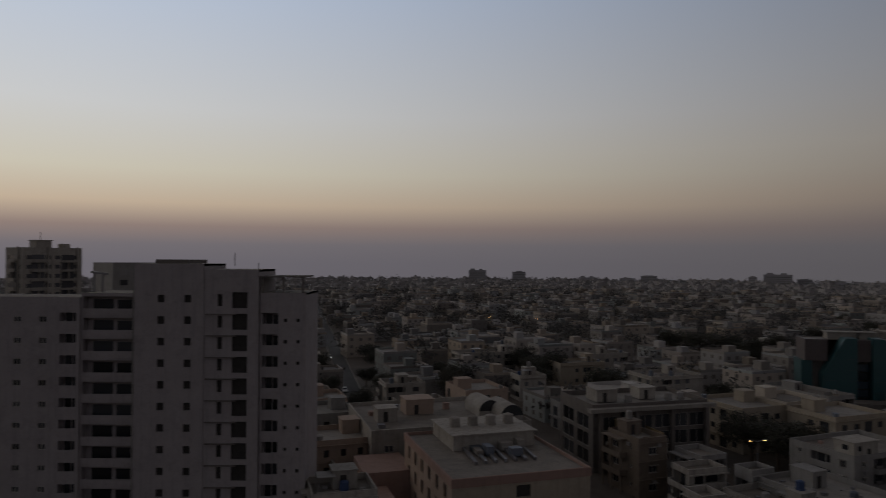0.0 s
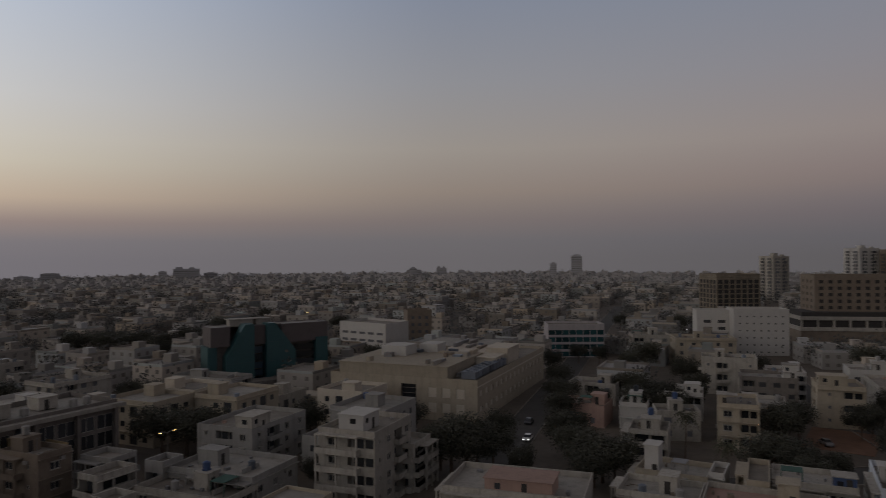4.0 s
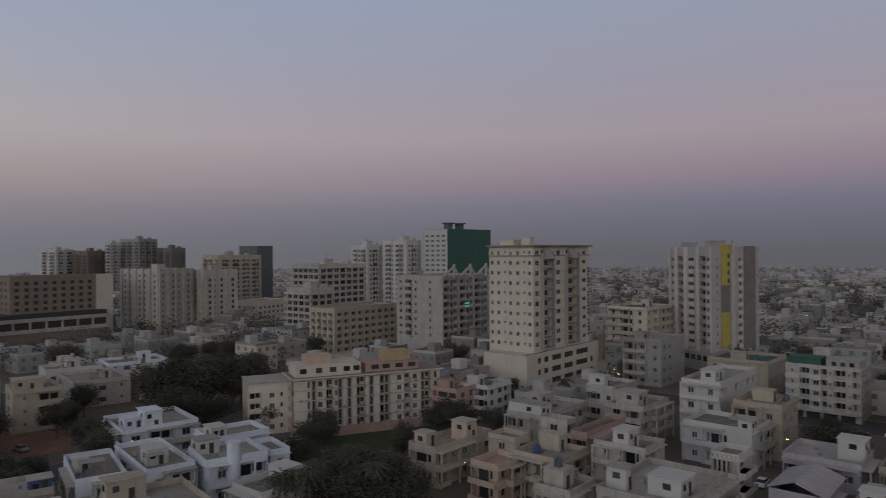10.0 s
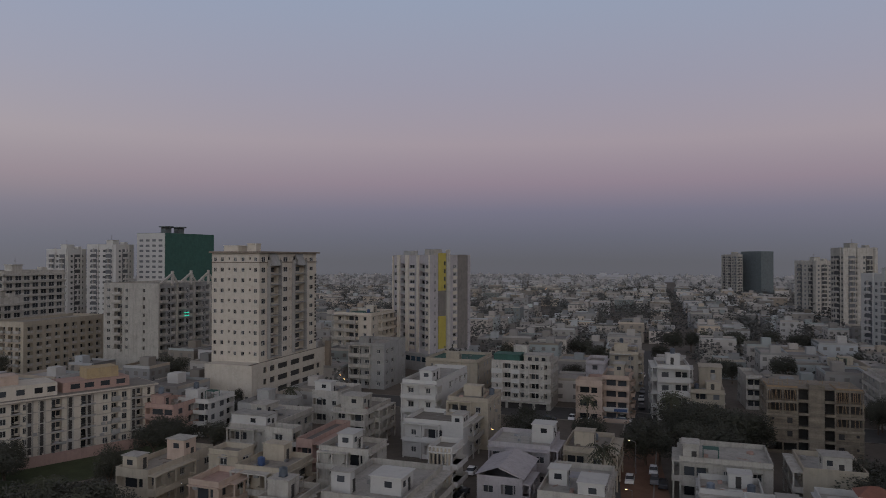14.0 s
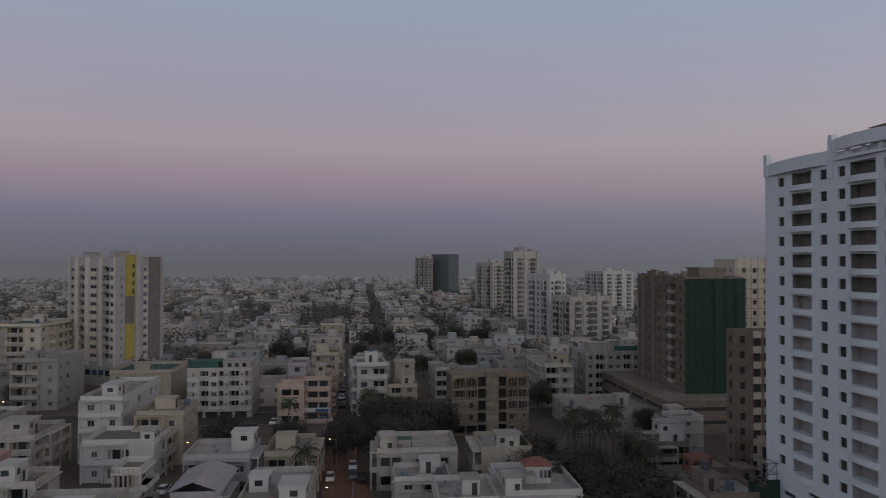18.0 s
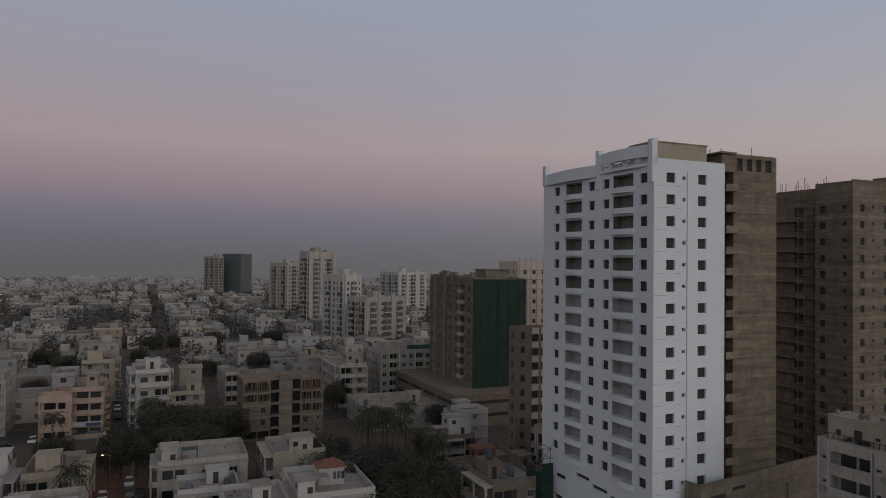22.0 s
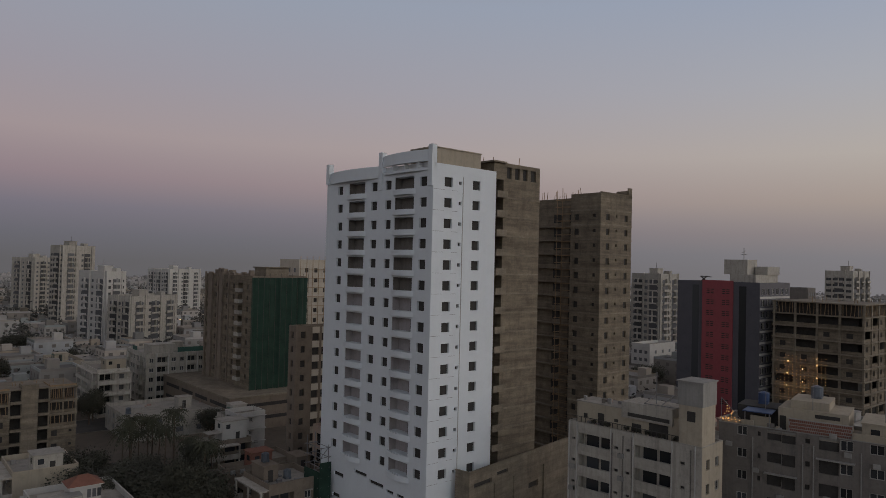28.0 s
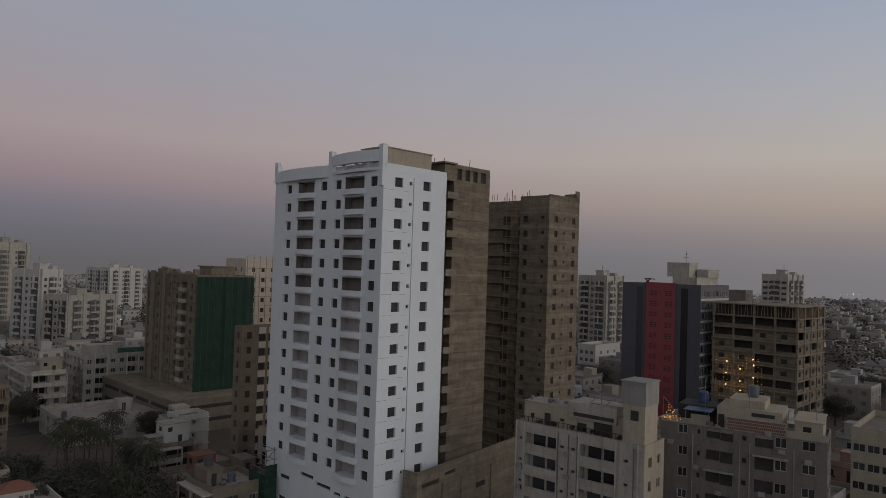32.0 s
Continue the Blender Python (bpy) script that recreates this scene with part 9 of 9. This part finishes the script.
skyline_tower(577, 1198, -25.7, 45.3, 21.9, 0)
skyline_tower(625, 1201, -27.5, 24.2, 14.7, 1)
skyline_tower(696, 1189, -30.3, 44.7, 8.3, 0)
skyline_tower(463, 1310, -19.5, 33.0, 6.2, 1)
skyline_tower(529, 1273, -22.6, 27.7, 7.0, 0)
skyline_tower(746, 1159, -32.8, 27.8, 5.9, 1)
skyline_tower(1088, 711, -56.8, 20.0, 43.7, 2)
skyline_tower(983, 689, -55.0, 11.2, 30.2, 1)
skyline_tower(895, 943, -43.5, 13.4, 21.6, 1)
skyline_tower(980, 899, -47.5, 12.4, 15.6, 1)
skyline_tower(993, 885, -48.3, 10.2, 7.1, 0)
skyline_tower(894, 1001, -41.8, 21.5, 5.9, 0)
skyline_tower(996, 882, -48.5, 15.0, 5.3, 0)
skyline_tower(971, 943, -45.8, 19.8, 19.2, 0)
skyline_tower(917, 964, -43.6, 28.3, 17.3, 1)
skyline_tower(824, 1044, -38.3, 34.8, 6.7, 0)
skyline_tower(792, -1068, -143.4, 24.1, 4.5, 0)
skyline_tower(878, -959, -137.5, 50.0, 4.2, 0)
skyline_tower(657, -1142, -150.1, 17.4, 3.9, 0)
skyline_tower(795, -761, -133.7, 34.8, 8.1, 0)
skyline_tower(667, -745, -138.2, 13.8, 17.4, 1)
skyline_tower(731, -1075, -145.8, 54.8, 6.0, 0)
skyline_tower(1052, -763, -126.0, 30.9, 13.0, 0)
skyline_tower(920, -961, -136.2, 28.3, 8.4, 0)
skyline_tower(744, -942, -141.7, 45.3, 15.1, 0)
skyline_tower(752, -1097, -145.6, 25.9, 11.8, 1)

TAKEN += [(-10, -100, -145.5, 26, 30), (-48, -137, -145.5, 12, 32), (-18, -108, -140.0, 31, 30), (-112, -184, -145.5, 20, 25), (-128, -164, -145.5, 22, 23), (-43, -84, -142.0, 10, 20), (-68, -81, -132.4, 10, 22), (-75, 99, 0.0, 57, 22)]
TAKEN += [(184, -75, -55.5, 42, 16), (266, -76, -55.5, 32, 24), (215, -163, -82.0, 26, 26), (29, -193, -145.5, 18, 31), (11, -166, -145.5, 12, 43), (165, -4, -82.5, 50, 14), (148, -10, -82.5, 44, 24), (22, -165, 0.0, 45, 40), (40, -195, 0.0, 28, 30), (50, -156, -145.5, 34, 16)]
TAKEN += [(136, 120, 22.0, 75, 46), (110, 209, -13.0, 43, 24), (31, 145, 15.0, 28, 14), (1, 95, 17.0, 22, 26), (-10, 137, 17.0, 30, 30), (358, 102, -55.0, 47, 30), (390, 42, -45.0, 47, 34), (76, -165, -145.5, 24, 16)]

# ---- the rest of the town: rows of small houses and gardens between the streets ----
def inside(x, y, pad):
    for cx, cy, yaw, W, L in TAKEN:
        dx, dy = x - cx, y - cy
        if abs(dx) + abs(dy) > 160:
            continue
        c, s = math.cos(radians(yaw)), math.sin(radians(yaw))
        u, v = dx * c + dy * s, -dx * s + dy * c
        if -pad < u < W + pad and -pad < v < L + pad:
            return True
    for xa, ya, xb, yb, wd in ROADS:
        ex, ey = xb - xa, yb - ya
        q = max(0.0, min(1.0, ((x - xa) * ex + (y - ya) * ey) / (ex * ex + ey * ey)))
        if math.hypot(x - xa - q * ex, y - ya - q * ey) < wd / 2 + pad * 0.8:
            return True
    return False


def plots(r0, r1, step_u, step_v, seed):
    """Plot centres on the local street grid between two distances."""
    r = random.Random(seed)
    out = []
    for grid, lo, hi in ((34.5, -235.0, -72.0), (20.0, -72.0, 55.0)):
        c, s = math.cos(radians(grid)), math.sin(radians(grid))
        n = int(r1 / min(step_u, step_v)) + 2
        for i in range(-n, n + 1):
            for j in range(-n, n + 1):
                u = i * step_u + (i // 6) * 9.0
                v = j * step_v + (j // 2) * 7.5
                x, y = u * c - v * s + r.uniform(-0.8, 0.8), u * s + v * c + r.uniform(-0.8, 0.8)
                d = math.hypot(x, y)
                az = (math.degrees(math.atan2(-x, y)) - 125.0) % 360 - 235.0
                if r0 < d < r1 and lo < az <= hi:
                    out.append((x, y, grid + 90 * r.randrange(4), d, r.random()))
    return out


def join(g, other, m):
    """Adds another mesh's quads at the pose m."""
    n = len(g.v)
    g.v += [tuple(m @ Vector(p)) for p in other.v]
    g.f += [tuple(n + i for i in f) for f in other.f]


def small_house(W, L, floors, wall, seed):
    """A plain town house for the middle distance: all four walls with windows, roof, stair room."""
    r = random.Random(seed)
    fh, par = 3.2, 0.9
    z1 = floors * fh + par
    root = thing("town_house", "small flat-roofed town house of weathered plaster", "house", pose(0, 0, 0))
    wall_geo, ledge_geo, panes = Geo(), Geo(), []
    for m, size in zip((pose(-W / 2, -L / 2, 0) @ p for p in face_poses(W, L)), (W, L, W, L)):
        n = max(2, int(size / 3.6))
        pat = [o for o in even(size, n, r.choice((1.3, 1.6, 1.0)), 0.9, 2.2) if r.random() < 0.85]
        k = r.randrange(n)
        pat = [o if i != k else (o[0] - 0.4, o[1] + 0.4, 0.15, 2.5, "w") for i, o in enumerate(pat)]
        ops = [(o[0], o[1], 0.1 + f * fh + o[2], 0.1 + f * fh + o[3], 0.2) for f in range(floors) for o in pat]
        join(wall_geo, wall_with_openings(size, 0, z1, ops), m)
        pane = Geo()
        for o in ops:
            pane.quad((o[0], 0.15, o[2]), (o[1], 0.15, o[2]), (o[1], 0.15, o[3]), (o[0], 0.15, o[3]))
        panes.append((pane, m))
        for i in range(1, floors + 1):
            if r.random() < 0.6:
                join(ledge_geo, Geo().box(-0.05, -0.5 if r.random() < 0.4 else -0.2, i * fh - 0.15, size * r.choice((1, 1, 0.5)), -0.003, i * fh + 0.02), m)
    part("wall", wall_geo, wall, root)
    if ledge_geo.v:
        part("ledge", ledge_geo, wall, root)["kind"] = "stuff"
    glass_geo = Geo()
    for pane, m in panes:
        join(glass_geo, pane, m)
    part("windows", glass_geo, "glass", root)["kind"] = "stuff"
    holder = pose(-W / 2, -L / 2, 0)
    t, z = 0.2, z1 - par
    part("roof", Geo().box(t, t, z - 0.2, W - t, L - t, z), r.choice(("roof", "roofpale")), root, at=holder)
    g = parapet_ring(W, L, z, z1, t)
    part("parapet", g, wall, root, at=holder)
    sw = r.uniform(2.8, 4.0)
    sx, sy = r.uniform(0.5, W - sw - 0.5), r.uniform(0.5, L - 4)
    part("stair_room", Geo().box(sx, sy, z, sx + sw, sy + 3.4, z + 2.6).box(sx - 0.15, sy - 0.15, z + 2.6, sx + sw + 0.15, sy + 3.55, z + 2.75), wall, root, at=holder)
    if r.random() < 0.7:
        tx, ty = (1.4, L - 1.6) if sx > W / 2 - sw / 2 else (W - 1.5, 1.6)
        part("water_tank", Geo().tube(tx, ty, z, z + 1.5, 0.65, 10), r.choice(("tank", "bluetank", "grey")), root, at=holder)
    return root


VARIANTS = [(13, 15, 2, "offwhite"), (12, 16, 2, "cream"), (14, 13, 3, "grey"), (11, 15, 2, "offwhite"), (13, 16, 3, "cream"), (12, 12, 2, "grey"), (14, 16, 3, "white"), (12, 14, 2, "pink"), (13, 13, 3, "beige"), (11, 13, 2, "offwhite"), (14, 15, 3, "grey"), (12, 15, 3, "peach")]
MASTERS = [None] * len(VARIANTS)
rt = random.Random(77)
# low annexes, garages and yard rooms squeezed between the near houses
annexes = 0
for x, y, yaw, d, q in sorted(plots(92, 215, 9.0, 10.0, 12), key=lambda p: p[3]):
    if annexes >= 30 or inside(x, y, 4.4):
        continue
    w, l, h = rt.uniform(6.5, 9.0), rt.uniform(6.5, 9.0), rt.choice((3.4, 3.8, 4.2, 6.4))
    m = pose(x, y, 0, 0, 0, yaw) @ pose(-w / 2, -l / 2, 0)
    wall = rt.choice(("offwhite", "cream", "offwhite", "grey", "white", "pink"))
    yard = thing("annexe", "low %s annexe squeezed between town houses" % ("one-storey" if h < 5 else "two-storey"), "house", m)
    body, panes = Geo(), Geo()
    for pm, size in zip(face_poses(w, l), (w, l, w, l)):
        ops = [(size * a, size * a + 1.3, f * 3.3 + 0.9, f * 3.3 + 2.2, 0.2) for a in (0.15, 0.6) for f in range(1 if h < 5 else 2)]
        n = len(body.v)
        piece = wall_with_openings(size, 0, h, ops)
        body.v += [tuple(pm @ Vector(p)) for p in piece.v]
        body.f += [tuple(n + i for i in f) for f in piece.f]
        for o in ops:
            panes.quad(*(tuple(pm @ Vector(p)) for p in ((o[0], 0.15, o[2]), (o[1], 0.15, o[2]), (o[1], 0.15, o[3]), (o[0], 0.15, o[3]))))
    part("wall", body, wall, yard)
    part("windows", panes, "glass", yard)["kind"] = "stuff"
    roof_top(yard, w, l, h, 0.5, rt.choice(("roof", "roofpale")), wall)
    TAKEN.append((m.translation.x, m.translation.y, yaw, w, l))
    annexes += 1
near_count = 0
far_list = []
for x, y, yaw, d, q in sorted(plots(95, 900, 14.5, 16.0, 3), key=lambda p: p[3]):
    if inside(x, y, 7.2):
        if q > 0.5 and not inside(x, y, 3.0):
            if TREES[0] < 255 and d < 330:
                tree(x, y, 2.5 + 2.5 * rt.random(), 6 + 4 * rt.random())
            else:
                far_list.append((x, y, yaw, d, "tree"))
        continue
    if q < (0.24 if d < 330 else 0.5):
        if TREES[0] < 255:
            tree(x + rt.uniform(-3, 3), y + rt.uniform(-3, 3), 4 + 3 * rt.random(), 7 + 5 * rt.random())
        else:
            far_list.append((x, y, yaw, d, "tree"))
        continue
    if near_count < 52 and d < 400:
        i = rt.randrange(len(VARIANTS))
        if MASTERS[i] is None:
            MASTERS[i] = small_house(*VARIANTS[i], 40 + i)
            MASTERS[i].matrix_world = pose(x, y, 0, 0, 0, yaw)
        else:
            copy_thing(MASTERS[i], pose(x, y, 0, 0, 0, yaw))
        near_count += 1
        far_list.append((x + 9.0, y + rt.uniform(-6, 6), yaw, d, "shrub"))
    else:
        far_list.append((x, y, yaw, d, "house"))


def far_geo(items, seed, windows):
    r = random.Random(seed)
    wall, roof, win, leaf = Geo(), Geo(), Geo(), Geo()
    for x, y, yaw, d, kind in items:
        if kind != "house" or r.random() < 0.55:
            for k in range(r.randrange(1, 4) if kind != "shrub" else 1):
                tr, th = (r.uniform(3.5, 6.5), r.uniform(7, 12)) if kind != "shrub" else (r.uniform(1.4, 2.6), r.uniform(4, 7))
                tx, ty = x + r.uniform(-9, 9) * (kind != "shrub"), y + r.uniform(-9, 9) * (kind != "shrub")
                big = 0.75 if windows else 2.0
                for n in range(64 if windows else 10):
                    c = Vector((tx + r.gauss(0, tr * 0.42), ty + r.gauss(0, tr * 0.42), th * 0.6 + r.gauss(0, th * 0.17)))
                    a = Vector((r.gauss(0, 1), r.gauss(0, 1), r.gauss(0, 1))).normalized() * r.uniform(0.5, 1.1) * big
                    b = a.orthogonal().normalized() * r.uniform(0.4, 0.9) * big
                    leaf.quad(tuple(c - a), tuple(c + b), tuple(c + a), tuple(c - b))
            if kind != "house":
                continue
        w, l, n = r.uniform(9, 15), r.uniform(10, 16), r.choice((2, 2, 2, 2, 3, 3))
        h = n * 3.2 + 0.8
        m = pose(x, y, 0, 0, 0, yaw)

        def put(g, x0, y0, z0, x1, y1, z1):
            k = len(g.v)
            g.box(x0, y0, z0, x1, y1, z1)
            g.v[k:] = [tuple(m @ Vector(p)) for p in g.v[k:]]

        put(wall, -w / 2, -l / 2, 0, w / 2, l / 2, h - 0.8)
        for a in () if not windows else ((-w / 2, -l / 2, w / 2, -l / 2 + 0.25), (-w / 2, l / 2 - 0.25, w / 2, l / 2), (-w / 2, -l / 2, -w / 2 + 0.25, l / 2), (w / 2 - 0.25, -l / 2, w / 2, l / 2)):
            put(wall, a[0], a[1], h - 0.8, a[2], a[3], h)
        put(roof, -w / 2 + 0.3, -l / 2 + 0.3, h - 0.8, w / 2 - 0.3, l / 2 - 0.3, h - 0.7)
        sx, sy = r.uniform(-w / 2 + 0.5, w / 2 - 4), r.uniform(-l / 2 + 0.5, l / 2 - 4)
        put(wall, sx, sy, h - 0.7, sx + 3.4, sy + 3.4, h + 2.0)
        if windows and d < 760:
            for f in range(n):
                for k in range(3):
                    u = -w / 2 + (k + 0.5) * w / 3
                    put(win, u - 0.7, -l / 2 - 0.03, f * 3.2 + 1, u + 0.7, l / 2 + 0.03, f * 3.2 + 2.3)
                    u = -l / 2 + (k + 0.5) * l / 3
                    put(win, -w / 2 - 0.03, u - 0.7, f * 3.2 + 1, w / 2 + 0.03, u + 0.7, f * 3.2 + 2.3)
    return wall, roof, win, leaf


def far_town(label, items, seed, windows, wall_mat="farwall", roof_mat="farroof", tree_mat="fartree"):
    wall, roof, win, leaf = far_geo(items, seed, windows)
    for name, g, mat, text in (("distant_houses", wall, wall_mat, "dense low pale houses " + label), ("distant_roofs", roof, roof_mat, "flat grey roofs of the houses " + label),
                               ("distant_windows", win, "darkgrey", "small dark windows of the houses " + label), ("distant_trees", leaf, tree_mat, "dark garden trees among the houses " + label)):
        if g.v:
            tagged(new(name, g.mesh(name, mat)), text, "houses" if "tree" not in name else "trees", "", "stuff")


far_town("in the middle distance", far_list, 5, True)
# farthest rows use paints paled towards the haze colour
far_town("towards the horizon", [(x, y, yaw, d, "tree" if q < 0.5 else "house") for x, y, yaw, d, q in plots(900, 1470, 21.0, 24.0, 8) if not inside(x, y, 6)], 6, False, "hazewall", "hazewall", "hazedark")
